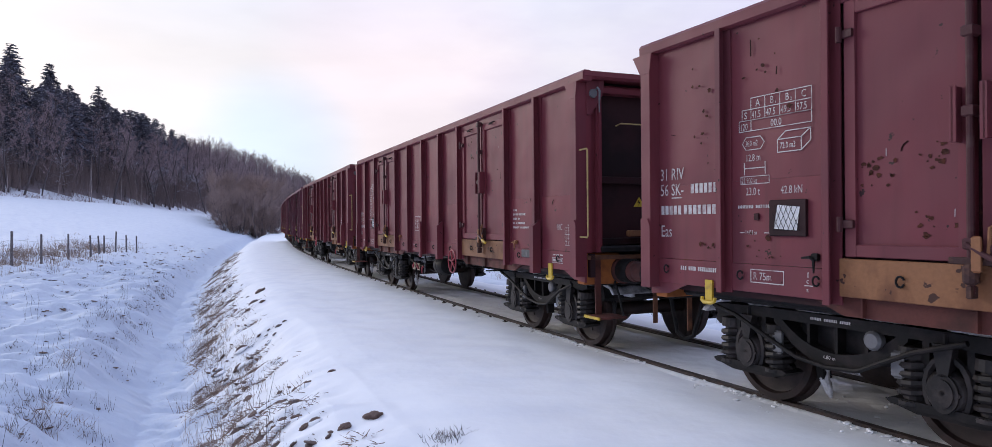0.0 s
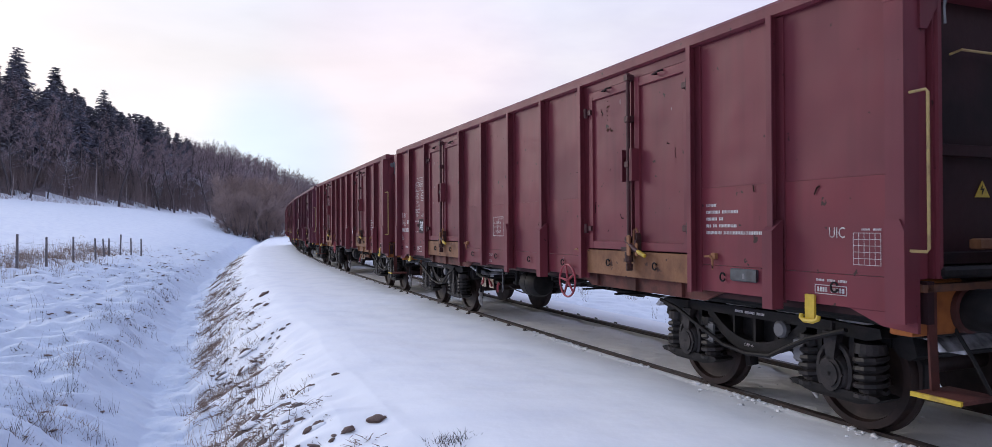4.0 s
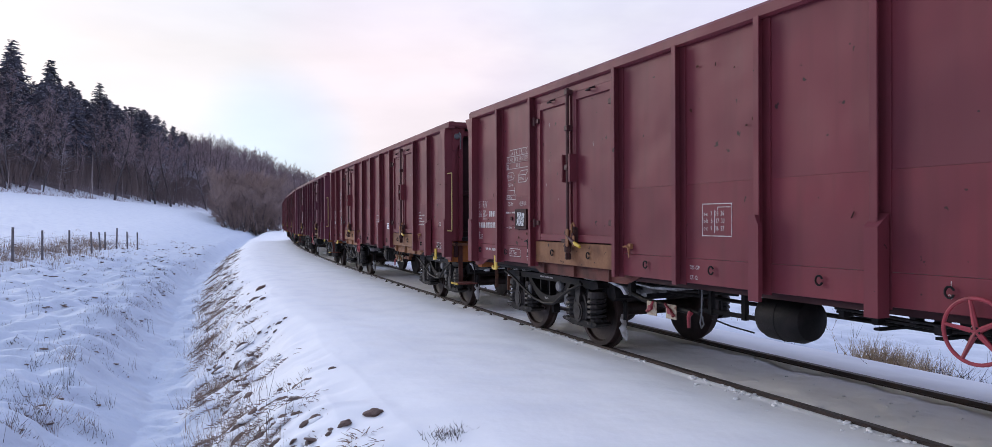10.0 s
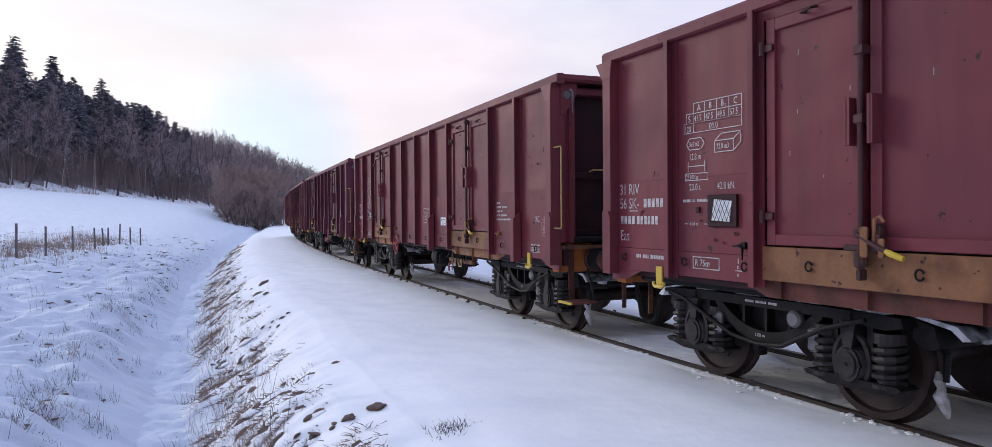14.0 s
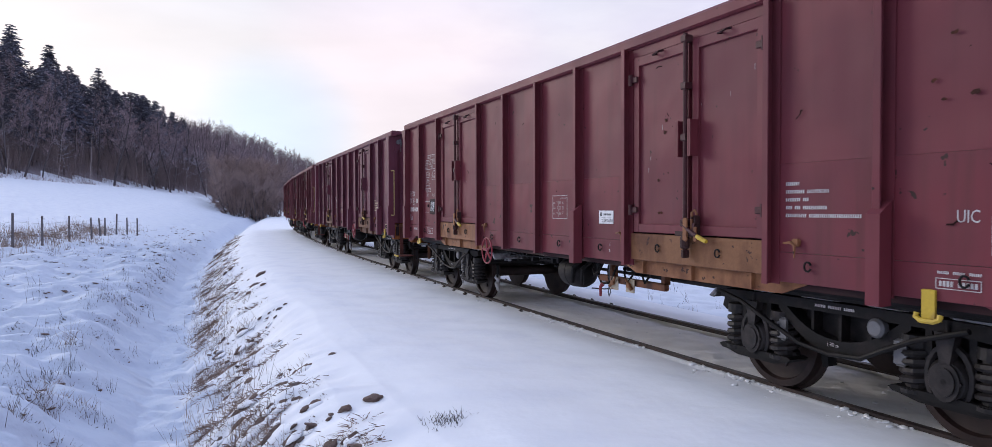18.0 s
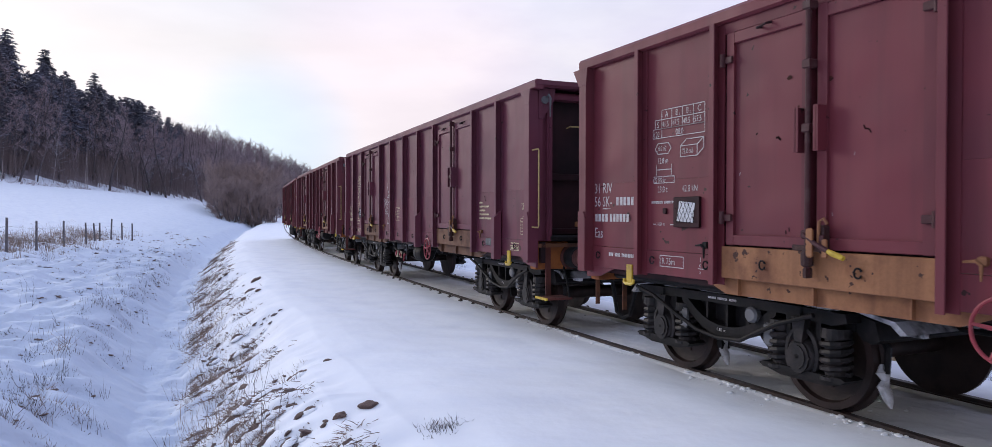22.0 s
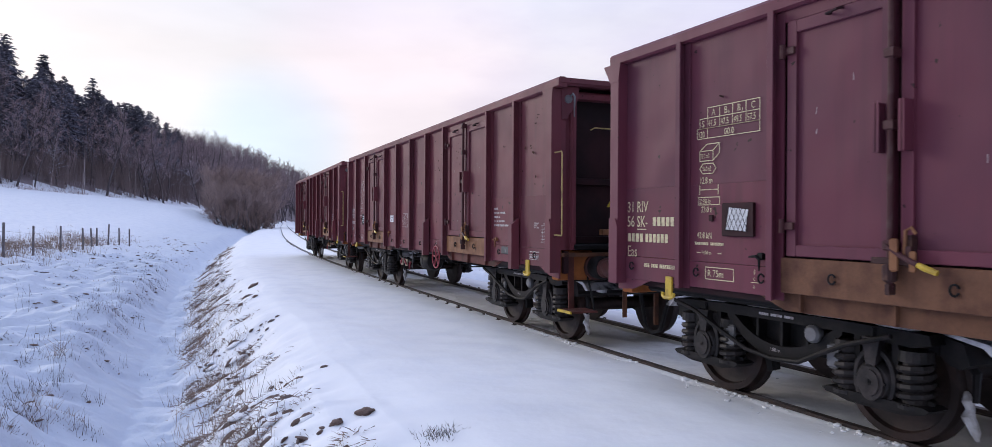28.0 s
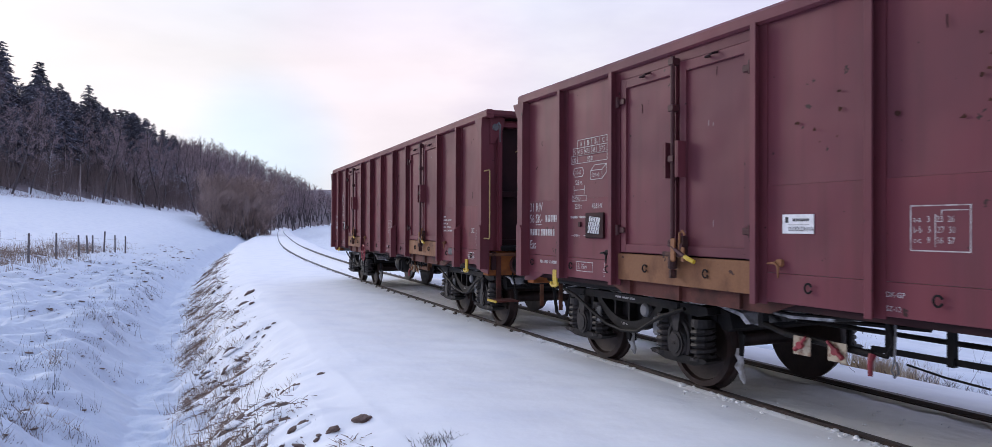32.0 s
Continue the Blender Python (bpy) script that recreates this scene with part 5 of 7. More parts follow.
    k.frame_of(11.95, 1.13, 12.24, 1.20, 0.006).bars(11.97, 12.22, 1.147, 0.035, (12.08,)).bars(11.96, 12.24, 1.225, 0.018, (12.05, 12.15))
    if tall_list:
        k.text("Sp", 12.40, 1.18, 0.085, 0.75)
    stencil("marking", k, paint, car)
    # bogie stencils
    for u in (1.9, 10.9):
        k = Sheet(-1.093)
        stencil("marking", k.text("1.80 m", u - 0.10, 0.535, 0.030), WHITE, car)
        k = Sheet(-1.094)
        stencil("marking", k.bars(u - 0.22, u + 0.16, 0.835, 0.022, (u - 0.1, u + 0.05)), WHITE, car)
    # card holder with its white waybill behind wire mesh
    holder = part("card_holder", Shape().box(1.605 - LONG, 1.965 - LONG, -SKIN - 0.03, -SKIN - 0.0005, 1.525, 1.815, 0.008), PAINT_DARK, car)
    part("waybill", Sheet(-SKIN - 0.033).flat([(1.655, 1.585), (1.885, 1.572), (1.915, 1.755), (1.695, 1.775)]), CARD, holder, "white waybill card behind wire mesh")
    mesh = Shape()
    for q in range(6):
        mesh.tube([(1.65 - LONG + 0.05 * q, -SKIN - 0.04, 1.57), (1.75 - LONG + 0.05 * q if q < 4 else 1.92 - LONG, -SKIN - 0.04, 1.77 if q < 4 else 1.57 + 0.2 * (1.92 - 1.65 - 0.05 * q) / 0.1)], 0.0022, 4)
        mesh.tube([(1.92 - LONG - 0.05 * q, -SKIN - 0.042, 1.57), (1.82 - LONG - 0.05 * q if q < 4 else 1.65 - LONG, -SKIN - 0.042, 1.77 if q < 4 else 1.57 + 0.2 * (1.92 - 0.05 * q - 1.65) / 0.1)], 0.0022, 4)
    part("wire_mesh", mesh, BLACK, holder)
    part("bracket", Shape().box(1.43 - LONG, 1.475 - LONG, -SKIN - 0.02, -SKIN - 0.0005, 1.655, 1.71, 0.004), PAINT_DARK, car)
    # data box on the skirt at the front
    tag = part("data_box", Shape().box(11.05 - LONG, 11.36 - LONG, -SKIN - 0.035, -SKIN - 0.0065, 1.165, 1.275, 0.01), BOX_GREY, car, "small dark grey data box")
    part("label", Sheet(-SKIN - 0.0365).rect(11.20, 1.19, 11.225, 1.235), GREY_STEEL, tag)
    if plate_u:
        pz = -0.145 if plate_u == 7.89 else 0.0
        plate = part("sign_plate", Shape().box(plate_u - LONG, plate_u + 0.30 - LONG, -SKIN - 0.008, -SKIN - 0.0005, 1.605 + pz, 1.755 + pz), CARD, car, "white leasing sign")
        k = Sheet(-SKIN - 0.0095)
        stencil("writing", k.text("DZIERZAWA", plate_u + 0.06, 1.625 + pz, 0.034, 0.85).bars(plate_u + 0.10, plate_u + 0.26, 1.70 + pz, 0.022).rect(plate_u + 0.03, 1.69 + pz, plate_u + 0.06, 1.735 + pz).rect(plate_u + 0.06, 1.672 + pz, plate_u + 0.26, 1.675 + pz), DARK_INK, plate)


def scuffs(car, seed):
    """Bright scratches and dark scrapes on doors and panels."""
    r = random.Random(seed)
    bright, dark = Sheet(-SKIN - 0.0085), Sheet(-SKIN - 0.0085)
    for i in range(10):
        d0 = DOORS_AT[r.randint(0, 1)]
        u, z = r.uniform(d0[0] + 0.2, d0[1] - 0.2), r.uniform(1.6, 3.0)
        h = r.uniform(0.012, 0.05)
        if abs(u - (d0[0] + d0[1]) / 2) > 0.12:
            bright.line([(u, z), (u + r.uniform(-0.006, 0.006), z + h)], 0.007)
    for i in range(24):
        u, z = r.uniform(0.3, 12.5), r.uniform(1.4, 3.1)
        if min(abs(u - q) for q in POSTS) > 0.2:
            a = r.uniform(0, 3.1)
            pts = [(u, z)]
            for k in range(r.randint(1, 3)):
                a += r.uniform(-0.6, 0.6)
                pts.append((pts[-1][0] + 0.045 * r.random() * math.cos(a), pts[-1][1] + 0.06 * r.random() * math.sin(a)))
            dark.line(pts, r.uniform(0.006, 0.016))
    stencil("scratch", bright, GREY_MARK, car, "pale scratches in the paint")
    stencil("scrape", dark, BARE, car, "dark scrapes in the paint")


def scrawl(car):
    """A chalky painted scrawl on one bay."""
    k = Sheet()
    ring = lambda u, z, a, b: [(SCR[0] + (u - SCR[0]) * 0.86 + 0.86 * a * math.cos(t), 1.862 + (z - 1.90) * 0.75 + b * 0.8 * math.sin(t)) for t in np.linspace(0.3, 6.6, 16)]
    for pts in (ring(SCR[0], 1.90, 0.125, 0.155), ring(SCR[0] + 0.16, 2.03, 0.04, 0.05), ring(SCR[0] + 0.19, 1.85, 0.06, 0.07), ring(SCR[0] - 0.03, 1.66, 0.045, 0.045), ring(SCR[0] + 0.08, 1.655, 0.05, 0.045), ring(SCR[0] + 0.17, 1.655, 0.05, 0.045), ring(SCR[0] + 0.47, 1.80, 0.10, 0.13)):
        k.line(pts, 0.016)
    u = SCR[0]
    for pts in ([(0.25, 2.56), (0.21, 2.46), (0.26, 2.36), (0.36, 2.28), (0.42, 2.18), (0.36, 2.13), (0.22, 2.13), (0.33, 2.20), (0.40, 2.18)], [(-0.19, 2.07), (-0.12, 1.99), (-0.06, 2.05), (-0.10, 2.12)], [(-0.03, 1.98), (0.0, 1.86), (0.06, 1.98)], [(0.24, 1.95), (0.36, 1.99), (0.45, 2.06), (0.40, 1.92), (0.36, 1.78), (0.43, 1.68)],
                [(0.45, 1.92), (0.55, 1.97), (0.62, 1.93), (0.58, 1.62), (0.58, 1.42)], [(0.50, 1.52), (0.64, 1.54)], [(0.62, 1.92), (0.72, 1.95), (0.80, 1.84), (0.76, 1.45), (0.72, 1.22)], [(0.70, 1.40), (0.72, 1.22), (0.80, 1.36)], [(0.20, 1.64), (0.32, 1.60), (0.22, 1.28), (0.35, 1.33)], [(0.15, 1.46), (0.22, 1.28)]):
        k.line([(u + a * 0.86, 1.862 + (z - 1.90) * 0.75) for a, z in pts], 0.016)
    stencil("scrawl", k, WHITE, car, "white painted scrawl")


def snow_crust(car, seed):
    """Blown snow caked on one half of the leading end wall and on its ribs."""
    r = random.Random(seed)
    x = LONG - 0.1595
    for z0, z1 in ((1.46, 2.10), (2.22, 2.98)):
        nx, nz = 26, 16
        thick = lambda i, k: max(0.0, 0.012 + 0.020 * noise.noise(Vector((i * 0.35, k * 0.35, seed + z0))) + 0.03 * min(k, 3) / 3 - 0.02) * (0.0 if math.hypot((i - 7) * 0.044, (k - 11) * 0.04) < 0.05 and z0 > 2 else 1.0)
        s = Shape()
        v = [(x + 0.0005 + thick(i, k), 0.05 + 1.10 * i / nx, z0 + (z1 - z0 - (0.05 * noise.noise(Vector((i * 0.5, seed, 0))) + 0.03 if k == nz else 0)) * k / nz) for i in range(nx + 1) for k in range(nz + 1)]
        s.add(v, [(i * (nz + 1) + k, (i + 1) * (nz + 1) + k, (i + 1) * (nz + 1) + k + 1, i * (nz + 1) + k + 1) for i in range(nx) for k in range(nz)])
        n0 = len(v)
        s.add([(x - 0.002, p[1], p[2]) for p in v], [(i * (nz + 1) + k, i * (nz + 1) + k + 1, (i + 1) * (nz + 1) + k + 1, (i + 1) * (nz + 1) + k) for i in range(nx) for k in range(nz)])
        part("snow_crust", s, SNOW, car, "white snow caked on the end wall", smooth=True)
    for y, za, zb, wide in ((-0.085, 2.24, 2.78, 0.030), (-0.20, 2.26, 2.66, 0.012), (-0.10, 1.62, 2.08, 0.040), (-0.075, 1.86, 2.10, 0.05), (-0.30, 2.0, 2.09, 0.03)):
        n = 9
        s = Shape().tube([(x + 0.004, y + 0.02 * math.sin(3.1 * i / n + y * 9), za + (zb - za) * i / n) for i in range(n + 1)], [wide * (0.25 + 0.75 * abs(math.sin(2.3 * i / n + seed + za))) * (0.3 if i in (0, n) else 1) for i in range(n + 1)], 6)
        s.v = [(x + 0.3 * (p[0] - x), p[1], p[2]) for p in s.v]
        part("snow_streak", s, SNOW, car, smooth=True)
    for z in (1.45, 2.20):
        s = Shape().tube([(x + 0.025, -0.10 + 0.06 * i, z + 0.006 * r.random()) for i in range(21)], [0.010 + 0.022 * r.random() for _ in range(21)], 6)
        part("snow_ledge", s, SNOW, car)


def ice(car, u, seed):
    """A lump of packed snow that hangs behind a wheel."""
    r = random.Random(seed)
    x = u - LONG
    part("ice_lump", Shape().tube([(x - 0.02, -0.74, 0.46), (x, -0.75, 0.40), (x + 0.012, -0.74, 0.34), (x + 0.008, -0.76, 0.29), (x + 0.03, -0.75, 0.24), (x + 0.055, -0.755, 0.19), (x + 0.07, -0.75, 0.13)], [0.018, 0.036 + 0.02 * r.random(), 0.030, 0.046, 0.030 + 0.016 * r.random(), 0.034, 0.010], 9), ICE, car, "lump of grey packed snow", smooth=True)


# the side red with the end recess's shade put into its colour
SHADED_END = material("shaded_end_red", (0.030, 0.0088, 0.0112), 0.7, 0, scale=1.4, second=(0.013, 0.006, 0.0076), spots=0.5, bump=0.12, bump_scale=14, each=0.08, gloss=0.22)
ORANGE_RUST = material("orange_rust", (0.33, 0.112, 0.034), 0.8, 0, scale=5, second=(0.19, 0.064, 0.026), spots=0.55, bump=0.3, each=0.1, gloss=0.2)
BUFFER_RED = material("faded_buffer_paint", (0.085, 0.028, 0.024), 0.6, 0, scale=5, second=(0.040, 0.018, 0.017), spots=0.55, bump=0.1, gloss=0.3)
LOCK = material("rusted_lock_casting", (0.045, 0.020, 0.019), 0.65, 0.0, scale=14, second=(0.10, 0.05, 0.036), spots=0.58, bump=0.3, gloss=0.25)
HINGE = material("worn_hinge_paint", (0.060, 0.018, 0.021), 0.58, 0.0, scale=9, second=(0.085, 0.045, 0.043), spots=0.62, bump=0.2, gloss=0.28)
ICE = material("packed_grey_snow", (0.52, 0.51, 0.53), 0.75, 0, scale=11, second=(0.30, 0.28, 0.27), bump=0.8, bump_scale=24)
TAN_PLATE = material("stained_cream_paint", (0.46, 0.39, 0.29), 0.6, 0, scale=16, second=(0.16, 0.055, 0.03), spots=0.58, bump=0.1)
BLISTER = material("rust_blister", (0.045, 0.017, 0.013), 0.85, 0, scale=20, second=(0.080, 0.028, 0.018), bump=0.4, gloss=0.15)
WEB_PAINT = material("rusted_web_paint", (0.115, 0.036, 0.030), 0.7, 0, scale=4, second=(0.060, 0.024, 0.020), spots=0.52, bump=0.2, each=0.15, gloss=0.25)
BOX_GREY = material("dark_grey_plastic", (0.062, 0.068, 0.075), 0.5, 0, scale=9, second=(0.04, 0.04, 0.042), bump=0.05)
CARD = material("white_card", (0.78, 0.78, 0.80), 0.5, 0, scale=20, second=(0.66, 0.66, 0.68), bump=0)
GREY_MARK = material("scratched_paint", (0.34, 0.27, 0.28), 0.6, 0, bump=0)
BARE = material("bare_scrape", (0.020, 0.006, 0.006), 0.8, 0, bump=0, gloss=0.12)
DARK_INK = material("dark_ink", (0.03, 0.03, 0.035), 0.6, 0, bump=0)
SCR = (4.53,)
first = wagon()
WAGONS = [first] + [copy_thing(first, Matrix.Identity(4)) for _ in range(5)]
for _i, (_wheel, _turned, _paint, _spread, _grid, _plate, _column) in enumerate((
        (8.06, False, WHITE, 0.10, 5.55, None, False), (8.13, False, WHITE, 0.0, 5.60, None, False), (4.62, True, WHITE, 0.0, 6.73, 7.89, False),
        (8.07, False, CREAM, 0.0, 5.45, None, True), (8.05, False, WHITE, 0.0, 5.545, 4.48, False), (4.40, True, WHITE, 0.0, 6.78, None, False))):
    equip(WAGONS[_i], _wheel, _turned)
    scuffs(WAGONS[_i], 40 + _i)
    markings(WAGONS[_i], _paint, _spread, _grid, _plate, _column, (-0.165, 0.03, 0.0, 0.14, 0.03, 0.0)[_i])
    if _i in (1, 2, 3):
        snow_crust(WAGONS[_i], _i)
    for _u in ((3.28, 11.25) if _i % 2 else (1.52, 3.30, 12.3)):
        ice(WAGONS[_i], _u, _i)
part("grab_rail", Shape().tube([(-LONG - 0.05, -1.385, 2.62), (-LONG - 0.165, -1.385, 2.62), (-LONG - 0.175, -1.385, 2.60), (-LONG - 0.175, -1.385, 2.10), (-LONG - 0.165, -1.385, 2.08), (-LONG - 0.05, -1.385, 2.08)], 0.011, 8), YELLOW, WAGONS[2], "yellow grab rail")
part("post_foot", Shape().prism([(POSTS[4] - LONG - 0.056, 0.98), (POSTS[4] - LONG + 0.06, 0.98), (POSTS[4] - LONG + 0.06, 1.60), (POSTS[4] - LONG + 0.02, 1.69), (POSTS[4] - LONG - 0.056, 1.69)], "y", -SKIN - 0.112, -SKIN - 0.148), PAINT, WAGONS[1])
part("repaint_patch", Sheet(-SKIN - 0.0085).rect(7.25, 1.075, 7.42, 1.265), OCHRE, WAGONS[2], "ochre patch of paint")
for _ob in list(WAGONS[2].children):
    if _ob.name.startswith("sill_web"):
        _ob.data = _ob.data.copy()
        _ob.data.materials[0] = OCHRE
        tagged(_ob, "ochre web under the door sill")
    # this one has no data box or warning signs, and its hand bars sit lower
    elif _ob.name.startswith(("data_box", "warning_sign", "warning_flash", "coupling_holder")):
        for _piece in list(_ob.children) + [_ob]:
            bpy.data.objects.remove(_piece)
    elif _ob.name.startswith("end_bar"):
        _ob.location.z -= 0.62
scrawl(WAGONS[3])
# each wagon's own shade of the red
for _ob in WAGONS[3].children:
    if _ob.name.startswith(("sill_web", "door_sill")):
        _ob.material_slots[0].link = "OBJECT"
        _ob.material_slots[0].material = BROWN_SILL
        tagged(_ob, "rust-brown metal under the doors")
for _car, _name, _hue in ((WAGONS[1], "fresher_red_paint", (1.04, 0.81, 0.89)), (WAGONS[2], "warm_red_paint", (1.02, 0.86, 0.91)), (WAGONS[3], "purple_brown_paint", (0.88, 0.93, 1.17)), (WAGONS[4], "faded_red_paint", (0.98, 1.06, 1.10))):
    _upper, _lower = side_paints(_name, _hue)
    for _ob in _car.children_recursive:
        for _slot in _ob.material_slots if _ob.type == "MESH" else ():
            _own = {PAINT: _upper, PAINT_LOW: _lower}.get(_slot.material)
            if _own:
                _slot.link = "OBJECT"
                _slot.material = _own
for _car, _label in zip(WAGONS, (
        "oxide-red open freight wagon with rust-blistered doors and white stencils",
        "oxide-red open freight wagon with snow caked on its leading end",
        "oxide-red open freight wagon with white leasing sign and ochre patch",
        "oxide-red open freight wagon with cream stencils and white scrawl",
        "oxide-red open freight wagon with chipped paint and small white sign",
        "oxide-red open freight wagon at the tail of the train")):
    tagged(_car, _label, "freight wagon", "wagons of the train")


def blisters(car, seed, patches):
    """Clusters of blistered, rusty paint: ragged flat flakes."""
    r = random.Random(seed)
    k = Sheet(-SKIN - 0.0092)
    for u, z, wide, tall, n in patches:
        for _ in range(n):
            a, b, q = u + r.gauss(0, wide), z + r.gauss(0, tall), r.uniform(0.008, 0.032)
            k.flat([(a + q * r.uniform(0.4, 1.2) * math.cos(t), b + 0.8 * q * r.uniform(0.3, 1.2) * math.sin(t)) for t in np.linspace(0, 6.283, 9)[:-1]])
    stencil("blister", k, BLISTER, car, "rusty blisters in the red paint")


blisters(WAGONS[0], 3, ((2.52, 1.98, 0.07, 0.06, 16), (2.95, 1.62, 0.15, 0.05, 10), (2.98, 2.04, 0.05, 0.06, 12), (1.55, 1.42, 0.12, 0.10, 12), (0.9, 1.42, 0.12, 0.04, 8), (0.7, 2.6, 0.2, 0.3, 14), (3.6, 2.3, 0.2, 0.3, 10), (1.6, 2.8, 0.2, 0.15, 8)))
blisters(WAGONS[1], 4, ((9.0, 2.9, 0.05, 0.12, 9), (1.6, 1.45, 0.14, 0.06, 8), (5.9, 2.8, 0.3, 0.3, 6)))
blisters(WAGONS[2], 5, ((9.1, 2.2, 0.06, 0.25, 8), (12.1, 2.5, 0.2, 0.2, 5), (3.2, 2.6, 0.1, 0.2, 6)))
blisters(WAGONS[4], 6, ((7.9, 2.6, 0.25, 0.3, 12), (6.0, 2.7, 0.25, 0.25, 9), (9.3, 2.6, 0.3, 0.3, 14), (11.9, 2.6, 0.2, 0.35, 12), (5.0, 2.5, 0.2, 0.3, 7)))
# ---------------------------------------------------------------- plants and stones
GRASS = material("dry_grass", (0.34, 0.245, 0.185), 0.9, 0, scale=1.5, second=(0.20, 0.145, 0.12), bump=0, each=0.1)
STEMS = material("dead_stems", (0.12, 0.09, 0.085), 0.9, 0, scale=2, second=(0.055, 0.046, 0.044), bump=0)
STRAW = material("pale_straw", (0.52, 0.40, 0.25), 0.9, 0, scale=3, second=(0.36, 0.26, 0.17), bump=0)
MAT_GRASS = material("matted_grass", (0.29, 0.20, 0.16), 0.95, 0, scale=2.5, second=(0.16, 0.108, 0.09), spots=0.5, bump=0)
EARTH = material("frozen_turf", (0.125, 0.083, 0.073), 0.95, 0, scale=9, second=(0.20, 0.135, 0.112), spots=0.5, bump=0.8, bump_scale=30, each=0.25)
STONE = material("dark_stone", (0.15, 0.112, 0.104), 0.85, 0, scale=9, second=(0.21, 0.17, 0.155), bump=0.6, bump_scale=25, each=0.25)
BARK = material("winter_bark", (0.085, 0.070, 0.076), 0.9, 0, scale=2, second=(0.06, 0.052, 0.056), spots=0.6, bump=0.3, bump_scale=8, each=0.25)
TWIG = material("bare_twigs", (0.29, 0.215, 0.23), 0.95, 0, scale=0.3, second=(0.30, 0.225, 0.24), bump=0, each=0.2)
TWIG_BROWN = material("brown_twigs", (0.275, 0.206, 0.200), 0.95, 0, scale=0.3, second=(0.22, 0.17, 0.17), bump=0, each=0.2)
BUSH_BROWN = material("bush_twigs", (0.33, 0.24, 0.216), 0.95, 0, scale=0.3, second=(0.27, 0.20, 0.19), bump=0, each=0.15)
NEEDLE = material("spruce_needles", (0.084, 0.083, 0.112), 0.9, 0, scale=0.8, second=(0.26, 0.26, 0.31), spots=0.60, bump=0, each=0.3)
DUSTING = material("snow_on_boughs", (0.50, 0.50, 0.56), 0.9, 0, scale=0.7, second=(0.30, 0.29, 0.33), spots=0.5, bump=0)
BIRCH = material("birch_bark", (0.42, 0.36, 0.36), 0.85, 0, scale=2.0, second=(0.25, 0.21, 0.21), spots=0.5, bump=0)
rng = np.random.default_rng(7)


def spikes(base, way, length, width):
    """Many thin three-sided tapering blades: arrays of foot, direction, length and foot width."""
    base, way = np.asarray(base, float), np.asarray(way, float)
    way = way / np.maximum(np.linalg.norm(way, axis=1, keepdims=True), 1e-6)
    ref = np.where(np.abs(way[:, 2:3]) < 0.8, np.array([[0, 0, 1.0]]), np.array([[1.0, 0, 0]]))
    a = np.cross(way, ref)
    a /= np.linalg.norm(a, axis=1, keepdims=True)
    b = np.cross(way, a)
    w = np.asarray(width, float).reshape(-1, 1)
    tip = base + way * np.asarray(length, float).reshape(-1, 1)
    v = np.stack([base + a * w, base + (-0.5 * a + 0.87 * b) * w, base + (-0.5 * a - 0.87 * b) * w, tip], 1).reshape(-1, 3)
    k = np.arange(len(base))[:, None] * 4
    f = np.stack([k + [0, 1, 3], k + [1, 2, 3], k + [2, 0, 3]], 1).reshape(-1, 3)
    return v, f


def joined(name, packs, mat):
    """One mesh from packs of vertices and faces."""
    vs, fs, k = [], [], 0
    for v, f in packs:
        vs.append(np.asarray(v)); fs.append(np.asarray(f) + k); k += len(v)
    me = bpy.data.meshes.new(name)
    me.from_pydata(np.concatenate(vs).tolist(), [], np.concatenate(fs).tolist())
    me.materials.append(mat)
    return me


def limbs(seed, tall, spread, stems=1, first=0.25, lean=0.08, forks=9, foot=0.4):
    """Trunk and limbs of a bare tree as tubes, and the feet of its twigs."""
    r = random.Random(seed)
    s, feet = Shape(), []
    for q in range(stems):
        p, d = Vector((r.uniform(-0.3, 0.3) * (stems > 1) * spread * foot, r.uniform(-0.3, 0.3) * (stems > 1) * spread * foot, -0.3)), Vector((r.gauss(0, lean * (1 + stems * 0.6)), r.gauss(0, lean * (1 + stems * 0.6)), 1)).normalized()
        pts, step = [p.copy()], tall / 9
        for i in range(9):
            d = (d + Vector((r.gauss(0, 0.06), r.gauss(0, 0.06), 0.03))).normalized()
            p = p + d * step
            pts.append(p.copy())
        rad = tall * (0.0125 if stems == 1 else 0.009)
        s.tube(pts, [rad * (1 - i / 9.6) + 0.01 for i in range(10)], 6)
        for k in range(forks):
            t = first + (0.97 - first) * (k + r.random()) / forks
            i = min(int(t * 9), 8)
            o = pts[i].lerp(pts[i + 1], t * 9 - i)
            a = r.uniform(0, 6.283)
            ln = spread * 0.66 * (1.05 - ((t - 0.55) / 0.62) ** 2) * r.uniform(0.75, 1.2)
            bd = Vector((math.cos(a), math.sin(a), r.uniform(0.35, 1.0))).normalized()
            bp, bpts = o.copy(), [o.copy()]
            for j in range(4):
                bd = (bd + Vector((r.gauss(0, 0.15), r.gauss(0, 0.15), 0.10))).normalized()
                bp = bp + bd * ln / 4
                bpts.append(bp.copy())
                feet += [(bpts[-2].lerp(bp, r.random()), bd.copy(), ln) for _ in range(3)]
            s.tube(bpts, [rad * 0.42 * (1 - t * 0.5) * (1 - j / 4.4) + 0.006 for j in range(5)], 4)
        feet += [(pts[-1 - r.randint(0, 2)], d.copy(), spread * 0.5) for _ in range(8)]
    return s, feet


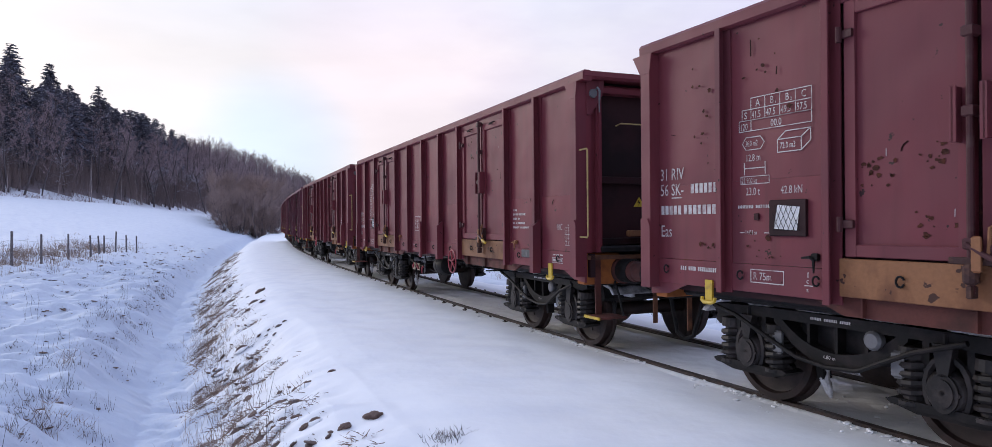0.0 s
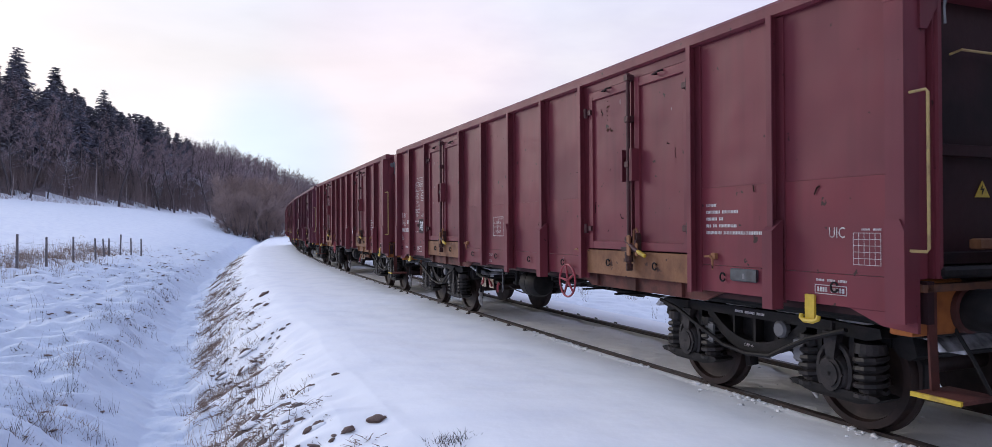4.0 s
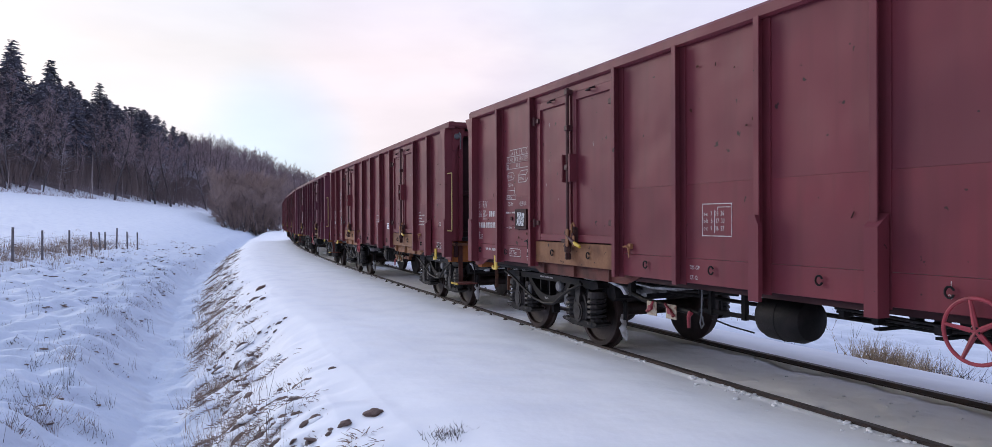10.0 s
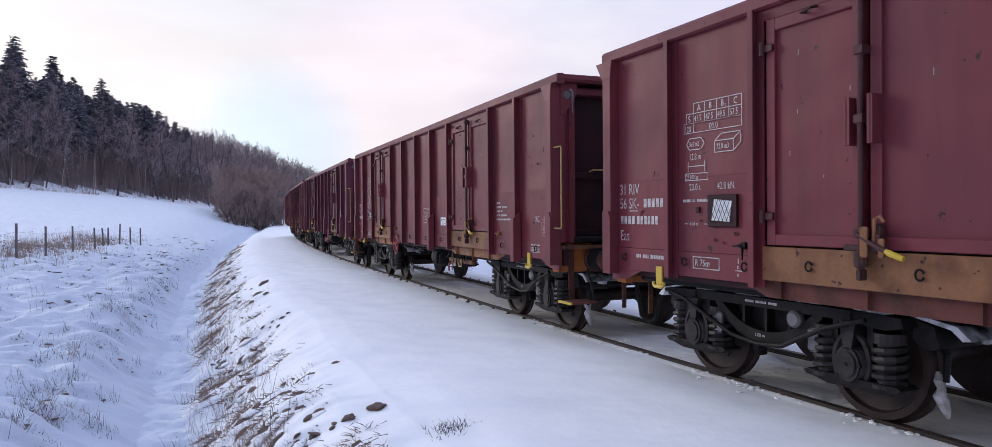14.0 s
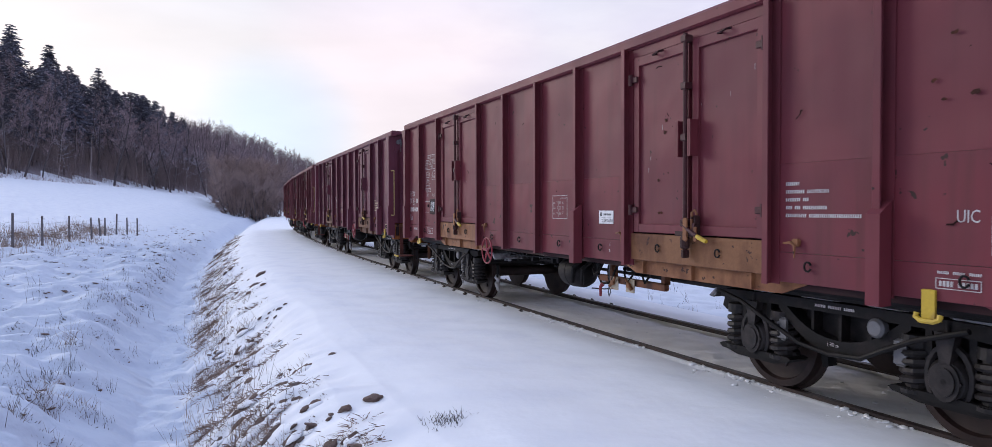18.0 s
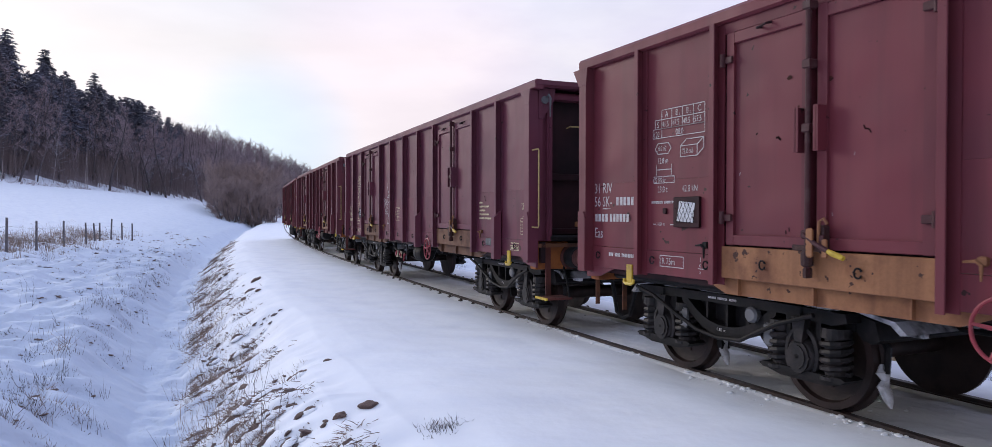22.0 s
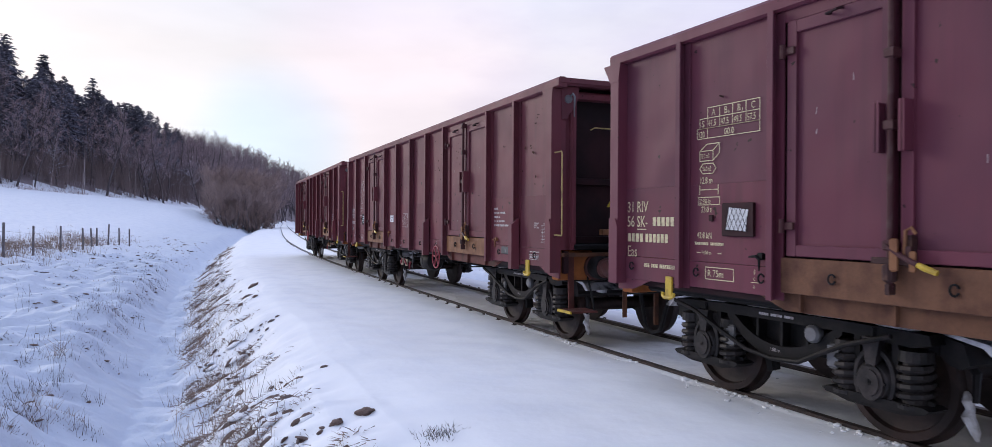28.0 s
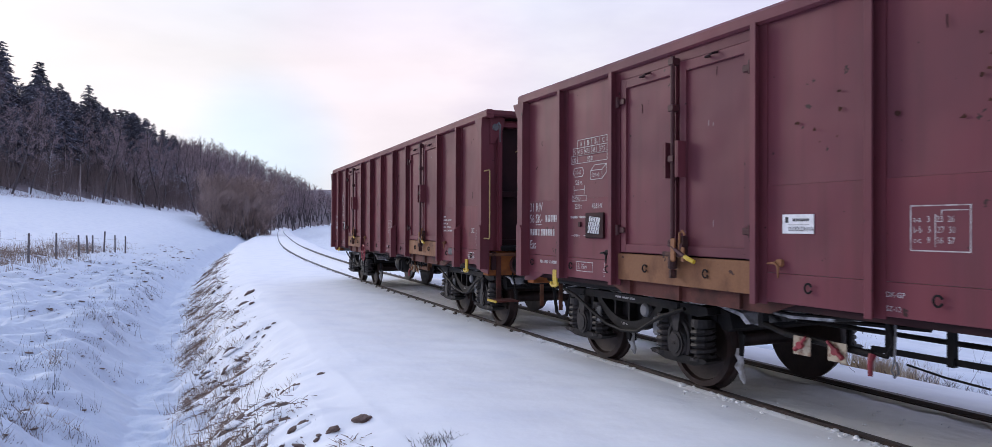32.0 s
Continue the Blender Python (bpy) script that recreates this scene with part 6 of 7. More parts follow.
def twig_pack(feet, per, seed, thick=0.012):
    g = np.random.default_rng(seed)
    o = np.repeat(np.array([tuple(f[0]) for f in feet]), per, 0)
    d = np.repeat(np.array([tuple(f[1]) for f in feet]), per, 0)
    ln = np.repeat(np.array([f[2] for f in feet]), per)
    d = d + g.normal(0, 0.55, d.shape) + [0, 0, 0.15]
    length = ln * g.uniform(0.16, 0.5, len(ln))
    v, f = spikes(o, d, length, np.full(len(ln), thick))
    dn = d / np.linalg.norm(d, axis=1, keepdims=True)
    o2 = o + dn * (length * g.uniform(0.2, 0.9, len(ln)))[:, None]
    v2, f2 = spikes(o2, dn + g.normal(0, 0.6, d.shape), length * 0.6, np.full(len(ln), thick * 0.75))
    return [(v, f), (v2, f2)]


def bare_tree(seed, tall, spread, per=3, stems=1, first=0.3, mat=None, thick=0.014, lean=0.08, foot=0.4):
    s, feet = limbs(seed, tall, spread, stems, first, lean, 10 if stems == 1 else 7, foot)
    return s.mesh("trunk", BARK, True), joined("crown", twig_pack(feet, per, seed, thick), mat or TWIG)


def spruce(seed, tall):
    """Straight trunk, and uneven, gappy tiers of drooping needled branches; some carry snow."""
    g = np.random.default_rng(seed)
    bend = g.normal(0, 0.012, 2)
    trunk = Shape().tube([(0, 0, -0.5), (bend[0] * tall * 0.4, bend[1] * tall * 0.4, tall * 0.5), (bend[0] * tall, bend[1] * tall, tall * 0.97)], [tall * 0.013, tall * 0.008, 0.03], 6).mesh("trunk", BARK)
    base, way, ln, wd, cap = [], [], [], [], []
    z, heavy = tall * 0.16, g.uniform(0, 6.28)
    while z < tall * 0.97:
        t = z / tall
        z += tall * g.uniform(0.016, 0.040) * (1.15 - 0.5 * t)
        reach = tall * 0.225 * min(1.0, (1 - t) ** 0.62) * (0.75 + 0.25 * min(1, t / 0.3)) * g.uniform(0.7, 1.12) + 0.25
        for a in np.arange(9) * 0.698 + g.uniform(0, 6.28):
            if g.random() < 0.24:
                continue
            r = reach * g.uniform(0.45, 1.15) * (1 + 0.22 * math.cos(a - heavy))
            z1 = z + g.normal(0, tall * 0.012)
            c, q = math.cos(a), math.sin(a)
            o = np.array((bend[0] * z1, bend[1] * z1, z1))
            droop = -0.30 + 0.85 * max(0, t - 0.55) + g.normal(0, 0.12)
            base.append(o); way.append((c, q, droop)); ln.append(r); wd.append(0.05 * r + 0.05)
            snowy = g.random() < 0.34
            for k in range(8):
                m = g.uniform(0.25, 1.0) * r / math.sqrt(1 + droop * droop)
                f = o + np.array((c * m, q * m, droop * m))
                side = g.choice((-1, 1)) * g.uniform(0.3, 1.1)
                base.append(f); way.append((c - q * side, q + c * side, droop - g.uniform(0.0, 0.7)))
                ln.append(r * g.uniform(0.18, 0.42) + 0.18); wd.append(0.05 * r + 0.07)
                if snowy and k < 4:
                    cap.append((f + np.array((0, 0, 0.10)), (c - q * side * 0.7, q + c * side * 0.7, droop - 0.1), r * 0.30 + 0.15))
    top = np.array((bend[0] * tall, bend[1] * tall, tall * 0.93))
    for k in range(5):
        base.append(top + np.array((0, 0, -0.2 * k))); way.append((g.normal(0, 0.35), g.normal(0, 0.35), 1)); ln.append(tall * g.uniform(0.025, 0.06)); wd.append(0.10)
    dust = joined("snow", [spikes([c[0] for c in cap], [c[1] for c in cap], [c[2] for c in cap], [0.042] * len(cap))], DUSTING) if cap else None
    return trunk, joined("crown", [spikes(base, way, ln, wd)], NEEDLE), dust


def tree_thing(name, meshes, label, category, group):
    t = thing(name, label, category, group)
    part("trunk", meshes[0], None, t)
    part("crown", meshes[1], None, t)
    if len(meshes) > 2 and meshes[2]:
        tagged(part("snow", meshes[2], None, t, "snow dusted on the boughs"), kind="stuff")
    return t


def plant(master, x, y, size=1.0, turn=None):
    """A copy of a tree at a place on the ground."""
    m = Matrix.Translation((x, y, height(x, y) - 0.1)) @ pose(0, 0, 0, 0, 0, rng.uniform(0, 360) if turn is None else turn) @ Matrix.Diagonal((size, size, size * rng.uniform(0.95, 1.08), 1))
    ob = copy_thing(master, m)
    ob.scale = (size, size, size)
    return ob


def put(master, x, y, size=1.0):
    """Stands the first of its kind at a place."""
    master.matrix_basis = Matrix.Translation((x, y, height(x, y) - 0.1)) @ Matrix.Diagonal((size, size, size, 1))


def in_wood(lo, hi, left, right, n, seed):
    """Scattered places between lo and hi metres behind the wood's edge, between two bearings (tangents)."""
    g = np.random.default_rng(seed)
    d = np.sqrt(g.uniform(85 ** 2, 470 ** 2, n * 30))
    k = g.uniform(left, right, n * 30)
    x, y = d * k, d
    b = behind_edge(x, y)
    ok = (b > lo) & (b < hi)
    return list(zip(x[ok][:n], y[ok][:n]))


# the wood's skyline: bearing (sideways by forwards) and rise (upwards by forwards)
SKY_K = (-0.80, -0.74, -0.697, -0.681, -0.664, -0.645, -0.622, -0.600, -0.580, -0.552, -0.533, -0.512, -0.485, -0.465, -0.444, -0.423, -0.396, -0.370, -0.343, -0.317, -0.299, -0.272, -0.256, -0.20)
SKY_T = (0.25, 0.232, 0.238, 0.252, 0.228, 0.207, 0.226, 0.202, 0.191, 0.193, 0.170, 0.167, 0.150, 0.145, 0.130, 0.121, 0.122, 0.113, 0.105, 0.093, 0.085, 0.073, 0.064, 0.035)


def room(x, y):
    """Metres from the ground to the skyline at a place."""
    return EYE_Z + y * float(np.interp(x / y, SKY_K, SKY_T)) - height(x, y)


def wood():
    tall = (22, 19, 24, 17, 20, 21)
    firs = [tree_thing("spruce_tree", spruce(30 + i, t), "tall dark spruce on the wooded hillside", "tree", "spruces on the hill") for i, t in enumerate(tall)]
    grow = (16, 18, 14, 19, 15)
    bares = [tree_thing("bare_tree", bare_tree(50 + i, t, w, 4), "leafless grey tree in the hillside wood", "tree", "bare trees on the hill") for i, (t, w) in enumerate(zip(grow, (5.0, 5.5, 4.6, 5.0, 5.8)))]
    places = [(-0.681 * 176, 176), (-0.622 * 186, 186), (-0.556 * 200, 200)] + in_wood(24, 74, -0.80, -0.43, 150, 1) + in_wood(8, 30, -0.80, -0.47, 60, 2)
    used = 0
    for i, (x, y) in enumerate(places):
        k = used % 6 if used < 6 else int(rng.integers(6))
        free = room(x, y) / tall[k]
        size = min(rng.uniform(0.50, 1.05) if i > 2 else 1.6, free * (rng.uniform(0.66, 1.03) if i > 2 else 1.04))
        if size < 0.36:
            continue
        if used < 6:
            put(firs[k], x, y, size)
        else:
            plant(firs[k], x, y, size)
        used += 1
    used = 0
    for i, (x, y) in enumerate([p for p in in_wood(1, 80, -0.80, -0.20, 460, 3) if behind_edge(*p) < 24 or p[0] / p[1] > -0.445 or rng.random() < 0.10][:300]):
        k = used % 5 if used < 5 else int(rng.integers(5))
        size = min(rng.uniform(0.55, 0.95) if x / y < -0.45 else rng.uniform(0.75, 1.2), room(x, y) / grow[k] / 0.98 * rng.uniform(0.78, 1.06))
        if size < 0.3:
            continue
        if used < 5:
            put(bares[k], x, y, size)
        else:
            plant(bares[k], x, y, size)
        used += 1
    # the mass of the wood further in
    packs, trunks = [], Shape()
    kinds = [limbs(80 + i, t, w, 1, 0.30, forks=8) for i, (t, w) in enumerate(((15, 4.4), (17, 4.8), (13, 4.0)))]
    for i, (x, y) in enumerate([p for p in in_wood(0, 90, -0.85, -0.10, 1700, 4) if behind_edge(*p) < 26 or p[0] / p[1] > -0.445][:1000]):
        m, feet = kinds[i % 3]
        z, a = height(x, y), rng.uniform(0, 6.28)
        k = min(rng.uniform(0.65, 1.15), room(x, y) / (15, 17, 13)[i % 3] / 0.98 * rng.uniform(0.7, 1.02))
        if k < 0.28:
            continue
        c, q = math.cos(a) * k, math.sin(a) * k
        move = lambda p: (x + p[0] * c - p[1] * q, y + p[0] * q + p[1] * c, z + p[2] * k)
        trunks.add([move(p) for p in m.v], m.f)
        packs += twig_pack([(Vector(move(f[0])), f[1], f[2] * k) for f in feet], 2, 900 + i, 0.02)
    tagged(new("woodland", joined("woodland", packs, TWIG)), "dense leafless winter wood on the hillside", "woods", kind="stuff")
    me = trunks.mesh("woodland_trunks", BARK)
    tagged(new("woodland_trunks", me), "grey trunks of the dense winter wood", "woods", kind="stuff")
    # boughs with snow along them, and pale birch stems at the foot of the hill
    packs = []
    for x, y in in_wood(2, 30, -0.80, -0.34, 95, 6):
        z = height(x, y)
        n = 26
        a = rng.uniform(0, 3.14)
        o = np.stack([np.full(n, x) + rng.normal(0, 0.35, n), np.full(n, y) + rng.normal(0, 0.35, n), z + rng.uniform(1.5, 7.5, n)], 1)
        packs.append(spikes(o, np.stack([rng.normal(0, 1.0, n), rng.normal(0, 0.5, n), rng.uniform(0.15, 0.9, n)], 1), rng.uniform(1.2, 3.6, n), np.full(n, 0.035)))
    tagged(new("snowy_boughs", joined("snowy_boughs", packs, DUSTING)), "snow lying along bare boughs in the wood", "snow", kind="stuff")
    packs = []
    for x, y in in_wood(-2, 8, -0.80, -0.40, 60, 8):
        z = height(x, y)
        packs.append(spikes([(x, y, z - 0.1)], [(rng.normal(0, 0.05), rng.normal(0, 0.05), 1)], [rng.uniform(6, 11)], [rng.uniform(0.06, 0.11)]))
    tagged(new("birch_stems", joined("birch_stems", packs, BIRCH)), "pale birch stems along the wood's edge", "trees", kind="stuff")
    # brown saplings along the edge
    packs = []
    for i, (x, y) in enumerate(in_wood(0.5, 16, -0.82, -0.33, 900, 5)):
        z, h = height(x, y), rng.uniform(3.5, 9.5)
        n = 26
        o = np.stack([x + rng.normal(0, 0.8, n), y + rng.normal(0, 0.8, n), z + rng.uniform(0, 0.3, n) * h], 1)
        packs.append(spikes(o, np.stack([rng.normal(0, 0.2, n), rng.normal(0, 0.2, n), np.ones(n)], 1), rng.uniform(0.4, 0.8, n) * h, np.full(n, 0.03)))
    tagged(new("saplings", joined("saplings", packs, TWIG_BROWN)), "brown leafless saplings along the wood's edge", "saplings", kind="stuff")
    # rough grass and brambles on the bank below the wood
    packs = []
    for x, y in in_wood(-7, 1.5, -0.82, -0.52, 230, 9):
        n = 12
        o = np.stack([x + rng.normal(0, 0.9, n), y + rng.normal(0, 0.9, n), np.full(n, height(x, y) - 0.1)], 1)
        packs.append(spikes(o, np.stack([rng.normal(0, 0.5, n), rng.normal(0, 0.5, n), np.ones(n)], 1), rng.uniform(0.3, 1.3, n), np.full(n, 0.03)))
    tagged(new("bank_scrub", joined("bank_scrub", packs, TWIG_BROWN)), "brown scrub in the snow below the wood", "scrub", kind="stuff")
    # the big bushes where the line meets the wood
    bush = tree_thing("bare_bush", bare_tree(70, 6.4, 4.2, 7, 11, 0.03, BUSH_BROWN, 0.016, 0.035, 2.1), "large leafless brown bush beside the line", "bush", "bushes by the line")
    put(bush, -44.4, 126, 1.15)
    for x, y, k in ((-47.2, 133, 1.1), (-46.6, 138, 1.55), (-44.2, 133, 1.2), (-52.6, 150, 1.75), (-49.0, 146, 1.75), (-42.2, 131, 0.75)):
        plant(bush, x, y, k)
    for i, (x, y) in enumerate(((-27, 138), (-21, 128), (-30, 165), (-17, 140), (-24, 178), (-33, 200), (-12, 150))):
        plant(bush, x, y, 0.55 + 0.1 * (i % 3))


wood()


def tuft_pack(x, y, n, tall, spread, seed, lean=0.35, width=0.0035):
    g = np.random.default_rng(seed)
    bx, by = x + g.normal(0, spread, n), y + g.normal(0, spread, n)
    z = land(bx, by) - 0.02
    d = np.stack([g.normal(0, lean, n), g.normal(0, lean, n), np.ones(n)], 1)
    return spikes(np.stack([bx, by, z], 1), d, tall * g.uniform(0.4, 1.1, n), np.full(n, width))


def along(s, w):
    p = on_line(s, w)
    return p.x, p.y


def lee(n, lo, hi, near, far, power, seed, share):
    """Places, by distance along and beside the line, where the snow drops most steeply towards the standing point."""
    g = np.random.default_rng(seed)
    m = int(n / share)
    s, w = near + (far - near) * g.random(m) ** power, g.uniform(lo, hi, m)
    p = np.array([along(a, b) for a, b in zip(s, w)])
    d = p / np.linalg.norm(p, axis=1, keepdims=True)
    drop = land(p[:, 0] + 0.07 * d[:, 0], p[:, 1] + 0.07 * d[:, 1]) - land(p[:, 0] - 0.07 * d[:, 0], p[:, 1] - 0.07 * d[:, 1])
    best = np.argsort(-drop)[:n]
    return [(s[i], w[i]) for i in sorted(best)]


def verge():
    g = np.random.default_rng(11)
    # straw-coloured grass on the steep side of the ditch
    packs, stems = [], []
    for i in range(240):
        s = 7 + 60 * g.random() ** 1.9
        w = g.normal(-5.25, 0.28)
        packs.append(tuft_pack(*along(s, w), 16, g.uniform(0.10, 0.30), 0.08, 2000 + i, 0.75, 0.003 + 0.00012 * s))
    for i in range(100):
        s = 8 + 26 * g.random() ** 1.5
        packs.append(tuft_pack(*along(s, g.normal(-5.45, 0.2)), 10, g.uniform(0.3, 0.6), 0.12, 3000 + i, 0.28, 0.0035))
    for i, (s, w) in enumerate(lee(170, -5.5, -4.35, 8, 46, 1.6, 81, 0.12)):
        packs.append(tuft_pack(*along(s, w), 22, g.uniform(0.04, 0.10), 0.045, 8000 + i, 0.8, 0.0035 + 0.0001 * s))
    # tussocks under the lips of the field's snow, and the rough grass round the fence
    for i, (s, w) in enumerate(lee(300, -19, -6.5, 8, 75, 1.5, 82, 0.07)):
        (packs if i % 3 else stems).append(tuft_pack(*along(s, w), 12, g.uniform(0.05, 0.13), 0.08, 4000 + i, 0.38, 0.003 + 0.00012 * s))
    for i, (s, w) in enumerate(lee(120, -8.2, -6.4, 12, 34, 1.0, 83, 0.10)):
        stems.append(tuft_pack(*along(s, w), 9, g.uniform(0.10, 0.26), 0.07, 4600 + i, 0.32, 0.0035))
    for i, (s, w) in enumerate(lee(330, -15, -6.2, 8, 48, 1.5, 89, 0.06)):
        stems.append(tuft_pack(*along(s, w), 22, g.uniform(0.035, 0.085), 0.05 + 0.05 * g.random(), 9000 + i, 1.0, 0.006 + 0.00015 * s))
    for i in range(420):
        s, w = g.uniform(28, 62), -13.4 + g.normal(0, 0.9) - 1.6 * g.random()
        packs.append(tuft_pack(*along(s, w), 14, g.uniform(0.35, 0.85), 0.22, 5000 + i, 0.25, 0.007))
    for x, y, n, t in ((-5.65, 8.7, 70, 0.34), (-5.45, 9.15, 60, 0.20), (-4.67, 7.75, 70, 0.17), (-4.1, 7.2, 110, 0.28), (-5.35, 7.65, 90, 0.24), (-7.0, 11.6, 22, 0.62), (-6.2, 9.9, 30, 0.3)):
        packs.append(tuft_pack(x, y, n, t, 0.12, int(900 * t), 0.75, 0.0035))
    # beyond the far rail
    for i in range(26):
        s = g.choice((g.uniform(-2, 16), g.uniform(14, 60)))
        w = 2.9 + 4.5 * g.random()
        packs.append(tuft_pack(*along(s, w), 14, g.uniform(0.2, 0.65), 0.16, 6000 + i, 0.35, 0.005))
    stems.append(tuft_pack(-0.42, 5.88, 150, 0.10, 0.085, 144, 0.7, 0.004))
    straw = []
    for i, (s, w) in enumerate(((9.15, 2.40), (9.0, 2.50), (8.8, 2.60), (9.1, 2.70), (8.7, 2.80))):
        straw.append(tuft_pack(*along(s, w), 190, 0.42, 0.16, 410 + i, 0.42, 0.0048))
        stems.append(tuft_pack(*along(s - 0.7, w + 0.1), 40, 0.34, 0.30, 430 + i, 0.7, 0.004))
        stems.append(tuft_pack(*along(s - 1.5, w + 0.5), 40, 0.30, 0.35, 450 + i, 0.8, 0.004))
    tagged(new("straw_grass", joined("straw_grass", straw, STRAW)), "pale straw clump beyond the far rail", "grass", kind="stuff")
    tagged(new("dry_grass", joined("dry_grass", packs, GRASS)), "straw-coloured dry grass poking through the snow", "grass", kind="stuff")
    for i in range(150):
        s = 8 + 45 * g.random() ** 1.4
        w = g.choice((min(g.normal(-5.4, 0.3), -4.95), g.uniform(-14, -6.6), g.uniform(2.7, 8)))
        stems.append(tuft_pack(*along(s, w), 5, g.uniform(0.25, 0.75), 0.10, 7000 + i, 0.3, 0.0035))
    tagged(new("dead_weeds", joined("dead_weeds", stems, STEMS)), "dark dead weed stems standing in the snow", "weeds", kind="stuff")


def mats():
    """Brown grass lying matted down the ditch side, in patches that run with the slope."""
    g = np.random.default_rng(77)
    packs = []
    for i in range(230):
        s = 7.5 + 48 * g.random() ** 1.7
        w = -5.66 + 1.15 * g.random() ** 1.8
        n = int(g.integers(18, 54))
        size = g.uniform(0.4, 1.1)
        c, d = on_line(s, w), on_line(s, w - 1) - on_line(s, w)
        f = Vector((-d.y, d.x, 0))
        a, b = g.normal(0, 0.055 * size, n), g.normal(0, 0.15 * size, n)
        skew = g.uniform(-0.6, 0.6)
        x, y = c.x + f.x * (a + skew * b) + d.x * b, c.y + f.y * (a + skew * b) + d.y * b
        z = land(x, y) - 0.005
        way = np.stack([d.x + g.normal(0, 0.75, n), d.y + g.normal(0, 0.75, n), g.uniform(-0.6, 0.5, n)], 1)
        packs.append(spikes(np.stack([x, y, z + 0.03], 1), way, g.uniform(0.05, 0.15, n), np.full(n, 0.0032 + 0.00014 * s)))
    tagged(new("matted_grass", joined("matted_grass", packs, MAT_GRASS)), "reddish-brown grass matted down the ditch side", "grass", kind="stuff")


def lump_mesh(seed, name, mat, fineness=2):
    """An uneven, flattened stone or turf."""
    bm = bmesh.new()
    bmesh.ops.create_icosphere(bm, subdivisions=fineness, radius=1.0)
    for v in bm.verts:
        n = noise.noise(v.co * 6.3 + Vector((0, 0, seed * 5.7))) * 0.16 + noise.noise(v.co * 1.3 + Vector((seed * 7.1, 0, 0))) * 0.38 + noise.noise(v.co * 3.1 + Vector((0, seed * 3.3, 0))) * 0.22
        v.co = v.co * (1 + n)
        v.co.z *= 0.55
    me = bpy.data.meshes.new(name)
    bm.to_mesh(me)
    bm.free()
    me.materials.append(mat)
    me.polygons.foreach_set("use_smooth", [True] * len(me.polygons))
    return me


def on_slope(s, w):
    """A frame on the snow beside the line: x down towards the ditch, y back along the line, z off the slope."""
    p, d = on_line(s, w), on_line(s, w - 1) - on_line(s, w)
    fall = (height(p.x + 0.2 * d.x, p.y + 0.2 * d.y) - height(p.x - 0.2 * d.x, p.y - 0.2 * d.y)) / 0.4
    X = Vector((d.x, d.y, fall)).normalized()
    Y = Vector((d.y, -d.x, 0))
    m = Matrix.Identity(4)
    for i, q in enumerate((X, Y, X.cross(Y))):
        m[0][i], m[1][i], m[2][i] = q
    m.translation = (p.x, p.y, height(p.x, p.y))
    return m


def turf_clumps():
    """Tongues of bare brown turf on the ditch side, each with snow lying over its upper edge."""
    g = np.random.default_rng(31)
    kinds = []
    for i in range(5):
        n = 34
        o = np.stack([g.uniform(-0.9, 1.0, n), g.uniform(0.1, 0.75, n), g.uniform(0.0, 0.42, n)], 1)
        o[:, 1] *= np.sqrt(np.clip(1 - o[:, 0] ** 2, 0.05, 1))
        fringe = spikes(o, np.stack([g.uniform(0.2, 1.4, n), g.uniform(0.2, 1.2, n), g.uniform(-0.8, 0.1, n)], 1), g.uniform(0.25, 0.7, n), np.full(n, 0.035))
        lumps = []
        for q in range(5):
            m = lump_mesh(40 + i * 7 + q, "turf", EARTH)
            lumps.append((np.array([v.co[:] for v in m.vertices]) * g.uniform(0.32, 0.62) * [g.uniform(0.8, 1.4), 1, 1.1] + [-0.75 + 0.38 * q, g.normal(0.05, 0.22), g.normal(0, 0.07)], np.array([f.vertices[:] for f in m.polygons])))
            bpy.data.meshes.remove(m)
        kinds.append((joined("turf", lumps, EARTH), joined("grass", [fringe], MAT_GRASS), lump_mesh(50 + i, "snow_cap", SNOW)))
    spots = [(11.4, -4.53, 0.11), (10.2, -4.95, 0.11), (9.6, -5.05, 0.13), (10.6, -5.30, 0.13), (12.0, -5.2, 0.12), (13.5, -5.1, 0.11), (11.2, -5.15, 0.12), (16.0, -5.0, 0.11), (9.1, -5.35, 0.14), (14.6, -5.4, 0.12)]
    spots += [(s, w, g.uniform(0.045, 0.085) + (0.07 * g.random() if w < -4.9 else 0)) for s, w in lee(85, -5.55, -4.15, 8.5, 46, 1.5, 84, 0.10)]
    for i, (s, w, r) in enumerate(spots):
        t = thing("turf_clump", "tongue of bare brown turf under a lip of snow", "turf", "turf clumps on the ditch side")
        turf, grass, cap = kinds[i % 5]
        part("turf", turf, None, t)
        part("grass", grass, None, t)
        top = part("snow_cap", cap, None, t, "lip of snow over the turf")
        top.matrix_basis = pose(-0.12, -0.50, 0.22, 0, 8, 0) @ Matrix.Diagonal((1.45, 1.05, 0.95, 1))
        long = g.uniform(0.6, 1.05)
        t.matrix_basis = on_slope(s, w) @ pose(0, 0, -0.10 * r, 0, 0, g.normal(-4, 34)) @ Matrix.Diagonal((r * long, r * 1.0, r * 0.62, 1))


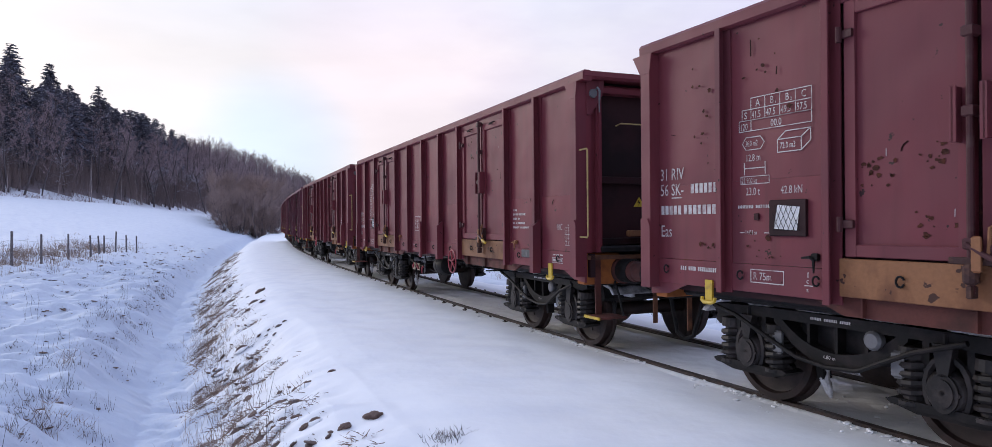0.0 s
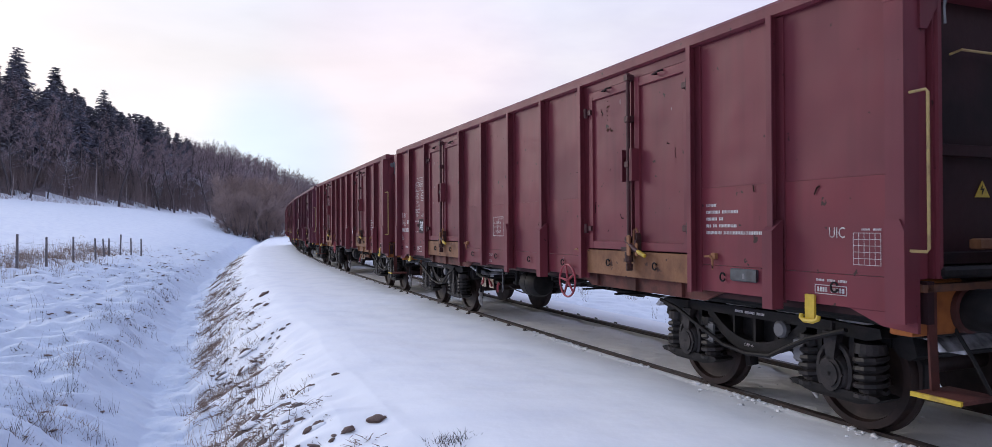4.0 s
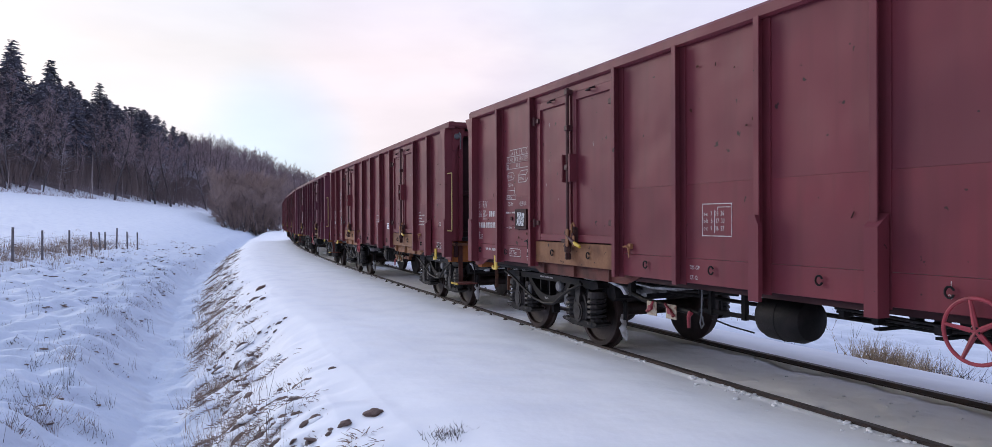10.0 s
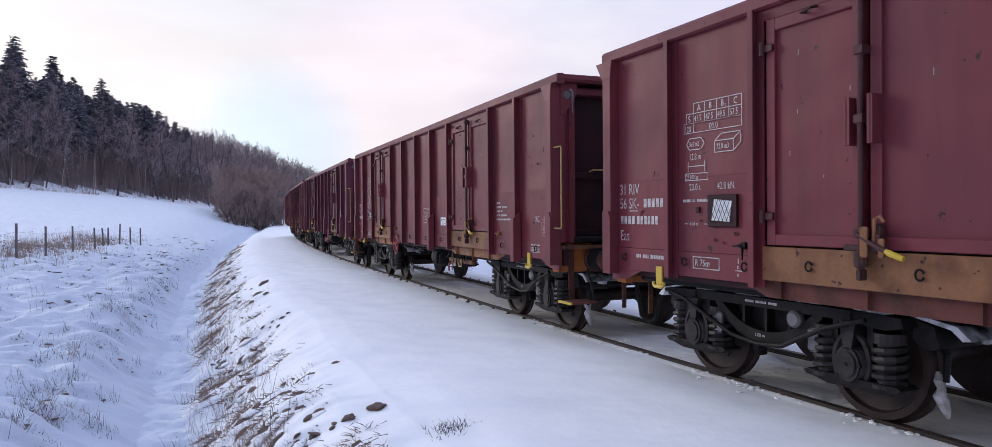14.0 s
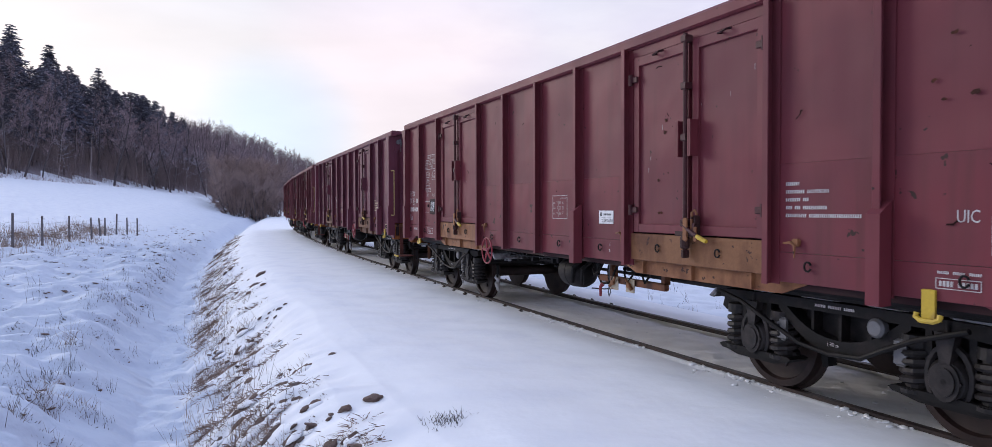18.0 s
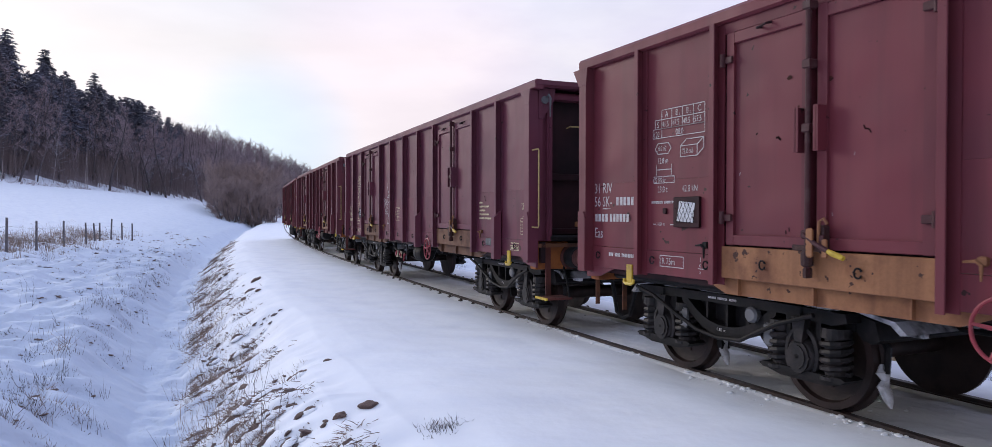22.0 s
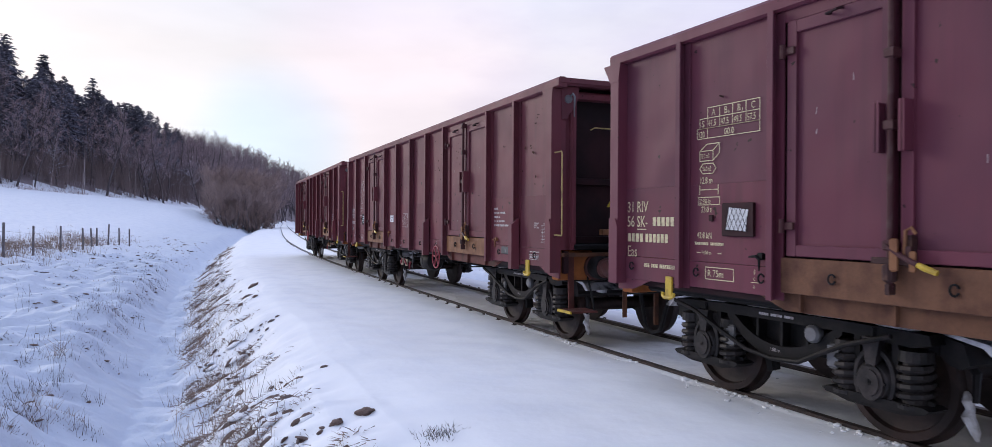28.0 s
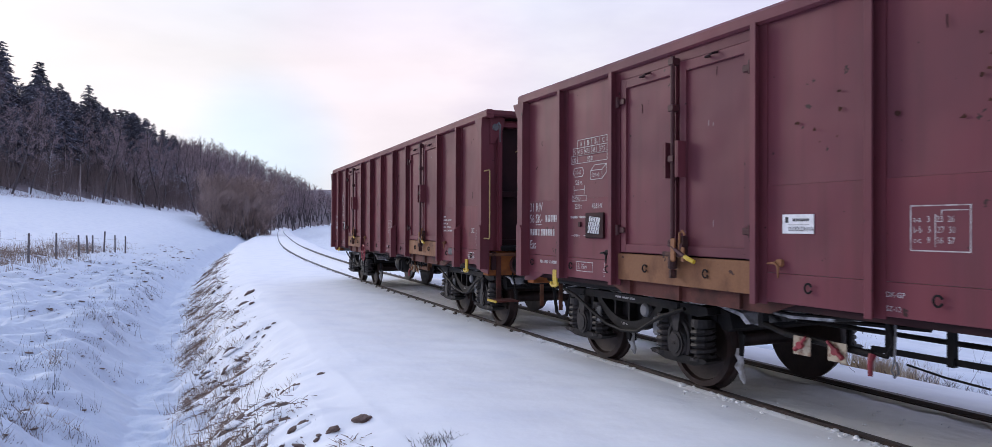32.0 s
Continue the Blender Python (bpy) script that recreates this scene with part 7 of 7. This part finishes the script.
def stones():
    g = np.random.default_rng(21)
    kinds = [lump_mesh(i, "stone", EARTH if i % 3 else STONE, 3) for i in range(6)]
    spots = [(10.7, -4.72, 0.06), (23.5, -4.1, 0.13), (11.5, -4.15, 0.045), (21.0, -4.4, 0.10), (9.2, -4.45, 0.035)]
    spots += [(s, w, 0.03 + 0.05 * g.random() ** 1.5) for s, w in lee(38, -5.3, -4.02, 8.5, 44, 1.5, 85, 0.12)]
    for i, (s, w, r) in enumerate(spots):
        ob = new("stone", kinds[i % 6])
        ob.matrix_basis = on_slope(s, w) @ pose(0, 0, -r * 0.1, 0, 0, g.normal(0, 25)) @ Matrix.Diagonal((r * 1.15, r * 0.95, r * 0.75, 1))
        tagged(ob, "dark stone bared on the snowy ditch side", "stone", "stones on the ditch side")
    # turf crumbs that also imitate shade under the field's snow lips, snow clods by the rail
    packs = []
    base = lump_mesh(3, "crumb", EARTH)
    bv, bf = np.array([v.co[:] for v in base.vertices]), np.array([p.vertices[:] for p in base.polygons])
    for i, (s, w) in enumerate(lee(620, -17, -6.2, 8, 60, 1.4, 86, 0.07) + lee(120, -5.5, -4.0, 8, 45, 1.4, 87, 0.10) + lee(300, -12, -6.1, 22, 75, 1.0, 88, 0.08)):
        p = on_line(s, w)
        r = (0.013 + 0.045 * g.random() ** 2.2) * (1 + max(0, s - 20) * 0.02)
        packs.append((bv * [r * g.uniform(1.0, 1.9), r, r * 0.6] @ np.array(pose(0, 0, 0, g.uniform(-12, 12), g.uniform(-12, 12), g.normal(10, 25)).to_3x3()).T + [p.x, p.y, height(p.x, p.y) - r * 0.28], bf))
    bpy.data.meshes.remove(base)
    tagged(new("turf_crumbs", joined("turf_crumbs", packs, EARTH)), "dark turf bits, some standing in for shade under snow lips", "turf", kind="stuff")
    packs = []
    base = lump_mesh(5, "clod", SNOW, 1)
    bv, bf = np.array([v.co[:] for v in base.vertices]), np.array([p.vertices[:] for p in base.polygons])
    for i in range(3400):
        s = 3 + 45 * g.random()
        if i % 12 and noise.noise(Vector((s * 1.7, 0.3, 0.0))) + 0.25 * g.random() < 0.11:
            continue
        w = -0.805 - abs(g.normal(0, 0.035)) - (0.25 * g.random() ** 3 if i % 5 == 0 else 0) if i % 12 else g.uniform(-0.62, 0.62)
        p = on_line(s, w)
        r = 0.006 + 0.026 * g.random() ** 2.8
        packs.append((bv * [r * g.uniform(0.7, 1.6), r * g.uniform(0.7, 1.6), r * g.uniform(0.6, 1.2)] + [p.x, p.y, height(p.x, p.y) + r * 0.2], bf))
    bpy.data.meshes.remove(base)
    tagged(new("snow_clods", joined("snow_clods", packs, SNOW)), "small snow clods thrown along the rail", "snow", kind="stuff")


def fence():
    f = thing("fence", "old grey wooden post fence in the snowy field", "fence")
    for i, (s, w, h) in enumerate(((30, -12.9, 1.4), (35, -12.72, 1.38), (40, -12.87, 1.42), (44, -12.62, 1.35), (48.2, -12.4, 1.25), (50, -12.3, 1.2), (50.8, -12.2, 1.2), (52.0, -11.8, 1.3), (53.4, -11.4, 1.3), (54.6, -11.0, 1.35))):
        p = on_line(s, w)
        z = height(p.x, p.y)
        a, b = rng.normal(0, 0.03), rng.normal(0, 0.03)
        part("post", Shape().tube([(p.x, p.y, z - 0.2), (p.x + a * 0.5, p.y + b * 0.5, z + h * 0.5), (p.x + a, p.y + b, z + h)], [0.055, 0.05, 0.045], 8), WOOD, f)
    for zz in (0.55, 1.05):
        pts = [tuple(on_line(s, w, 0) + Vector((0, 0, height(*along(s, w)) + zz))) for s, w in ((30, -12.9), (35, -12.72), (40, -12.87), (44, -12.62), (50, -12.3), (54.6, -11.0))]
        part("wire", Shape().tube(pts, 0.006, 4), GREY_STEEL, f)


verge()
mats()
turf_clumps()
stones()
fence()


def train_at(t):
    """Metres along the line of the first wagon's middle, smooth through the seconds."""
    k = min(int(t * 2), 63)
    a, p = t * 2 - k, TRAIN_AT
    p0 = p[k - 1] if k else 2 * p[0] - p[1]
    p3 = p[k + 2] if k < 63 else 2 * p[64] - p[63]
    m0, m1 = (p[k + 1] - p0) / 2, (p3 - p[k]) / 2
    return (2 * a**3 - 3 * a**2 + 1) * p[k] + (a**3 - 2 * a**2 + a) * m0 + (3 * a**2 - 2 * a**3) * p[k + 1] + (a**3 - a**2) * m1


def wagon_pose(s):
    """The pose of a wagon whose middle is s along the line: its two pivots lie over the track."""
    a, b = on_line(s + 4.5), on_line(s - 4.5)
    return Matrix.Translation((a + b) / 2) @ pose(0, 0, 0, 0, 0, math.degrees(math.atan2(b.y - a.y, b.x - a.x)))


def motions():
    """The train rolls towards the camera, slowly at first, and its wheels turn."""
    for i, car in enumerate(WAGONS):
        walk(car, [(k / 2, wagon_pose(train_at(k / 2) + PITCH * i + SLACK[i])) for k in range(65)])
        for ob in car.children:
            if ob.name.startswith("wheelset"):
                at, start = ob.matrix_basis.translation.copy(), train_at(0)
                walk(ob, [(k / 5, Matrix.Translation(at) @ pose(0, 0, 0, 0, math.degrees((start - train_at(k / 5)) / 0.46), 0)) for k in range(161)])


motions()
